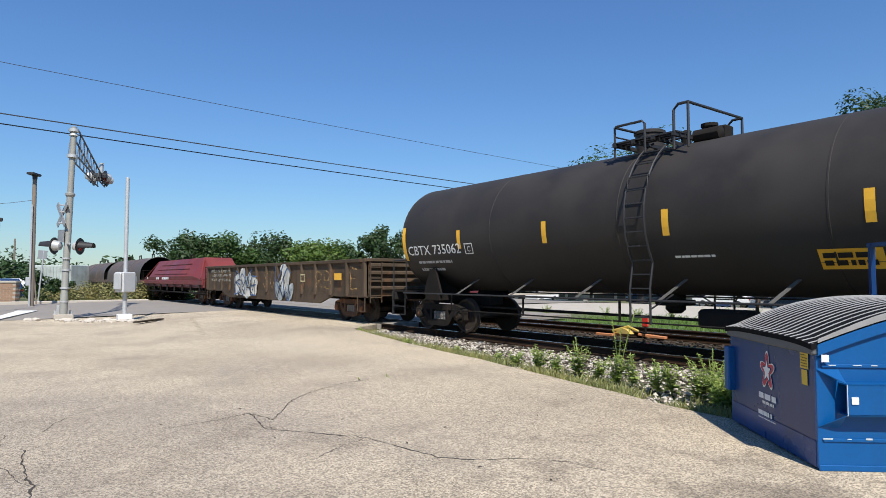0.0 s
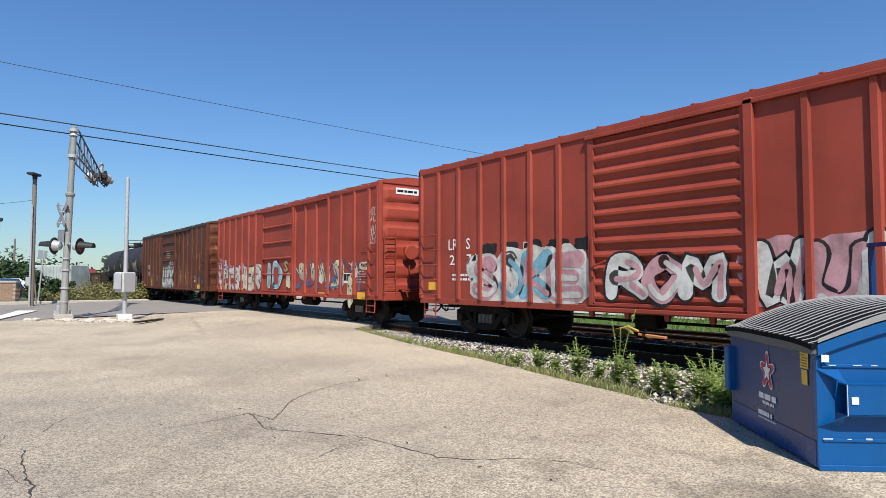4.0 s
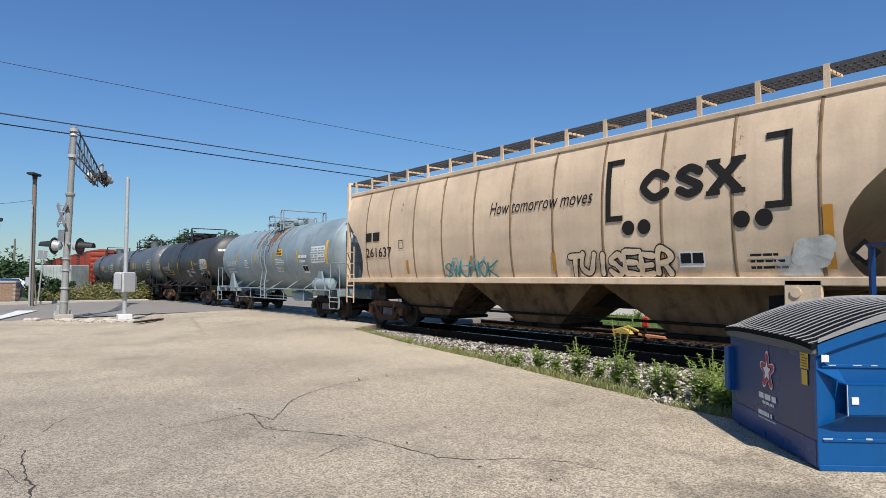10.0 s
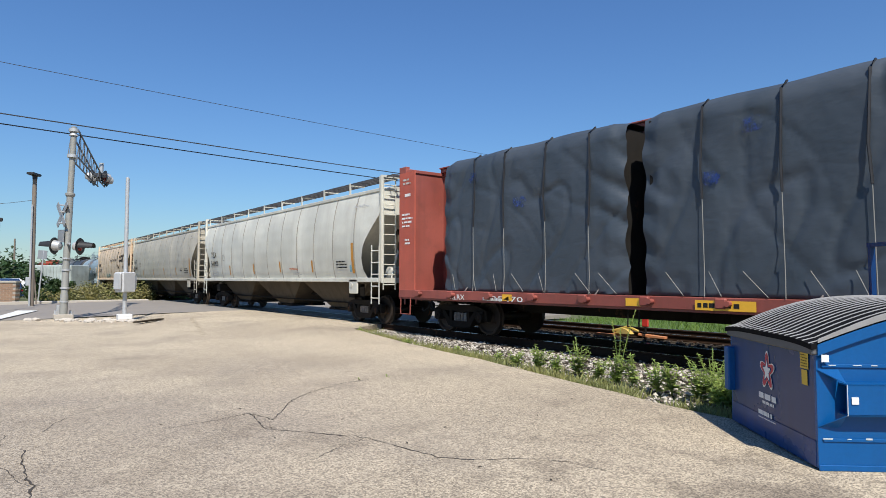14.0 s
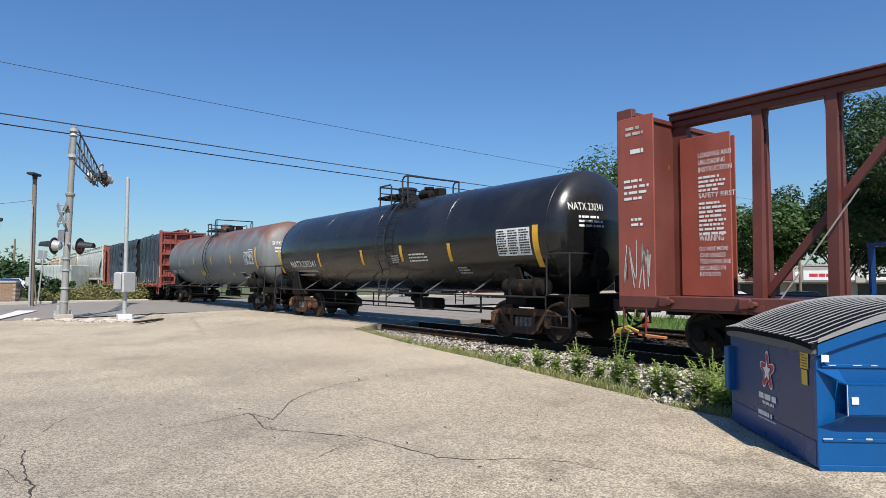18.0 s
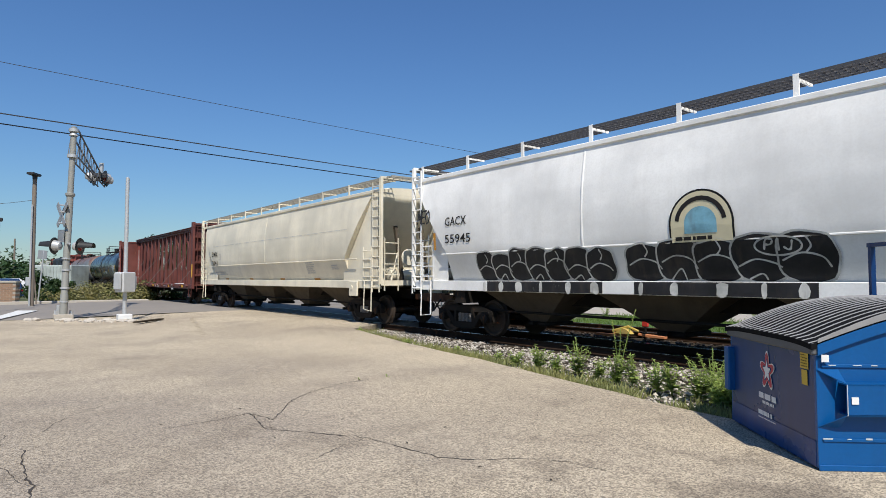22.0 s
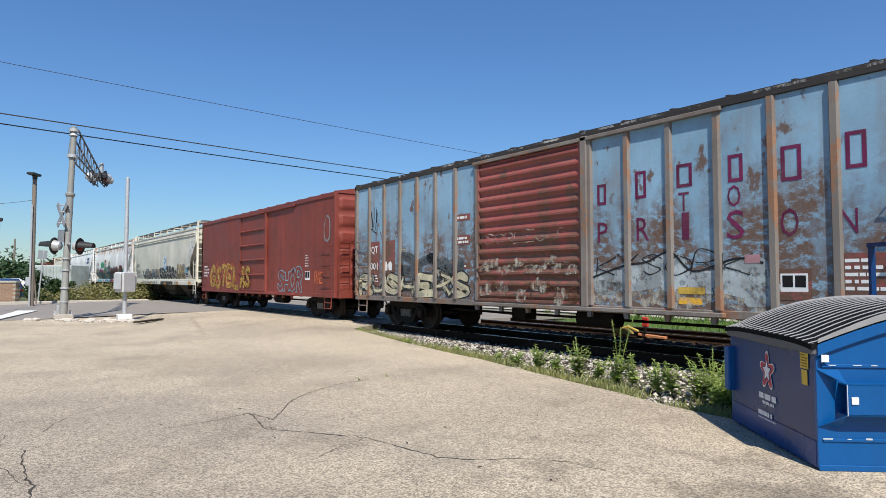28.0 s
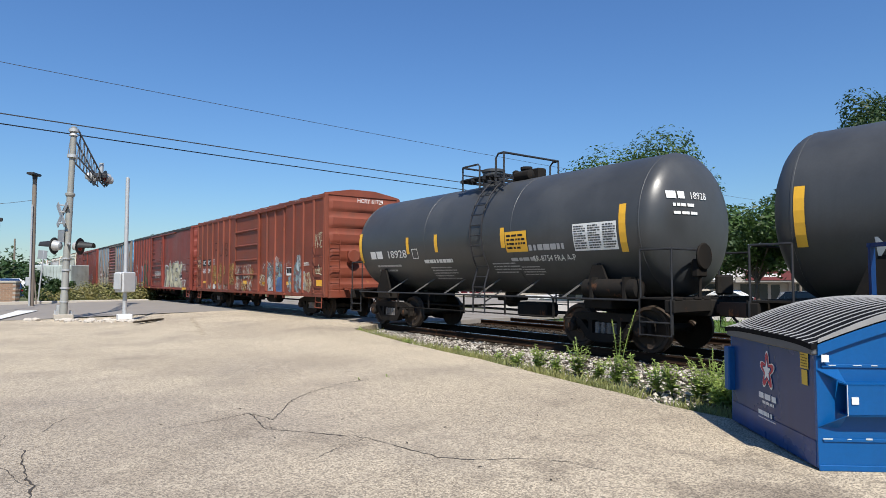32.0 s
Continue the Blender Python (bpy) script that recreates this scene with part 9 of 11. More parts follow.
LOT = lot_mat()
ROAD = plain("road_asphalt", (0.24, 0.215, 0.185), 0.9, 0, 0.18, 0.7, 0.1)
CONCRETE = plain("concrete", (0.42, 0.38, 0.32), 0.9, 0, 0.15, 1.2, 0.1)
SOIL = plain("soil_and_grass", (0.10, 0.115, 0.045), 0.95, 0, 0.35, 0.5, 0.2)
GRASS_M = plain("grass", (0.075, 0.13, 0.025), 0.9, 0, 0.35, 1.1, 0.3)
BALLAST = plain("ballast_bed", (0.062, 0.052, 0.04), 0.97, 0, 0.4, 9, 0.6, 0.0)
RAIL_M = paint("rail_rust", (0.036, 0.022, 0.015), dirt=(0.05, 0.032, 0.02), dirty=0.3, rough=0.95, rust=0.3, rust_col=(0.075, 0.036, 0.02), gloss=0.0)
RAIL_TOP = plain("rail_top", (0.45, 0.44, 0.43), 0.25, 0.9)
TIE_M = paint("tie_wood", (0.038, 0.03, 0.022), dirt=(0.07, 0.056, 0.04), dirty=0.4, rough=0.97, gloss=0.0)


def smooth(a, b, x):
    k = min(max((x - a) / (b - a), 0), 1)
    return k * k * (3 - 2 * k)


def lot_edge(x):
    """Where the paving ends before the ballast."""
    return float(np.interp(x, [-30, -17.5, -16.5, -13.5, -9.5, -7.4, -5.7, -4.3, 0, 30], [10.55, 10.55, 9.15, 8.65, 8.1, 7.65, 7.3, 7.0, 6.6, 6.2])) + 0.012 * math.sin(x * 3.1) + 0.01 * math.sin(x * 7.7)


def lot_z(x, y):
    return 0.125 * smooth(3, 10, y) * smooth(10, 19, -x)




def land(x, y):
    """The ground falls away a little behind the far street."""
    return -0.12 - 1.5 * smooth(31, 68, y)


s = Shape()
gx = [-3000, -600, -200, -90, -60, -45, -30, -15, 0, 15, 30, 60, 120, 300, 1000, 3000]
gy = [-3000, -500, -100, -30, 0, 20, 31, 36, 42, 48, 54, 60, 68, 90, 150, 400, 1000, 3000]
s.sheet([[(x, y, land(x, y)) for x in gx] for y in gy])
solid("ground", s, SOIL, "flat ground with dry grass to the horizon", "ground", kind="structure")
s = Shape()
rows = []
xs = list(np.arange(-29, 30.5, .5))
for j in range(61):
    row = []
    for x in xs:
        e = lot_edge(x)
        y = -30 + (e + 30) * (j / 60) ** 0.6
        row.append((x, y, lot_z(x, y)))
    rows.append(row)
s.sheet(rows)
s.sheet([[(x, lot_edge(x), lot_z(x, lot_edge(x))) for x in xs], [(x, lot_edge(x) + .03, -.12) for x in xs]])
solid("pavement", s, LOT, "worn pale car park paving with cracks", "paving", kind="structure", smooth=60)

# road over the track
s = Shape()
rows = []
for y in list(np.arange(-60, 10.6, 1.0)) + [10.6]:
    rows.append([(x, y, 0.004 + 0.11 * smooth(0, 9, y)) for x in (-46, -40, -34, -29)])
s.sheet(rows[::-1])
solid("road", s, ROAD, "grey asphalt road leading to the crossing", "road", kind="structure")

# ---- track ----
def track(cy, zt, x0, x1, parent_label, ties):
    s = Shape()
    o = [(cy - 2.3, -.1), (cy - 1.7, zt - .2), (cy + 1.7, zt - .2), (cy + 2.3, -.1)]
    rows = [[(x, y, z + .03 * noise.noise(Vector((x * 1.3, y * 2, 0)))) for y, z in o] for x in np.arange(x0, x1 + .1, 2.0)]
    s.sheet(rows[::-1])
    bed = solid("ballast_bed", s, BALLAST, parent_label, "ballast", kind="structure")
    for q in (-1, 1):
        y = cy + q * .755
        s = Shape()
        s.box(x0, x1, y - .036, y + .036, zt - .045, zt - .004, .008)
        s.box(x0, x1, y - .009, y + .009, zt - .14, zt - .045)
        s.box(x0, x1, y - .07, y + .07, zt - .17, zt - .14, .005)
        r = solid("rail", s, RAIL_M, "worn steel rail on timber ties", "rail", "rails", "structure")
        part("rail_head", Shape().box(x0, x1, y - .034, y + .034, zt - .004, zt, .002), RAIL_TOP, r)
    tie = Shape().box(-.115, .115, -1.3, 1.3, -.17, 0, .012).mesh("tie")
    tie.materials.append(TIE_M)
    rnd = random.Random(7)
    for i in range(ties):
        x = 6 - i * .52
        part("tie", tie, None, bed, at=pose(x, cy, zt - .172 + rnd.uniform(-.01, .01), 0, 0, rnd.uniform(-1.5, 1.5)))
    return bed


track(TRACK_Y, RAIL_Z, -900, 470, "brown stone ballast under the track", 130)
track(TRACK_Y + 4.3, RAIL_Z - .03, -900, 120, "stone ballast under the second track", 110)
# crossing surface
for y0, y1 in ((10.5, TRACK_Y - .82), (TRACK_Y - .68, TRACK_Y + .68), (TRACK_Y + .82, TRACK_Y + 4.3 - .82), (TRACK_Y + 4.3 - .68, TRACK_Y + 4.3 + .68), (TRACK_Y + 5.12, 20)):
    s = Shape().box(-46, -17.5, y0, y1, -.05, RAIL_Z - .012, .01)
    solid("crossing_panel", s, ROAD, "flat asphalt crossing panel between rails", "crossing panel", kind="structure")
s = Shape()
s.sheet([[(x, y, land(x, y) + .1 + .1 * smooth(30, 20, y)) for x in (-46, -29)] for y in (20, 31, 36, 42, 48, 54, 60, 68, 90, 160)])
solid("road_north", s, ROAD, "asphalt road beyond the crossing", "road", kind="structure")
s = Shape()
s.sheet([[(x, y, land(x, y) + .06) for x in (-28.9, 160)] for y in (23.5, 26, 31, 34, 36, 39)])
solid("street", s, CONCRETE, "pale concrete street along the tracks", "road", kind="structure")
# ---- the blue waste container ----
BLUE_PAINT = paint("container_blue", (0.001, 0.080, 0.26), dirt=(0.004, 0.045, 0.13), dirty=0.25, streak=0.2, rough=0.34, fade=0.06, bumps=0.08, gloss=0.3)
# container blue darkened for the front's shaded side, also on the lid frame
SHADED_BLUE = paint("container_shaded_blue", (0.003, 0.036, 0.14), dirt=(0.008, 0.03, 0.085), dirty=0.35, streak=0.35, rough=0.24, gloss=0.3, bumps=0.03)
LID = plain("black_lid_plastic", (0.009, 0.009, 0.010), 0.75, 0, 0.25, 6, 0, 0.06)
# chalked ridges, paler still to carry painted sun glints
LID_RIDGE = plain("chalk_glint_ridge", (0.34, 0.335, 0.33), 0.45, 0, 0.3, 3)
# lower front band: a bluer step of the same shade-darkened blue
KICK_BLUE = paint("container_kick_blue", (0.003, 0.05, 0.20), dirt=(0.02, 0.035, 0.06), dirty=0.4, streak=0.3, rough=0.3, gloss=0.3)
SCUFF_GLINT = plain("scraped_glint_metal", (0.62, 0.64, 0.66), 0.4, 0.3, 0.2)
LOGO_RED = plain("logo_red", (0.45, 0.03, 0.05), 0.5)
LABEL_YELLOW = plain("label_yellow", (0.62, 0.42, 0.04), 0.5)


def waste_container():
    a = Vector((3.136, 5.244))  # near corner of the front: right, ahead
    turn = radians(4.0)
    wide = RIGHT * math.sin(turn) + FWD * math.cos(turn)
    deep = RIGHT * math.cos(turn) - FWD * math.sin(turn)
    o = spot(a.y, a.x)
    m = Matrix(((deep.x, wide.x, 0, o.x), (deep.y, wide.y, 0, o.y), (0, 0, 1, 0), (0, 0, 0, 1)))
    c = thing("waste_container", "blue steel front-load waste container with black plastic lid", "dumpster", at=m)
    # local x: towards the back, y: along the front, z up
    W, L, hf, hb = 1.82, 1.72, 1.06, 1.37

    def top(x):
        return hf + (hb - hf) * math.sin(min(x / 1.25, 1) * math.pi / 2)
    curve = [(1.25 * k / 8, top(1.25 * k / 8)) for k in range(9)]
    side = [(0.0, .02), (L, .02), (L, hb)] + curve[::-1]
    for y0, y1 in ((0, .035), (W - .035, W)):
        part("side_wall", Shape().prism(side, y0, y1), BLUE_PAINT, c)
    part("front_wall", Shape().prism([(.0, .02), (.035, .02), (.035, hf), (0, hf)], .035, W - .035), SHADED_BLUE, c)
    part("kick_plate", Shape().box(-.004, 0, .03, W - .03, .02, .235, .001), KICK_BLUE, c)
    part("kick_weld", Shape().box(-.008, -.004, .03, W - .03, .233, .239, .001), SHADED_BLUE, c)
    part("back_wall", Shape().box(L - .035, L, .035, W - .035, .06, hb), BLUE_PAINT, c)
    part("floor_pan", Shape().box(.05, L, .035, W - .035, .06, .1), BLUE_PAINT, c)
    for y in (.25, W - .25):
        part("skid", Shape().box(.15, L - .1, y - .06, y + .06, 0, .06), STEEL_DARK, c)
    part("base_rim", Shape().box(.0, L, -.012, 0, .0, .05, .005), BLUE_PAINT, c)
    part("base_plinth", Shape().box(.04, L - .04, 0.04, W - .04, .0, .06), STEEL_DARK, c)
    # rolled rim along the sloping top
    line = curve + [(L, hb)]
    for y in (-.035, W):
        part("top_rim", Shape().prism([(x, z - .012) for x, z in line] + [(x, z - .105) for x, z in line[::-1]], y, y + .035), BLUE_PAINT, c, smooth=40)
    part("front_rim", Shape().box(-.04, .02, -.02, W + .02, hf - .10, hf - .0, .012), plain("dull_rim", (0.10, 0.105, 0.11), 0.6, 0, .2, 4), c)
    # fork pocket on each side: a long sleeve behind a flared funnel
    px, pd = .175, .12
    for q, y in ((-1, 0), (1, W)):
        d = q * pd
        s = Shape().box(px, L - .1, y + d, y + d * .9, .478, .734, .003)
        s.box(px, L - .1, y, y + d, .722, .734)
        s.box(px, L - .1, y, y + d, .478, .49)
        part("fork_pocket", s, BLUE_PAINT, c)
        a_, b_, c_ = (.004, y + q * .004), (px, y + q * .004), (px, y + d)
        for z0, z1, nm in ((.834, .734, "upper_flare"), (.36, .478, "lower_flare")):
            v = [(a_[0], a_[1], z0), (b_[0], b_[1], z0), (c_[0], c_[1], z1)]
            v += [(x_, y_, z_ + .008) for x_, y_, z_ in v]
            part(nm, Shape().add(v, [(0, 1, 2), (5, 4, 3), (0, 2, 5, 3), (2, 1, 4, 5), (1, 0, 3, 4)]), BLUE_PAINT, c, smooth=0)
        part("stiffener", Shape().box(.04, L, y, y + q * .012, .24, .27, .004), BLUE_PAINT, c)
        part("upper_stiffener", Shape().box(.04, L, y, y + q * .014, .855, .885, .004), BLUE_PAINT, c)
    part("corner_bracket", Shape().box(-.07, .04, W - .10, W + .02, .36, .84, .01), BLUE_PAINT, c)
    # scraped weld line and reflectors
    # bright dashes for scrapes and painted highlights on the weld lines, and reflectors
    rnd = random.Random(3)
    for i in range(9):
        x = .05 + i * .17 + rnd.uniform(-.03, .03)
        part("scrape_glint", Shape().box(x, x + rnd.uniform(.03, .12), -.016, -.012, .262, .270 + rnd.uniform(0, .006)), SCUFF_GLINT, c)
        x += .06
        part("scrape_glint", Shape().box(x, x + rnd.uniform(.02, .08), -.018, -.014, .872, .880), SCUFF_GLINT, c)
    part("reflector", Shape().box(.025, .085, -.042, -.036, .905, .965), PLATE_WHITE, c)
    part("reflector", Shape().box(.21, .265, -.128, -.121, .575, .632), PLATE_WHITE, c)
    part("weld_bead", Shape().bar((px + .004, -pd - .003, .48), (px + .004, -pd - .003, .732), .006, .006), SCUFF_GLINT, c)
    # lid in two leaves, each with thin worn ridges from front to back, sun glints in their pale colour
    def lid_z(x, y):
        u = (x + .05) / L
        return top(max(x, 0)) + .022 + .03 * math.sin(min(u * 2.2, 1) * math.pi / 2) - .03 * (2 * y / W - 1) ** 4
    xs_ = [-.05 + L * i / 16 for i in range(17)]
    for y0, y1 in ((-.03, W / 2 - .008), (W / 2 + .008, W + .03)):
        ys_ = [y0 + (y1 - y0) * k / 10 for k in range(11)]
        up = [[(x, y, lid_z(x, y)) for y in ys_] for x in xs_]
        s = Shape().sheet([r[::-1] for r in up])
        s.sheet([[(p[0], p[1], p[2] - .045) for p in up[0]][::-1], up[0][::-1]])
        for ek in (0, -1):
            ed = [[(r[ek][0], r[ek][1], r[ek][2] - .045), r[ek]] for r in up]
            s.sheet(ed if ek else [e_[::-1] for e_ in ed])
        lid = part("lid", s, LID, c, "black ridged plastic lid", smooth=35)
        for k in range(9):
            y = y0 + .045 + (y1 - y0 - .09) * k / 8
            part("lid_ridge", Shape().rod([(x, y, lid_z(x, y) + .003) for x in xs_], .0052, 6), LID_RIDGE, lid, smooth=60)
    part("lid_flange", Shape().prism([(x, z + .005) for x, z in line] + [(x, z + .035 + .025 * min(x / .5, 1)) for x, z in line[::-1]], -.045, -.036), plain("grey_flange", (0.26, 0.255, 0.25), 0.5, 0, 0.25, 4), c, smooth=40)
    # lid frame at the back
    s = Shape()
    for y in (W - .15, .9):
        s.bar((L - .25, y, hb), (L - .25, y, hb + .6), .05, .05)
    s.bar((L - .25, .85, hb + .6), (L - .25, W - .1, hb + .6), .045, .045)
    part("lid_frame", s, SHADED_BLUE, c)
    # marks on the front
    d = Decals(c, lambda u, w, lift: (-.002 - lift, W - u, w))
    cx, cz = .92, .69
    n_ = 50
    lobes = [((.122 + .044 * math.cos(5 * (a_ - math.pi / 2))) * math.cos(a_), 1.22 * (.122 + .044 * math.cos(5 * (a_ - math.pi / 2))) * math.sin(a_)) for a_ in (2 * math.pi * k / n_ for k in range(n_))]
    star = []
    for k in range(10):
        r = .088 if k % 2 == 0 else .04
        an = math.pi / 2 + k * math.pi / 5
        star.append((r * math.cos(an), r * 1.22 * math.sin(an)))
    fan_n = [(0, 1 + k, 1 + (k + 1) % n_) for k in range(n_)]
    d.lay("emblem_edge", [(0, 0)] + lobes, fan_n, cx, cz, LETTER_WHITE)
    d.lay("emblem", [(0, 0)] + [(u * .9, w * .9) for u, w in lobes], fan_n, cx, cz, LOGO_RED, lift=.002)
    d.lay("emblem_ring", [(0, 0)] + [(u * .58, w * .58) for u, w in lobes], fan_n, cx, cz, SHADED_BLUE, lift=.003)
    d.lay("emblem_center", [(0, 0)] + star, [(0, 1 + k, 1 + (k + 1) % 10) for k in range(10)], cx, cz, LETTER_WHITE, lift=.005)
    d.bars(.72, 1.14, .40, .47, 1, LETTER_WHITE, 5, fill=.8)
    d.bars(.80, 1.06, .355, .39, 1, LETTER_WHITE, 6, fill=.8)
    d.bars(.70, 1.14, .235, .29, 1, LETTER_WHITE, 8, fill=.8)
    d.bars(.70, 1.14, .205, .22, 1, LETTER_WHITE, 9, fill=.8)
    d.rect(1.57, 1.71, .82, .96, LABEL_YELLOW, "warning_label", "yellow warning label")
    d.rect(1.59, 1.69, .68, .81, LABEL_YELLOW, "warning_label", "yellow warning label")
    d.bars(1.585, 1.695, .83, .95, 5, LETTER_BLACK, 4, lift=.002, fill=.3)
    return c


waste_container()

# ---- crossing signals ----
GALV = plain("galvanised_steel", (0.46, 0.47, 0.47), 0.45, 0.35, 0.12, 5)
MAST_GREY = plain("weathered_mast", (0.27, 0.27, 0.245), 0.6, 0.15, 0.2, 3)
BLACK_METAL = plain("black_metal", (0.02, 0.02, 0.02), 0.5)
LENS_RED = plain("red_lens", (0.20, 0.01, 0.01), 0.2)
SIGN_BACK = plain("sign_back", (0.28, 0.29, 0.30), 0.5, 0.3)


def signal_light(parent, at, mat_body=GALV, face=180, size=1.0):
    """A flashing lamp: housing, round black background disc, hood. It looks along its local +y."""
    k = size
    body = part("lamp_housing", Shape().ring([(-.22 * k, .05), (-.18 * k, .12 * k), (-.02, .17 * k), (0, .17 * k)], "y", 18), mat_body, parent, at=at)
    part("background_disc", Shape().ring([(0, .255 * k), (.012, .255 * k)], "y", 24), BLACK_METAL, body)
    part("lens", Shape().ring([(.012, .15 * k), (.03, .13 * k), (.045, .05)], "y", 18), LENS_RED, body)
    s = Shape()
    rows = []
    for y, w in ((.012, .9), (.42 * k, .62)):
        rows.append([(math.cos(t) * .18 * k * w, y, math.sin(t) * .18 * k * w) for t in np.linspace(radians(-15), radians(195), 14)])
    s.sheet(rows)
    s.sheet([[(p[0] * .94, p[1], p[2] * .94) for p in r] for r in rows][::-1])
    part("hood", s, BLACK_METAL, body, smooth=50)
    return body


def cantilever_signal(base, height, arm, arm_dir, label, lean=0.0):
    c = thing("crossing_signal", label, "crossing signal", "crossing signals", at=Matrix.Translation(base) @ Matrix.Rotation(radians(lean), 4, FWD))
    s = Shape()
    s.ring([(0, .14), (.9, .14), (.95, .125), (height * .63, .12), (height * .64, .17), (height * .65, .17), (height * .655, .11), (height, .105), (height + .03, .05)], "z", 18)
    part("mast", s, MAST_GREY, c)
    part("base_box", Shape().box(-.32, .32, -.32, .32, -.02, .16, .02), CONCRETE, c)
    for dx in (-.26, .26):
        for dy in (-.26, .26):
            part("anchor_bolt", Shape().ring([(.15, .03), (.3, .03)], "z", 8, (dx, dy, 0)), GALV, c)
    part("junction_box", Shape().box(-.5, -.24, -.2, .14, .0, .48, .02), GALV, c)
    for z in (.62, 1.15, 1.85, 2.3):
        part("mast_clamp", Shape().ring([(z, .165), (z + .06, .165)], "z", 14), GALV, c)
    d = Vector((*arm_dir, 0)).normalized()
    n = Vector((-d.y, d.x, 0))
    z1, z0 = height - .12, height - 1.15
    ends = []
    s = Shape()
    for q in (-1, 1):
        a = n * (.16 * q)
        s.rod([a + Vector((0, 0, z1)), a + d * arm + Vector((0, 0, z0 + .25))], .035, 6)
        s.rod([a + Vector((0, 0, z0)), a + d * arm + Vector((0, 0, z0 - .05))], .035, 6)
        k = 9
        for i in range(k):
            u = (i + .5) / k
            lo = a + d * (arm * i / k) + Vector((0, 0, z0 - .05 * i / k))
            hi = a + d * (arm * (i + .5) / k) + Vector((0, 0, z1 + (z0 + .25 - z1) * (i + .5) / k))
            lo2 = a + d * (arm * (i + 1) / k) + Vector((0, 0, z0 - .05 * (i + 1) / k))
            s.rod([lo, hi], .018, 5)
            s.rod([hi, lo2], .018, 5)
    part("arm_truss", s, plain("truss_grey", (0.14, 0.145, 0.15), 0.6, 0.4), c)
    s = Shape()
    s.box(-.3, .3, -.25, .25, 0, .03)
    part("arm_clamp", Shape().ring([(z0 - .06, .19), (z0 + .06, .19)], "z", 14), GALV, c)
    part("arm_clamp", Shape().ring([(z1 - .06, .17), (z1 + .06, .17)], "z", 14), GALV, c)
    return c, d, n, z0


near_sig, d_, n_, z_ = cantilever_signal(spot(24.2, -14.8, .06), 7.52, 9.2, (-.968, .25), "tall grey crossing signal mast with truss arm and lamps", 1.7)
for q in (-1, 1):
    # lamp pair low on the mast, turned along the road
    signal_light(near_sig, Matrix.Translation(RIGHT * (q * .5) + Vector((0, 0, 2.82))) @ pose(0, 0, 0, 0, 0, -37 if q > 0 else 143), size=1.28)
    e = d_ * (8.3 + q * .5) + Vector((0, 0, z_ + .28))
    signal_light(near_sig, Matrix.Translation(e + n_ * .3) @ pose(0, 0, 0, 0, 0, 10), size=1.4)
    signal_light(near_sig, Matrix.Translation(e - n_ * .3) @ pose(0, 0, 0, 0, 0, 190), size=1.4)
part("lamp_crossarm", Shape().rod([(-.66, 0, 2.9), (.66, 0, 2.9)], .04, 8), GALV, near_sig)
# crossbuck and track-count plate, seen nearly edge-on from behind
cb_m = pose(-.12, -.22, 4.05, 0, 0, 14)
for an in (45, -45):
    part("crossbuck_blade", Shape().box(-.62, .62, -.012, .012, -.115, .115, .004), SIGN_BACK, near_sig, at=cb_m @ pose(-.05, -.02 if an > 0 else .02, 0, 0, an, 0))
part("tracks_plate", Shape().box(-.3, .3, -.01, .01, -.25, .25, .004), SIGN_BACK, near_sig, at=cb_m @ pose(0, 0, -.85))
for z in (3.7, 4.15, 4.4):
    part("sign_bracket", Shape().rod([(0, 0, z), (.05, -.34, z)], .03, 6), GALV, near_sig)
part("bell", Shape().ring([(4.95, .05), (4.98, .16), (5.06, .12), (5.1, .03)], "z", 14, (.0, .0, 2.2)), GALV, near_sig)
# pole camera at the end of the arm
part("arm_sensor", Shape().ring([(z_ + .35, .11), (z_ + 1.15, .11)], "z", 12, tuple(d_ * 8.8)), GALV, near_sig)

far_sig, d2, n2, z2 = cantilever_signal(spot(52, -2.7, -.1), 7.0, 11.5, (.97, -.26), "galvanised crossing signal with truss arm beyond the tracks")
for q in (-1, 1):
    e = d2 * (9.6 + q * .6) + Vector((0, 0, z2 + .32))
    signal_light(far_sig, Matrix.Translation(e + n2 * .35) @ pose(0, 0, 0, 0, 0, 180), size=1.15)
    signal_light(far_sig, Matrix.Translation(d2 * (6.6 + q * .6) + n2 * .35 + Vector((0, 0, z2 + .3))) @ pose(0, 0, 0, 0, 0, 180), size=1.1)
    signal_light(far_sig, Matrix.Translation((q * .65, -.2, 2.9)) @ pose(0, 0, 0, 0, 0, 190))
part("crossbuck_blade", Shape().box(-.62, .62, -.012, .012, -.115, .115, .004), PLATE_WHITE, far_sig, at=pose(0, -.3, 4.1, 0, 45, 0))
part("crossbuck_blade", Shape().box(-.62, .62, -.012, .012, -.115, .115, .004), PLATE_WHITE, far_sig, at=pose(0, -.33, 4.1, 0, -45, 0))

# gate mechanism with raised arm post and cabinet
post = thing("gate_post", "bare galvanised pole with grey control box", "pole", at=Matrix.Translation(spot(23.4, -12.0, .05)))
part("pole", Shape().ring([(0, .075), (5.38, .068), (5.41, .03)], "z", 14), GALV, post)
part("control_box", Shape().box(-.32, .32, -.2, .2, 1.04, 1.80, .03), plain("box_grey", (0.52, 0.53, 0.53), 0.5, 0.2), post, at=pose(0, 0, 0, 0, 0, -52))
part("box_door", Shape().box(-.28, .28, -.215, -.205, 1.09, 1.75, .004), plain("box_door_grey", (0.57, 0.58, 0.58), 0.5, 0.2), post, at=pose(0, 0, 0, 0, 0, -52))
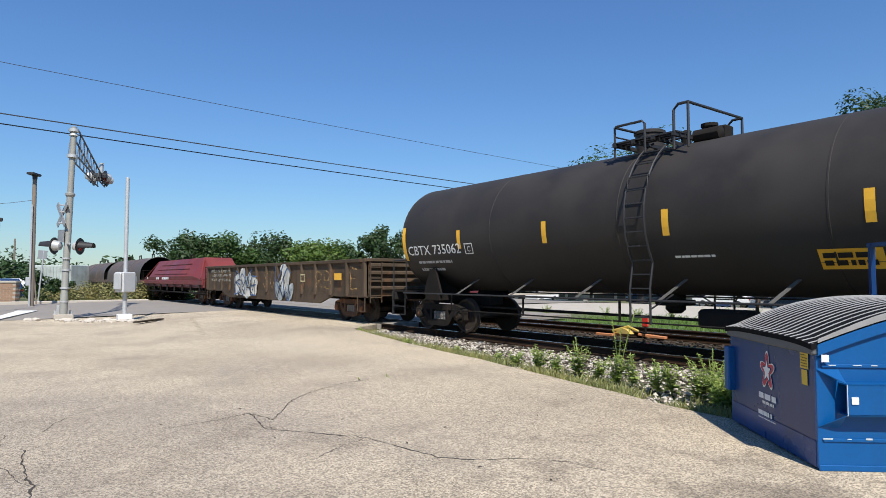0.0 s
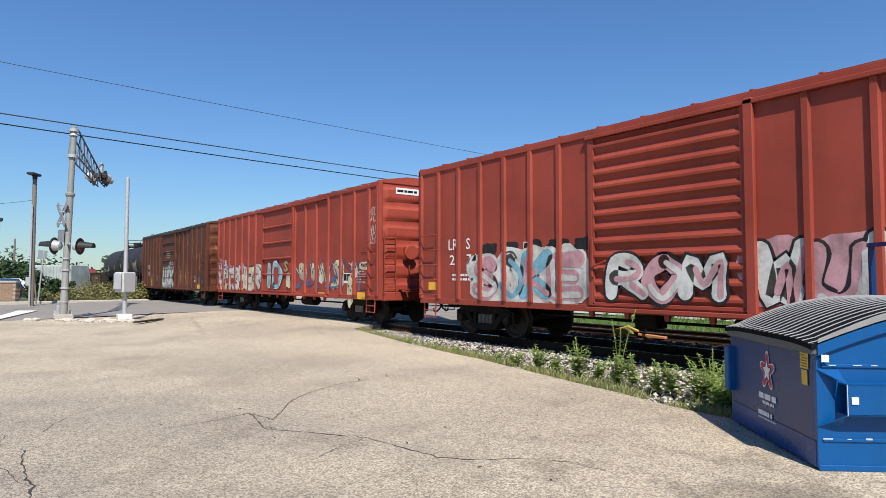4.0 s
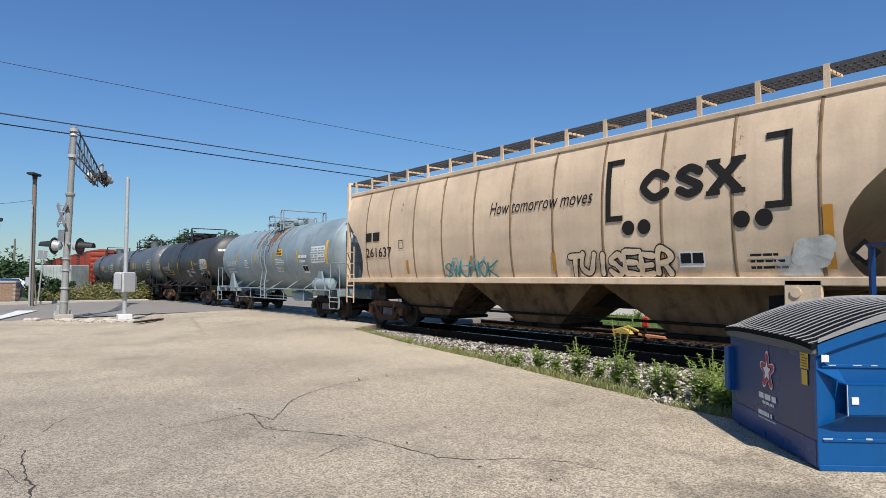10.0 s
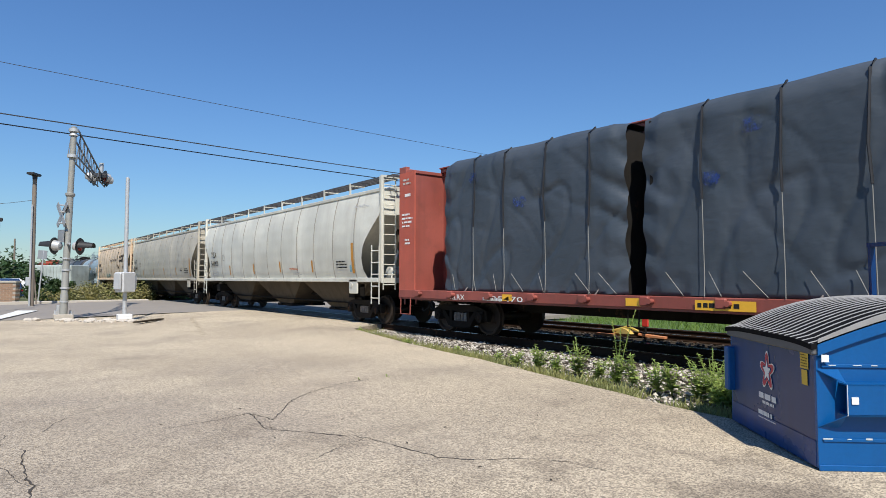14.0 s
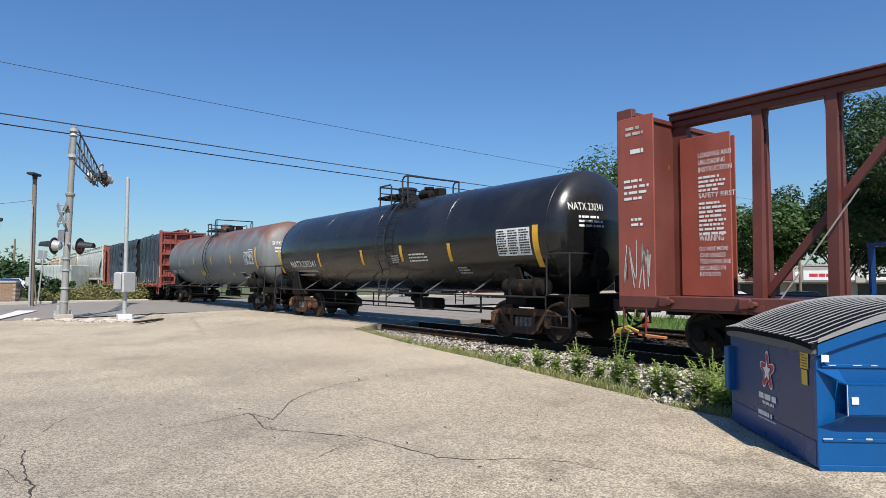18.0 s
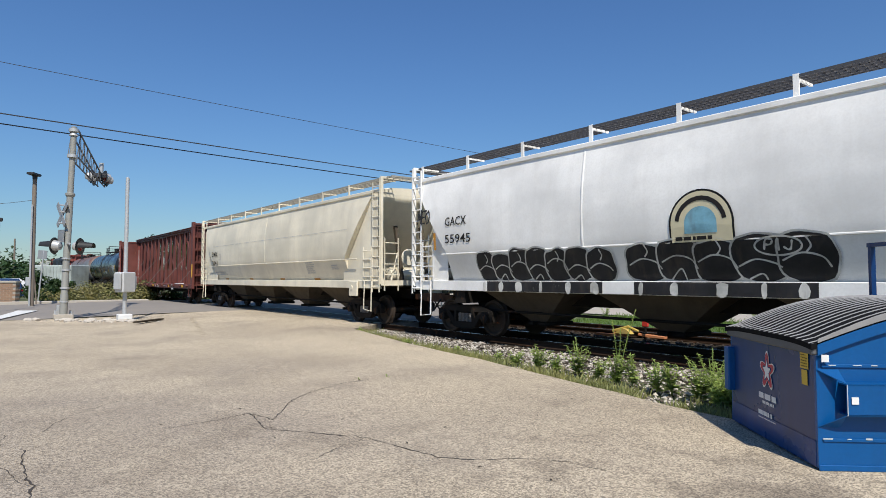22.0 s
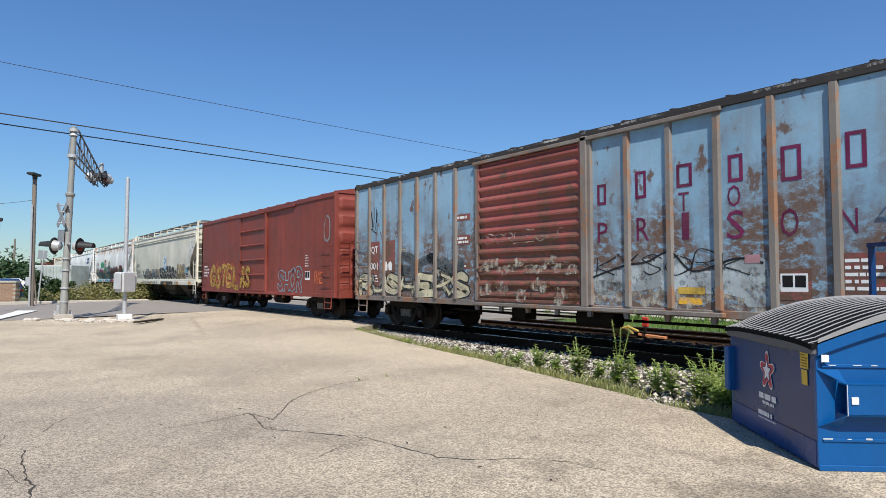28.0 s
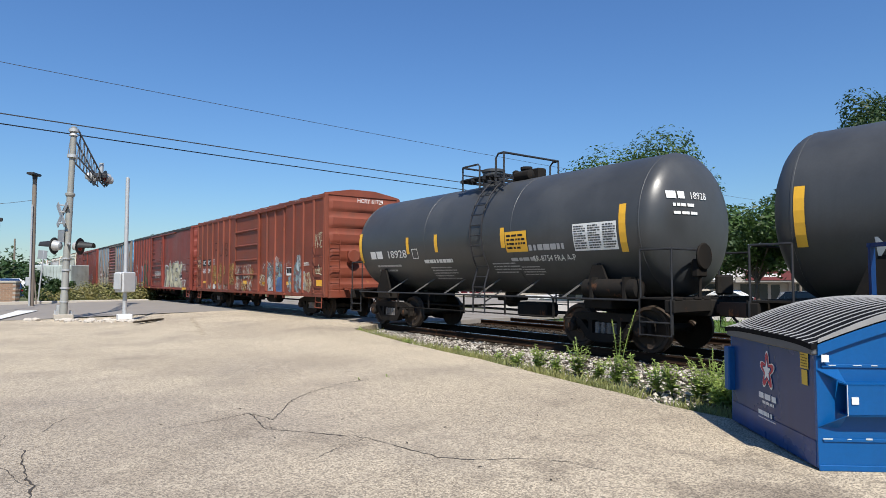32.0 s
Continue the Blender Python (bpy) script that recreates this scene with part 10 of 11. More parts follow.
part("counter_arm", Shape().box(.34, .42, -.16, .16, 1.15, 1.75, .02), GALV, post, at=pose(0, 0, 0, 0, 0, -52))
part("counter_arm", Shape().box(-.42, -.34, -.16, .16, 1.15, 1.65, .02), GALV, post, at=pose(0, 0, 0, 0, 0, -52))
part("base_plate", Shape().box(-.24, .24, -.24, .24, 0, .22, .03), PLATE_WHITE, post)
part("conduit", Shape().rod([(-.22, .05, 0), (-.22, .05, 1.25)], .04, 8), GALV, post)
part("lock", Shape().box(-.1, .08, -.225, -.216, 1.32, 1.40), PLATE_WHITE, post, at=pose(0, 0, 0, 0, 0, -52))
part("hinge_bar", Shape().box(-.02, .02, -.226, -.216, 1.44, 1.66), BLACK_METAL, post, at=pose(0, 0, 0, 0, 0, -52))
RUBBLE = plain("pale_rubble", (0.52, 0.47, 0.40), 0.95, 0, 0.3, 6, 0.6)
rnd = random.Random(77)
for k in range(46):
    u = rnd.random()
    q = spot(23.6 - 1.0 * u + rnd.gauss(0, .22), -15.7 + 5.4 * u)
    r = rnd.uniform(.05, .17)
    s = Shape().ring([(-.05, r * .9), (r * .25, r), (r * .55, r * .6), (r * .62, .01)], "z", 7, (0, 0, 0))
    s.v = [(x * rnd.uniform(.8, 1.3), y * rnd.uniform(.8, 1.2), z * rnd.uniform(.7, 1.2)) for x, y, z in s.v]
    solid("rubble_lump", s, RUBBLE, "pale broken concrete lump at the paving edge", "rubble", "rubble lumps", at=pose(q.x, q.y, .03, 0, 0, rnd.uniform(0, 360)), smooth=0)
solid("fallen_board", Shape().box(-.9, .9, -.1, .1, 0, .05, .01), TIE_M, "weathered board lying on the paving", "board", at=pose(*spot(22.4, -10.6, .07), 0, 0, -40))

street_sign = thing("street_sign", "thin grey street sign post seen edge-on by the kerb", "street sign", at=Matrix.Translation(spot(43.5, -28.4, -.1)) @ Matrix.Rotation(radians(5), 4, FWD))
part("pole", Shape().ring([(0, .05), (3.7, .05), (3.72, .02)], "z", 10), GALV, street_sign)
part("sign_plate", Shape().box(-.3, .3, -.015, .015, 3.1, 3.7, .004), SIGN_BACK, street_sign, at=pose(0, -.06, 0, 0, 0, 60))

# ---- poles and wires ----
WOOD_POLE = plain("pole_wood", (0.20, 0.165, 0.13), 0.9, 0, 0.25, 2.5, 0.2)
WIRE = plain("wire", (0.03, 0.03, 0.032), 0.5)


def utility_pole(at, h, label, r=.15):
    c = thing("utility_pole", label, "utility pole", "utility poles", at=Matrix.Translation(at))
    part("pole", Shape().ring([(0, r), (h, r * .72)], "z", 12), WOOD_POLE, c)
    return c


p1 = utility_pole(spot(36, -23.9, -.1), 7.6, "weathered wooden pole with a floodlight on top")
part("lamp_bracket", Shape().box(-.12, .12, -.12, .12, 7.5, 7.75, .02), BLACK_METAL, p1)
part("floodlight", Shape().box(-.35, .55, -.2, .2, 7.72, 7.86, .03), BLACK_METAL, p1, at=pose(0, 0, 0, 0, 0, -30))
part("conduit", Shape().rod([(.2, -.1, 0), (.2, -.1, 6.0)], .05, 8), GALV, p1)
part("meter_box", Shape().box(-.14, .24, -.3, -.12, 1.3, 1.8, .02), GALV, p1)
utility_pole(spot(88, -61, -.1), 7.4, "thin wooden utility pole in the distance")
p3 = utility_pole(spot(30, -21.6, -.1), 4.6, "dark lamp post at the edge of the car park", .07)
part("lamp_head", Shape().box(-.3, .3, -.15, .15, 4.5, 4.65, .03), BLACK_METAL, p3)
utility_pole(spot(60, 34.6, -1.5), 6.6, "wooden utility pole in front of the trees")
utility_pole(spot(70, -3.0, -1.5), 6.0, "slim grey pole beside the far road", .09)


def wire(points, r, label):
    pts = []
    a, b = Vector(points[0]), Vector(points[1])
    for i in range(33):
        u = i / 32
        p = a.lerp(b, u)
        p.z -= points[2] * 4 * u * (1 - u)
        pts.append(p)
    solid("power_line", Shape().rod(pts, r, 5), WIRE, label, "cable", "power lines")


wire(((-31.0, -22, 11.3), (-36.5, 75, 11.1), .5), .014, "thin black overhead cable across the road")
wire(((-34.0, -20, 9.75), (-39, 75, 9.2), .5), .03, "black overhead cable across the road")
wire(((-34.3, -20, 9.4), (-39.4, 75, 8.7), .55), .03, "black overhead cable across the road")
wire((tuple(spot(36, -23.9, 6.2)), tuple(spot(30, -34, 7)), .9), .012, "slack service cable on the wooden pole")

# slim sign post on the far kerb
sg = thing("sign_post", "thin leaning post with a small red sign", "road sign", at=Matrix.Translation(spot(38, -24.9, 0)) @ pose(0, 0, 0, 5, 3, 0))
part("post", Shape().box(-.035, .035, -.035, .035, 0, 3.4), WOOD_POLE, sg)
part("sign_plate", Shape().box(-.15, .15, -.02, .02, 3.15, 3.55, .004), plain("sign_red", (0.35, 0.06, 0.05), 0.5), sg)

# ---- far kerb, brick wall, container, parked cars on the left ----
for a, b in (((-46.3, -40), (-46, 9.6)), ((-46.3, 17.5), (-46, 90))):
    solid("kerb", Shape().box(a[0], b[0], a[1], b[1], -.1, .2, .03), CONCRETE, "pale concrete kerb along the road", "kerb", kind="structure")
ROAD_PAINT = plain("road_paint", (0.68, 0.68, 0.65), 0.7, 0, 0.2, 3)
solid("stop_line", Shape().prism([(-29.05, .78), (-36.0, 2.54), (-36.6, 1.77), (-29.05, .40)], .045, .055, "z"), ROAD_PAINT, "white stop line painted on the road", "road marking", kind="structure")
solid("drain_cover", Shape().box(-.5, .5, -.4, .4, 0, .1, .01), STEEL_DARK, "dark drain grate at the kerb", "drain", at=pose(-46.6, .6, .15))
BRICK = plain("brick_brown", (0.30, 0.19, 0.125), 0.9, 0, 0.2, 4, 0.2)
MORTAR = plain("mortar", (0.36, 0.31, 0.26), 0.95)
wl = thing("brick_wall", "low brown brick wall with stone cap", "wall", at=Matrix.Translation(spot(41, -29.1, -.12)) @ pose(0, 0, 0, 0, 0, 52))
part("wall_core", Shape().box(-4.4, .98, -.2, .2, 0, 1.45), MORTAR, wl)
brick_me = Shape().box(-.19, .19, -.215, .215, 0, .13, .006).mesh("brick")
brick_me.materials.append(BRICK)
for r in range(10):
    for i in range(13):
        x = .8 - i * .4 - (.2 if r % 2 else 0)
        part("brick", brick_me, None, wl, at=(x, 0, .012 + r * .143))
part("cap_stone", Shape().box(-4.5, 1.05, -.27, .27, 1.45, 1.58, .02), CONCRETE, wl)
bx = thing("storage_container", "pale grey-green metal container among bushes", "container", at=Matrix.Translation(spot(64, -39.5, -.12)) @ pose(0, 0, 0, 0, 0, 45))
PALE_GREEN = paint("pale_green_metal", (0.42, 0.47, 0.44), rough=0.6, dirty=0.3)
part("body", Shape().box(-2.2, 2.2, -1.3, 1.3, 0, 3.1, .05), PALE_GREEN, bx)
for k in range(12):
    part("side_rib", Shape().box(-2.1 + k * .37, -1.95 + k * .37, -1.36, -1.3, .15, 2.95, .01), PALE_GREEN, bx)

GLASS_DARK = plain("car_glass", (0.02, 0.025, 0.03), 0.08)
TYRE = plain("tyre_rubber", (0.018, 0.018, 0.018), 0.85)
RIM = plain("wheel_rim", (0.45, 0.46, 0.47), 0.3, 0.8)
CAR_PAINTS = [plain("car_white", (0.72, 0.72, 0.72), 0.25), plain("car_blue", (0.03, 0.06, 0.14), 0.22), plain("car_black", (0.015, 0.015, 0.017), 0.22), plain("car_silver", (0.42, 0.43, 0.44), 0.25, 0.5), plain("car_maroon", (0.12, 0.02, 0.02), 0.25)]
TAIL = plain("tail_light", (0.35, 0.02, 0.02), 0.25)


def parked_car(at, turn, paint_mat, label, tall=False):
    c = thing("parked_car", label, "car", "parked cars", at=Matrix.Translation(at) @ pose(0, 0, 0, 0, 0, turn))
    h = 1.75 if tall else 1.45
    out = [(-2.25, .32), (-2.3, .6), (-2.2, .92), (-1.2, 1.0), (-.55, h - .05), (.2, h), (1.25, h - .06) if not tall else (1.9, h - .05), (2.0, 1.02) if not tall else (2.2, 1.05), (2.25, .85), (2.22, .35)]
    s = Shape()
    n = len(out)
    rows = []
    for y, k in ((-.88, 0), (-.82, 1), (0, 1), (.82, 1), (.88, 0)):
        rows.append([(x, y * (1 if z < 1.02 else .82), z if k or z < 1.02 else z - .08) for x, z in out])
    rows = [r + [r[0]] for r in rows]
    s.sheet([r for r in rows])
    s.add([p for p in rows[0][:-1]], [tuple(range(n))])
    s.add([p for p in rows[-1][:-1]], [tuple(range(n))[::-1]])
    part("body", s, paint_mat, c, smooth=40)
    top = h - .12
    for q in (-1, 1):
        y0 = q * .78
        part("side_window", Shape().add([(-.95, q * .80, 1.05), (-.45, q * .735, top), (.25, q * .735, top), (.25, q * .80, 1.05)], [(0, 1, 2, 3)] if q > 0 else [(3, 2, 1, 0)]), GLASS_DARK, c)
        part("side_window", Shape().add([(.33, q * .80, 1.05), (.33, q * .735, top), (1.1 if not tall else 1.7, q * .735, top), (1.7 if not tall else 1.95, q * .80, 1.05)], [(0, 1, 2, 3)] if q > 0 else [(3, 2, 1, 0)]), GLASS_DARK, c)
        part("tail_lamp", Shape().box(2.18, 2.27, q * .55, q * .82, .72, .9, .02), TAIL, c)
        part("headlamp", Shape().box(-2.3, -2.2, q * .5, q * .8, .65, .8, .02), PLATE_WHITE, c)
        for x in (-1.4, 1.4):
            w = part("wheel", Shape().ring([(-.11, .26), (-.1, .32), (.1, .32), (.11, .26)], "y", 20, (x, q * .8, .32)), TYRE, c)
            part("rim", Shape().ring([(-.125, .05), (-.12, .2), (.12, .2), (.125, .05)], "y", 14, (x, q * .8, .32)), RIM, w)
    part("windscreen", Shape().add([(-1.18, -.68, 1.03), (-1.18, .68, 1.03), (-.58, .6, h - .1), (-.58, -.6, h - .1)], [(3, 2, 1, 0)]), GLASS_DARK, c)
    return c


parked_car(spot(44, -32.4, -.12), 20, CAR_PAINTS[0], "white car parked behind the brick wall")
parked_car(spot(50, -36.0, -.12), 25, CAR_PAINTS[1], "dark blue car parked behind the brick wall", True)
parked_car(spot(58, -40.2, -.12), 30, CAR_PAINTS[0], "white car parked in the distance", True)

# ---- shops across the street ----
WALL_TAN = plain("shop_wall", (0.38, 0.35, 0.31), 0.9, 0, 0.12, 1.0)
FASCIA_GREY = plain("fascia_grey", (0.30, 0.29, 0.27), 0.85, 0, 0.12, 1.0)
AWN_WHITE = plain("sign_band_white", (0.66, 0.66, 0.64), 0.6, 0, 0.08, 1)
AWN_ORANGE = plain("sign_band_orange", (0.62, 0.17, 0.05), 0.6, 0, 0.12, 1)
AWN_MAROON = plain("awning_maroon", (0.14, 0.03, 0.03), 0.7)
SHOP_GLASS = plain("shop_glass", (0.025, 0.03, 0.035), 0.1)
sh_a, sh_b = spot(98, -8.8, 0), spot(80, 66, 0)
sdir = (sh_b - sh_a).normalized()
sturn = math.degrees(math.atan2(sdir.y, sdir.x))
mall = thing("shop_row", "long low shop row with grey fascia and sign bands", "building", at=Matrix.Translation((sh_a.x, sh_a.y, -1.62)) @ pose(0, 0, 0, 0, 0, sturn))
ML = (sh_b - sh_a).length
part("wall", Shape().box(0, ML, .0, 14, 0, 4.9), WALL_TAN, mall)
part("roof", Shape().box(-.3, ML + .3, -.4, 14.3, 4.9, 5.15, .03), FASCIA_GREY, mall)
part("fascia", Shape().box(0, ML, -2.2, .0, 2.75, 4.75, .04), FASCIA_GREY, mall)
rnd = random.Random(11)
bands = [AWN_WHITE, AWN_WHITE, AWN_ORANGE, AWN_MAROON, AWN_WHITE, AWN_WHITE, AWN_WHITE, AWN_MAROON, AWN_WHITE, AWN_WHITE]
u, k = 1.0, 0
while u < ML - 5:
    w = rnd.uniform(5.5, 8.5)
    sign = part("sign_band", Shape().box(u + 1.1, u + w, -2.32, -2.2, 3.0, 4.3, .02), bands[k % len(bands)], mall)
    bd = Decals(sign, lambda x, z, lift: (x, -2.325 - lift, z))
    bd.bars(u + 1.8, u + w - .7, 3.4, 3.95, 1, [LOGO_RED, LETTER_BLACK, AWN_WHITE, AWN_WHITE][k % 4], k, fill=.8)
    part("fascia_block", Shape().box(u - .2, u + .9, -2.45, -2.2, 2.7, 4.85, .03), WALL_TAN, mall)
    part("round_lamp", Shape().ring([(-2.5, .32), (-2.45, .35)], "y", 18, (u + .35, 0, 3.8)), PLATE_WHITE, mall)
    part("pier", Shape().box(u - .1, u + .6, -.3, .05, 0, 2.75, .02), WALL_TAN, mall)
    part("shop_window", Shape().box(u + .9, u + w * .62, -.05, .02, .35, 2.5), SHOP_GLASS, mall)
    part("shop_door", Shape().box(u + w * .68, u + w * .68 + 1.1, -.05, .02, .05, 2.4), SHOP_GLASS, mall)
    u += w
    k += 1
for i, (dep, sd, tn, pm, tall, lb) in enumerate((
        (52, 23.5, 10, 0, False, "white car parked by the far street"), (54, 30.5, 20, 2, True, "black car parked by the far street"),
        (56, 18.5, 95, 2, True, "black van parked before the shops"), (58, 26.5, 100, 1, True, "dark blue car before the shops"),
        (60, 33.5, 100, 3, True, "silver car before the shops"), (75, 12, 100, 0, False, "white car before the shops"),
        (74, 4.0, 100, 4, False, "maroon car before the shops"), (50, 36.5, 15, 3, False, "silver car parked by the far street"))):
    q = spot(dep, sd)
    parked_car((q.x, q.y, land(q.x, q.y) + .06), tn, CAR_PAINTS[pm], lb, tall)
# red stop signs on posts
for dep, sd in ((66, -2.4), (62, 15.0)):
    q = spot(dep, sd)
    st = thing("stop_sign", "red octagonal stop sign on a steel post", "road sign", "stop signs", at=Matrix.Translation((q.x, q.y, land(q.x, q.y))) @ pose(0, 0, 0, 0, 0, -53))
    part("post", Shape().box(-.03, .03, -.03, .03, 0, 3.2), GALV, st)
    part("plate", Shape().prism([(.42 * math.cos(radians(22.5 + 45 * i)), 2.85 + .42 * math.sin(radians(22.5 + 45 * i))) for i in range(8)], -.05, -.035), plain("stop_red", (0.5, 0.02, 0.03), 0.4), st)
    part("plate_bar", Shape().box(-.28, .28, -.056, -.051, 2.76, 2.94), PLATE_WHITE, st)
# ---- plants ----
def leaf_mat(name, col, vary=0.35):
    mat, nt, bs = nodes_of(name)
    geo = nt.nodes.new("ShaderNodeNewGeometry")
    c = mixed(nt, geo.outputs["Random Per Island"], tuple(x * (1 - vary) for x in col), tuple(x * (1 + vary) for x in col))
    c = mixed(nt, ramp(nt, noise_tex(nt, 0.6, 4), 0.35, 0.7, 0, 0.5), c, (col[0] * 1.5, col[1] * 1.15, col[2] * 0.9))
    nt.links.new(c, bs.inputs["Base Color"])
    bs.inputs["Roughness"].default_value = 0.55
    tr = nt.nodes.new("ShaderNodeBsdfTranslucent")
    nt.links.new(c, tr.inputs[0])
    mx = nt.nodes.new("ShaderNodeMixShader")
    mx.inputs[0].default_value = 0.3
    nt.links.new(bs.outputs[0], mx.inputs[1])
    nt.links.new(tr.outputs[0], mx.inputs[2])
    nt.links.new(mx.outputs[0], nt.nodes["Material Output"].inputs[0])
    return mat


BARK = plain("bark", (0.10, 0.08, 0.06), 0.95, 0, 0.3, 3, 0.4)
LEAF_A = leaf_mat("leaves_green", (0.045, 0.095, 0.018))
LEAF_B = leaf_mat("leaves_dark", (0.03, 0.065, 0.016))
LEAF_C = leaf_mat("leaves_bright", (0.085, 0.15, 0.025))
WEED = leaf_mat("weed_leaves", (0.28, 0.37, 0.10))
DRY = leaf_mat("dry_grass", (0.20, 0.20, 0.075))


def leaf_cloud(rnd, clumps, count, size, flat=0.6):
    """Many small pointed leaves scattered in clumps. clumps: (centre, radius)."""
    v, f = [], []
    tot = sum(r * r for _, r in clumps)
    for c, r in clumps:
        for _ in range(max(6, int(count * r * r / tot))):
            d = Vector((rnd.gauss(0, 1), rnd.gauss(0, 1), rnd.gauss(0, flat * 1.3))).normalized()
            p = Vector(c) + d * (r * rnd.uniform(0.45, 1.08) ** 0.7)
            a = Vector((rnd.gauss(0, 1), rnd.gauss(0, 1), rnd.gauss(0, .6))).normalized()
            n = (d + Vector((0, 0, .5)) + Vector((rnd.gauss(0, .5), rnd.gauss(0, .5), rnd.gauss(0, .5)))).normalized()
            b = n.cross(a)
            if b.length < .1:
                continue
            b.normalize()
            a = b.cross(n)
            k = size * rnd.uniform(.6, 1.3)
            i = len(v)
            v += [p - a * k, p + b * k * .45, p + a * k, p - b * k * .45]
            f.append((i, i + 1, i + 2, i + 3))
    s = Shape()
    s.v, s.f, s.m = [tuple(q) for q in v], f, [0] * len(f)
    return s


def tree(at, h, spread, seed, mat, label, leaves=6000, leaf=.2, low=.28, group="trees behind the tracks", clear=0.0):
    rnd = random.Random(seed)
    t = thing("tree", label, "tree", group, at=Matrix.Translation(at) @ pose(0, 0, 0, 0, 0, rnd.uniform(0, 360)))
    fork = h * low
    s = Shape()
    pts = [(0, 0, -.1), (.05, .02, fork * .5), (.0, .08, fork), (.1, .1, h * .62)]
    r0 = h * .022
    n = 9
    vv = []
    for i, p in enumerate(pts):
        r = r0 * (1.25, .95, .8, .3)[i]
        for k in range(n):
            a = 2 * math.pi * k / n
            vv.append((p[0] + r * math.cos(a), p[1] + r * math.sin(a), p[2]))
    s.add(vv, [(i * n + k, i * n + (k + 1) % n, (i + 1) * n + (k + 1) % n, (i + 1) * n + k) for i in range(3) for k in range(n)])
    part("trunk", s, BARK, t, smooth=60)
    clumps = []
    for i in range(11):
        a = i * 2.4 + rnd.uniform(-.4, .4)
        z0 = fork * rnd.uniform(.85, 1.5)
        rr = spread * rnd.uniform(.55, .95) * (1 if i < 8 else .4)
        z1 = h * rnd.uniform(.45, .88)
        tip = Vector((rr * math.cos(a), rr * math.sin(a), z1))
        mid = Vector((tip.x * .45, tip.y * .45, z0 + (z1 - z0) * .6))
        s = Shape()
        s.rod([(0, .05, z0), mid, tip], r0 * .32, 6)
        part("limb", s, BARK, t)
        for j in range(4):
            q = mid.lerp(tip, rnd.uniform(.45, 1.15)) + Vector((rnd.gauss(0, .5), rnd.gauss(0, .5), rnd.gauss(0, .35))) * spread * .22
            clumps.append((q, spread * rnd.uniform(.17, .32)))
    for j in range(9):
        a = rnd.uniform(0, 6.3)
        rr = spread * rnd.uniform(0, .55)
        clumps.append(((rr * math.cos(a), rr * math.sin(a), h * rnd.uniform(.68, .93)), spread * rnd.uniform(.2, .34)))
    crown = part("crown", leaf_cloud(rnd, clumps, leaves, leaf), mat, t, smooth=0)
    return t


def on_land(dep, sd):
    q = spot(dep, sd)
    return (q.x, q.y, land(q.x, q.y))


tree(on_land(50, 15.9), 12.2, 8.2, 1, LEAF_A, "broad leafy green tree beyond the street", 50000, .15, .16)
tree(on_land(44, 34.3), 18.3, 7.2, 2, LEAF_B, "tall dense green tree beyond the street", 42000, .16, .16)
tree(on_land(66, 33.5), 11.0, 7.5, 3, LEAF_A, "rounded green tree before the shops", 15000, .26, .2)
tree(on_land(62, 40.0), 12.5, 6.0, 4, LEAF_B, "dark green tree before the shops", 14000, .26, .2)
tree(on_land(58, 24.0), 8.2, 3.6, 5, LEAF_B, "small green tree by the street", 6000, .2, .3)
for i, (dep, sd, h, sp, mt) in enumerate(((118, -48.5, 10.2, 6.0, LEAF_B), (120, -41.5, 10.8, 6.5, LEAF_A), (124, -34.0, 11.4, 6.5, LEAF_B), (122, -25.5, 10.8, 6.2, LEAF_C), (126, -20.5, 10.6, 5.2, LEAF_A), (112, -11.5, 12.4, 5.0, LEAF_B), (128, -4.0, 9.2, 5.0, LEAF_A), (130, 6.0, 9.0, 6.0, LEAF_B), (135, 20, 9.0, 7.0, LEAF_A))):
    tree(on_land(dep, sd), h, sp, 20 + i, mt, "leafy green tree in the far row", 4200, .38, .15, "far row of trees")


def bush(at, r, h, seed, mat, label, leaves=1200, leaf=.09, name="bush"):
    rnd = random.Random(seed)
    b = thing(name, label, "bush", "bushes", at=Matrix.Translation(at))
    clumps = [((rnd.gauss(0, r * .45), rnd.gauss(0, r * .45), h * rnd.uniform(.15, .8)), r * rnd.uniform(.28, .5)) for _ in range(12)]
    s = Shape()
    for c, _ in clumps[:6]:
        s.rod([(0, 0, -.05), (c[0] * .4, c[1] * .4, c[2] * .5), c], .02, 5)
    part("stems", s, BARK, b)
    part("foliage", leaf_cloud(rnd, clumps, leaves, leaf, .9), mat, b, smooth=0)


bush(spot(47, -30.6, -.12), 1.3, 3.1, 41, LEAF_B, "dark green shrub beside the brick wall", 3000, .13)
bush(spot(49, -30.0, -.12), 1.0, 1.9, 42, LEAF_B, "dark green shrub beside the brick wall", 2200, .13)
for i, (dep, sd, r, h) in enumerate(((46, -25.4, 1.7, 1.15), (47, -23.4, 1.8, 1.3), (46, -21.8, 1.6, 1.2), (49, -27.0, 1.6, 1.3), (48, -20.6, 1.3, 1.0), (45, -27.2, 1.2, 1.0), (44, -22.4, 1.0, .8))):
    bush(spot(dep, sd, -.12), r, h, 50 + i, (DRY, LEAF_A, DRY)[i % 3], "overgrown yellow-green weeds behind the kerb", 1500, .1, "weed_patch")
for i, (dep, sd, r, h) in enumerate(((80, -58, 5, 3.4), (95, -64, 6, 4.2), (100, -72, 7, 4.5), (85, -66, 5, 3.6))):
    bush(spot(dep, sd, -.12), r, h, 60 + i, LEAF_B, "dark green thicket in the distance", 1500, .4, "thicket")

# far woods along the horizon: one belt of leaves
rnd = random.Random(9)
clumps = []
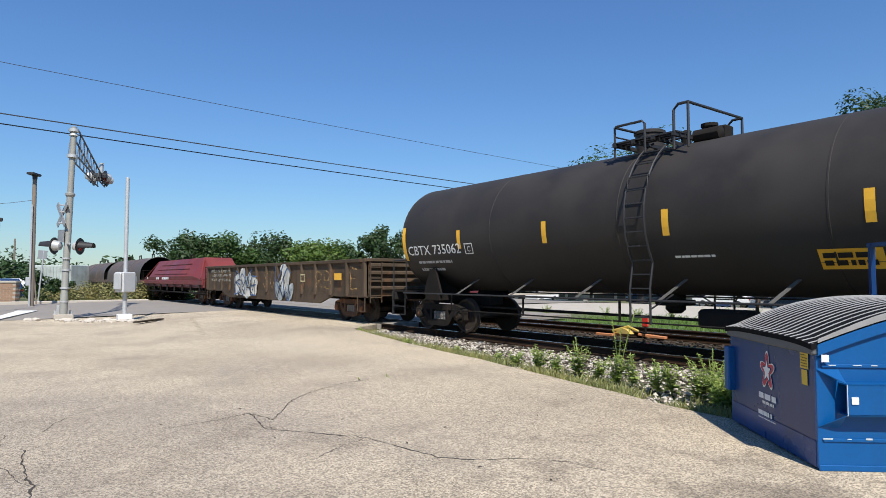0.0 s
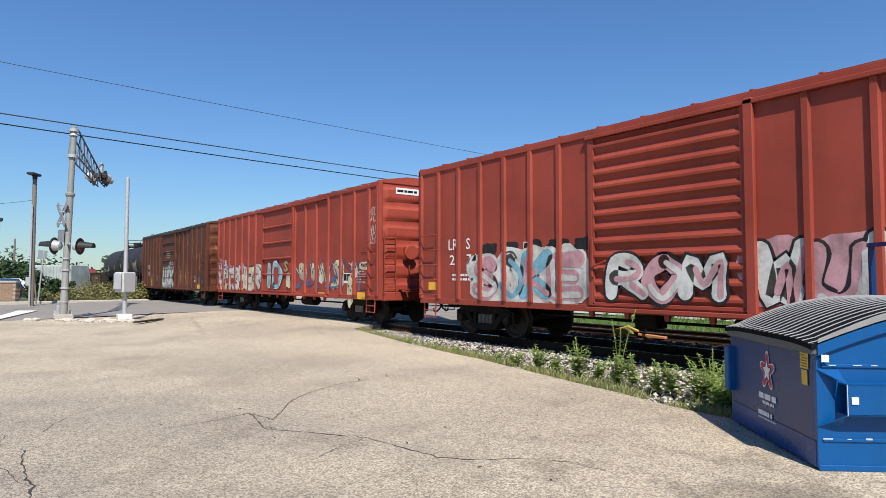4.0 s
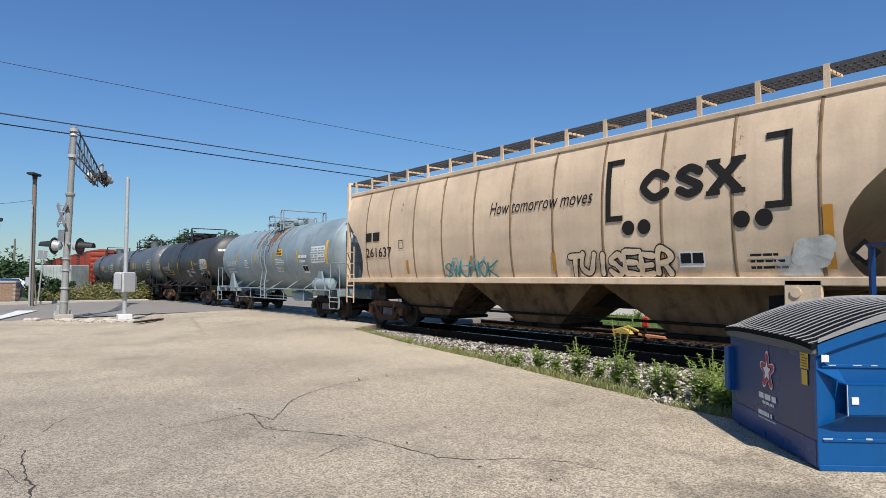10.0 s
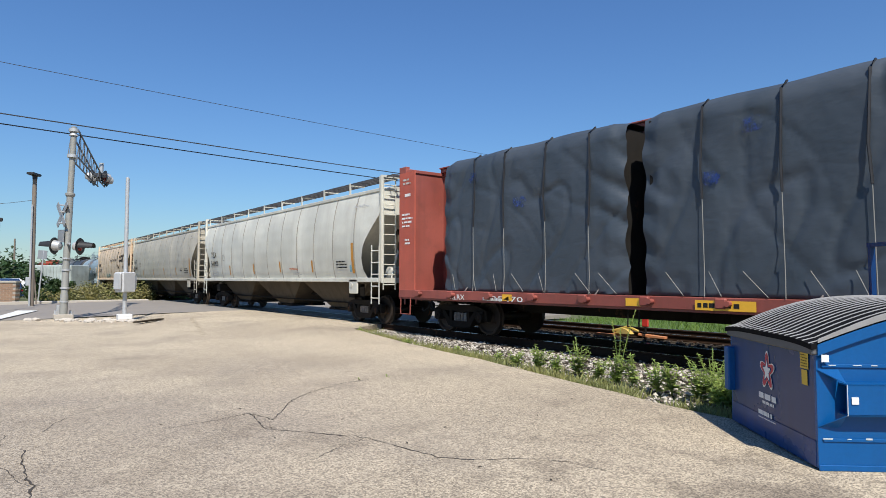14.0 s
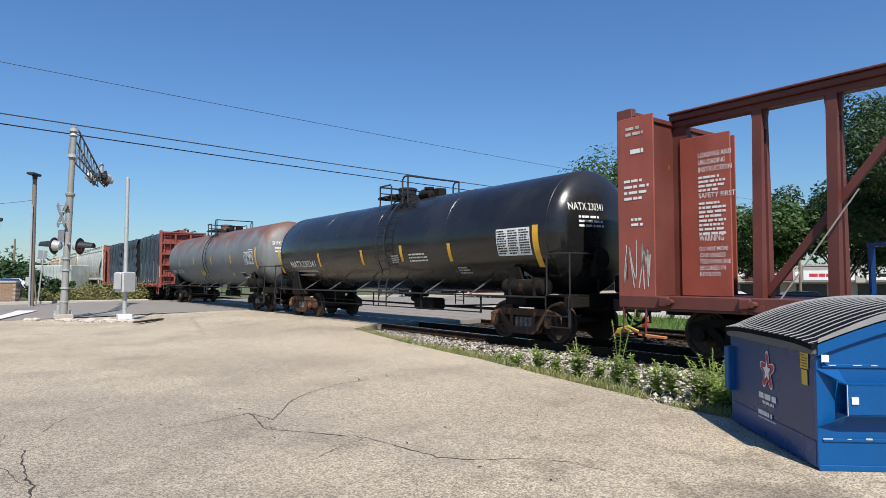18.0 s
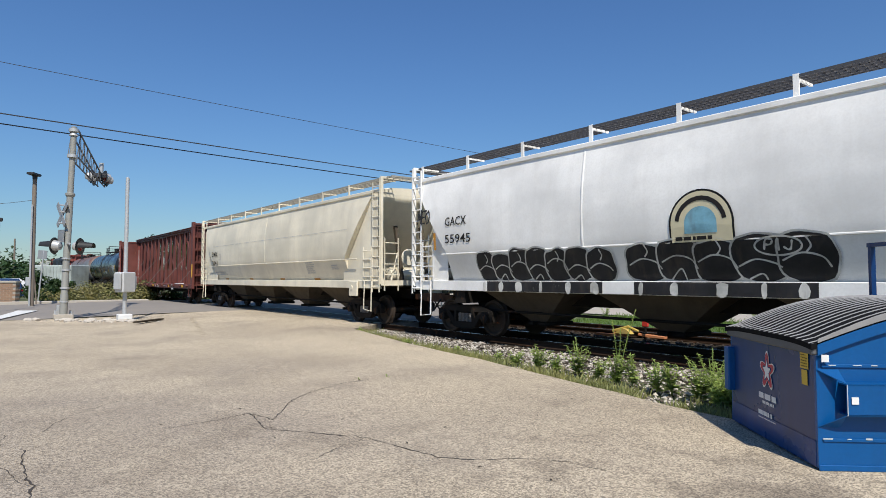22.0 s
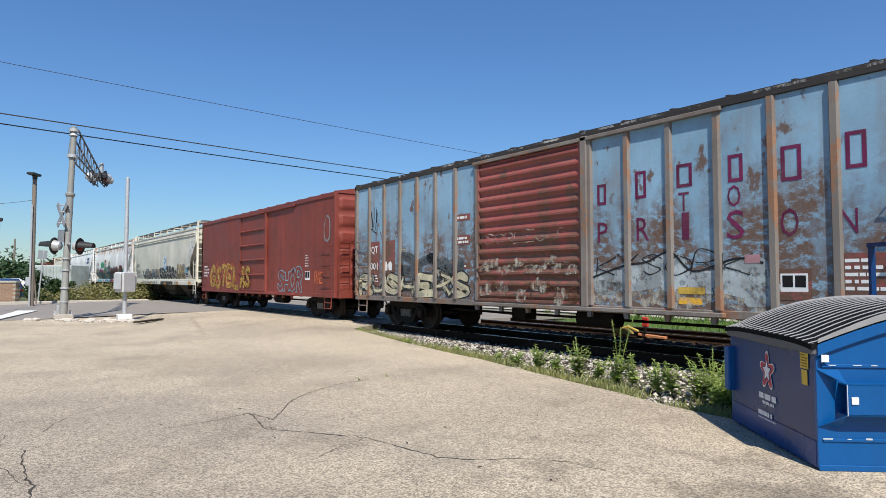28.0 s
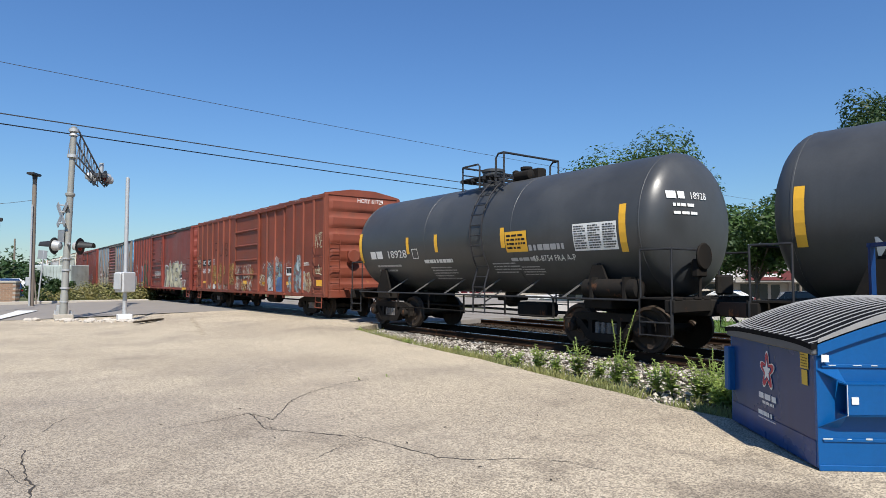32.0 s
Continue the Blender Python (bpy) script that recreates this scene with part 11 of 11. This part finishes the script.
for a in np.linspace(radians(-75), radians(80), 230):
    d = rnd.uniform(240, 330)
    q = spot(d * math.cos(a), d * math.sin(a))
    clumps.append(((q.x, q.y, rnd.uniform(0, 5.5)), rnd.uniform(3.5, 7)))
solid("far_woods", leaf_cloud(rnd, clumps, 15000, 1.3), LEAF_B, "low belt of distant green woods", "woods", kind="stuff", smooth=0)

# ---- grass, stones and weeds along the track ----
def grass_blades(name, label, spots, rnd, mat, h=(.06, .2)):
    v, f = [], []
    for x, y, z in spots:
        k = rnd.uniform(*h)
        a = rnd.uniform(0, 6.3)
        dx, dy = math.cos(a) * .012, math.sin(a) * .012
        bx, by = rnd.gauss(0, .35) * k, rnd.gauss(0, .35) * k
        i = len(v)
        v += [(x - dx, y - dy, z), (x + dx, y + dy, z), (x + bx * .5 + dx * .6, y + by * .5 + dy * .6, z + k * .6), (x + bx, y + by, z + k)]
        f += [(i, i + 1, i + 2), (i, i + 2, i + 3)]
    s = Shape()
    s.v, s.f, s.m = v, f, [0] * len(f)
    return solid(name, s, mat, label, "grass", kind="stuff", smooth=0)


rnd = random.Random(21)
verge = []
for _ in range(15000):
    x = rnd.uniform(-17, 3)
    w = noise.noise(Vector((x * .9, 3, 0)))
    y = lot_edge(x) + abs(rnd.gauss(0, .28)) + .02
    if w + rnd.uniform(-.35, .35) > -.15:
        verge.append((x, y, -.1 + .02))
grass_blades("verge_grass", "thin green grass along the paving edge", verge, rnd, leaf_mat("verge_blades", (0.25, 0.27, 0.10)), (.04, .17))
far = [(rnd.uniform(-17, 26), rnd.uniform(18.2, 23.4), -.12) for _ in range(16000)]
grass_blades("strip_grass", "mown green grass strip beyond the tracks", far, rnd, leaf_mat("lawn_blades", (0.12, 0.21, 0.04)), (.1, .32))
solid("grass_strip", Shape().box(-17.3, 60, 18.0, 23.4, -.2, -.10), GRASS_M, "green grass strip between track and street", "grass", kind="structure")

STONE = None
def stone_mat():
    mat, nt, bs = nodes_of("ballast_stone")
    geo = nt.nodes.new("ShaderNodeNewGeometry")
    c = mixed(nt, ramp(nt, geo.outputs["Random Per Island"], 0.1, 0.95), (0.10, 0.085, 0.065), (0.58, 0.53, 0.45))
    c = mixed(nt, ramp(nt, noise_tex(nt, 18, 4), 0.4, 0.7, 0, 0.4), c, (0.20, 0.15, 0.11))
    nt.links.new(c, bs.inputs["Base Color"])
    bs.inputs["Roughness"].default_value = 0.9
    return mat


def stones(name, label, spots, rnd, size, mat):
    v, f = [], []
    base = [(1, 0, 0), (-1, 0, 0), (0, 1, 0), (0, -1, 0), (0, 0, 1), (0, 0, -1)]
    tri = [(0, 2, 4), (2, 1, 4), (1, 3, 4), (3, 0, 4), (2, 0, 5), (1, 2, 5), (3, 1, 5), (0, 3, 5)]
    for x, y, z in spots:
        k = size * rnd.uniform(.5, 1.3)
        q = Euler((rnd.uniform(0, 6), rnd.uniform(0, 6), rnd.uniform(0, 6))).to_matrix()
        i = len(v)
        for b in base:
            p = q @ (Vector(b) * (k * rnd.uniform(.7, 1.2)))
            v.append((x + p.x, y + p.y, z + p.z * .7))
        f += [tuple(i + a for a in t) for t in tri]
    s = Shape()
    s.v, s.f, s.m = v, f, [0] * len(f)
    return solid(name, s, mat, label, "stones", kind="stuff", smooth=0)


STONE = stone_mat()
pts = []
while len(pts) < 10500:
    x = rnd.uniform(-18, 4)
    y = rnd.uniform(lot_edge(x) + .08, TRACK_Y - .9)
    bed = max(-.1, -.1 + (y - (TRACK_Y - 2.3)) / .6 * .06) if y < TRACK_Y - 1.7 else RAIL_Z - .2
    if y - lot_edge(x) < .3 and rnd.random() < .6:
        continue
    pts.append((x, y, bed + rnd.uniform(-.01, .02)))
stones("ballast_stones", "loose pale grey ballast stones beside the rail", pts, rnd, .04, STONE)
pts = [(rnd.uniform(-18, 8), rnd.choice((rnd.uniform(TRACK_Y - .65, TRACK_Y + .65), rnd.uniform(TRACK_Y + .9, TRACK_Y + 3.4), rnd.uniform(TRACK_Y + 5.1, TRACK_Y + 6.2))), RAIL_Z - .2 + rnd.uniform(-.01, .03)) for _ in range(7000)]
# stones darkened in colour for the shade under the train
stones("track_stones", "dark rusty ballast stones between the rails, shade painted in", pts, rnd, .045, plain("stained_shaded_stone", (0.055, 0.042, 0.033), 0.95, 0, 0.4, 5))


def weed(at, h, seed, kind="tall"):
    """A leafy roadside weed: stems with pairs of narrow leaves."""
    rnd = random.Random(seed)
    w = thing("weed", "leafy green weed growing at the paving edge" if kind != "spire" else "tall slender weed with a feathery top", "weed", "roadside weeds", at=Matrix.Translation(at))
    n = rnd.randint(9, 13) if kind != "spire" else 3
    for i in range(n):
        a = rnd.uniform(0, 6.3)
        hh = h * rnd.uniform(.6, 1.05)
        lean = rnd.uniform(.1, .75) * (1 if kind != "spire" else .35)
        path = [Vector((math.cos(a) * lean * hh * u ** 1.4, math.sin(a) * lean * hh * u ** 1.4, hh * u)) for u in (0, .25, .5, .75, 1)]
        s = Shape()
        s.rod(path, .006, 4)
        stem = part("stem", s, WEED, w)
        v, f = [], []
        m = int(hh * 46)
        for k in range(m):
            u = .12 + .88 * k / m
            j = min(int(u * 4), 3)
            p = path[j].lerp(path[j + 1], u * 4 - j)
            b = k * 2.4 + rnd.uniform(-.4, .4)
            ln = (.13 if kind != "spire" else .07) * (1.15 - u * .75) * rnd.uniform(.7, 1.3)
            d = Vector((math.cos(b), math.sin(b), rnd.uniform(-.1, .6))).normalized()
            sd = Vector((-d.y, d.x, 0)).normalized() * ln * .26
            q = len(v)
            v += [p, p + d * ln * .5 + sd, p + d * ln + Vector((0, 0, -.015)), p + d * ln * .5 - sd]
            f.append((q, q + 1, q + 2, q + 3))
        s = Shape()
        s.v, s.f, s.m = [tuple(q) for q in v], f, [0] * len(f)
        part("leaves", s, WEED, stem, smooth=0)


def ground_at(px_depth, side):
    q = spot(px_depth, side)
    return (q.x, q.y, -.08)


for i, (dep, sd, h, kd) in enumerate((
        (18.3, -2.45, .22, "tall"), (11.4, 1.75, .38, "tall"), (11.0, 2.0, .28, "tall"), (10.6, 2.3, .52, "tall"), (10.3, 2.55, .3, "tall"),
        (10.1, 2.85, .98, "spire"), (9.9, 2.75, .42, "tall"), (9.7, 2.95, .45, "tall"), (9.2, 3.15, .36, "tall"), (9.0, 3.3, .42, "tall"),
        (8.55, 3.5, .44, "tall"), (8.35, 3.62, .62, "spire"), (8.3, 3.75, .45, "tall"), (8.1, 3.55, .36, "tall"), (8.15, 3.95, .48, "tall"), (8.05, 3.75, .4, "tall"),
        (8.4, 3.9, .68, "spire"), (12.6, 1.1, .2, "tall"), (13.9, .3, .16, "tall"), (15.5, -.9, .16, "tall"), (12.0, 1.4, .24, "tall"), (8.7, 3.75, .5, "tall"), (7.9, 3.65, .3, "tall"))):
    weed(ground_at(dep, sd), h * 1.22, 100 + i, kd)
for i, (dep, sd) in enumerate(((26, 6.8), (25, 9.2), (24.5, 11.0), (27, 4.5), (25.5, 8.0), (24.8, 12.5), (24, 10.2))):
    weed(ground_at(dep, sd), .55, 140 + i, "tall")

# painted debris and a marker between the tracks
ORANGE = paint("faded_orange_paint", (0.52, 0.20, 0.085), dirt=(0.30, 0.22, 0.15), dirty=0.7, streak=0.3, rough=0.8, gloss=0.1)
YEL = paint("faded_yellow_paint", (0.55, 0.40, 0.09), dirt=(0.35, 0.28, 0.18), dirty=0.6, streak=0.3, rough=0.7, gloss=0.2)
q = spot(17.5, 5.3)
for i, (dx, w, tz) in enumerate(((-.75, .3, .0), (.7, .3, .02), (-.05, .26, .04), (-.35, .2, .02), (.3, .24, .0))):
    solid("orange_board", Shape().box(-w, w, -.07, .07, 0, .07, .01), ORANGE, "board sprayed orange lying between the tracks", "board", "painted boards", at=pose(q.x + dx, TRACK_Y + 3.05 + .16 * ((i * 2) % 5), RAIL_Z - .17 + tz, 0, 3 * i, 4 * i))
dr = thing("track_derail", "yellow painted steel derail block by the rail", "derail", at=pose(q.x - .2, TRACK_Y + 3.2, RAIL_Z - .08))
part("block", Shape().prism([(-.26, 0), (.26, 0), (.16, .11), (.02, .15), (-.18, .09)], -.1, .1), YEL, dr)
part("lever", Shape().rod([(-.4, 0, .05), (.1, .05, .2), (.4, .1, .08)], .035, 6), YEL, dr)
sw = thing("marker_stand", "small stand with a red target plate", "rail marker", at=pose(q.x + .35, TRACK_Y + 3.4, RAIL_Z - .15))
part("rod", Shape().ring([(0, .03), (.5, .03)], "z", 8), STEEL_DARK, sw)
part("target", Shape().box(-.1, .1, -.03, .03, .28, .55, .02), plain("target_red", (0.55, 0.04, 0.03), 0.5), sw)

# ---- cracks, tufts and marks on the paving ----
CRACK = plain("crack_fill", (0.05, 0.042, 0.034), 0.95)


def on_lot(x, y):
    """A point of the paving from picture-like angles: tangents right of and below the eye line."""
    k = 1.6 / y
    p = spot(k, x * k)
    return Vector((p.x, p.y, lot_z(p.x, p.y)))


def crack(points, w, seed):
    rnd = random.Random(seed)
    pts = [on_lot(a, b) for a, b in points]
    fine = []
    for a, b in zip(pts, pts[1:]):
        n = max(2, int((b - a).length / .07))
        side = Vector((-(b - a).y, (b - a).x, 0)).normalized()
        for i in range(n):
            fine.append(a.lerp(b, i / n) + side * rnd.gauss(0, .012))
    fine.append(pts[-1])
    rows = []
    for i, p in enumerate(fine):
        d = fine[min(i + 1, len(fine) - 1)] - fine[max(i - 1, 0)]
        s_ = Vector((-d.y, d.x, 0)).normalized() * (w * rnd.uniform(.1, .75) / 2)
        z = Vector((0, 0, .004))
        rows.append([p + s_ + z, p - s_ + z])
    solid("pavement_crack", Shape().sheet(rows), CRACK, "dark jagged crack in the paving", "crack", "paving cracks", "structure", smooth=0)


crack([(-.670, .274), (-.667, .301), (-.655, .330), (-.658, .350)], .035, 1)
crack([(-.27, .225), (-.245, .196), (-.215, .182), (-.16, .167), (-.11, .160)], .022, 2)
crack([(-.27, .225), (-.31, .215), (-.28, .240), (-.24, .243), (-.13, .252), (-.06, .270), (-.01, .283), (.05, .288)], .025, 3)
crack([(-.31, .215), (-.40, .233), (-.47, .243)], .016, 4)
crack([(-.12, .253), (-.175, .272), (-.20, .285)], .014, 5)
crack([(.05, .288), (.13, .286), (.2, .292), (.26, .305)], .016, 6)
crack([(-.52, .196), (-.60, .22), (-.64, .245)], .014, 7)
crack([(.0, .148), (.06, .145), (.11, .143)], .012, 8)
crack([(-.66, .33), (-.72, .29), (-.70, .25)], .012, 9)
crack([(-.48, .15), (-.55, .132), (-.62, .125)], .012, 10)
# grass tufts in the cracks
for a, b in ((-.135, .161), (-.09, .157)):
    p = on_lot(a, b)
    weed((p.x, p.y, p.z - .01), .055, 170 + int(a * 100), "spire")
for i in range(14):
    a, b = rnd.uniform(-.6, .3), rnd.uniform(.12, .34)
    p = on_lot(a, b)
    if p.y < lot_edge(p.x) - .3:
        solid("dead_leaf", Shape().add([(0, 0, .004), (.03, .008, .012), (.06, 0, .006), (.03, -.012, .01)], [(0, 1, 2), (0, 2, 3)]), plain("dead_leaf", (0.06, 0.045, 0.03), 0.9), "dry brown leaf on the paving", "leaf", "dead leaves", at=pose(p.x, p.y, p.z, 0, 0, rnd.uniform(0, 360)), smooth=0)
# faded yellow line
FADED = sprayed("faded_yellow_line", (0.52, 0.42, 0.22), 0.35, 4)
a, b = on_lot(-.385, .092), on_lot(-.405, .066)
sd = Vector((.06, .06, 0))
solid("parking_line", Shape().add([a - sd + Vector((0, 0, .005)), a + sd + Vector((0, 0, .005)), b + sd + Vector((0, 0, .008)), b - sd + Vector((0, 0, .008))], [(0, 1, 2, 3)]), FADED, "faded yellow painted line on the paving", "road marking", kind="structure")
# ---- the train's run ----
def run(t):
    """Metres that the train has gone at t seconds, at a steady pace."""
    return 13.12 * t


def motions():
    for car, xi in TRAIN:
        walk(car, [(t, pose(xi - run(t), TRACK_Y, RAIL_Z)) for t in range(33)])
    for wheel, car in WHEELS:
        xi = next(x for c, x in TRAIN if c is car)
        at = wheel.matrix_basis.translation.copy()
        near = [k for k in range(961) if -110 < xi - run(k / 30) < 14]
        if not near:
            continue
        rows = [(k / 30, pose(at.x, at.y, at.z, 0, -math.degrees((run(k / 30) - run(near[0] / 30)) / WHEEL_R) % 360, 0)) for k in near]
        if near[0] > 0:
            rows.insert(0, (0.0, rows[0][1]))
        if near[-1] < 960:
            rows.append((32.0, rows[-1][1]))
        walk(wheel, rows)


motions()
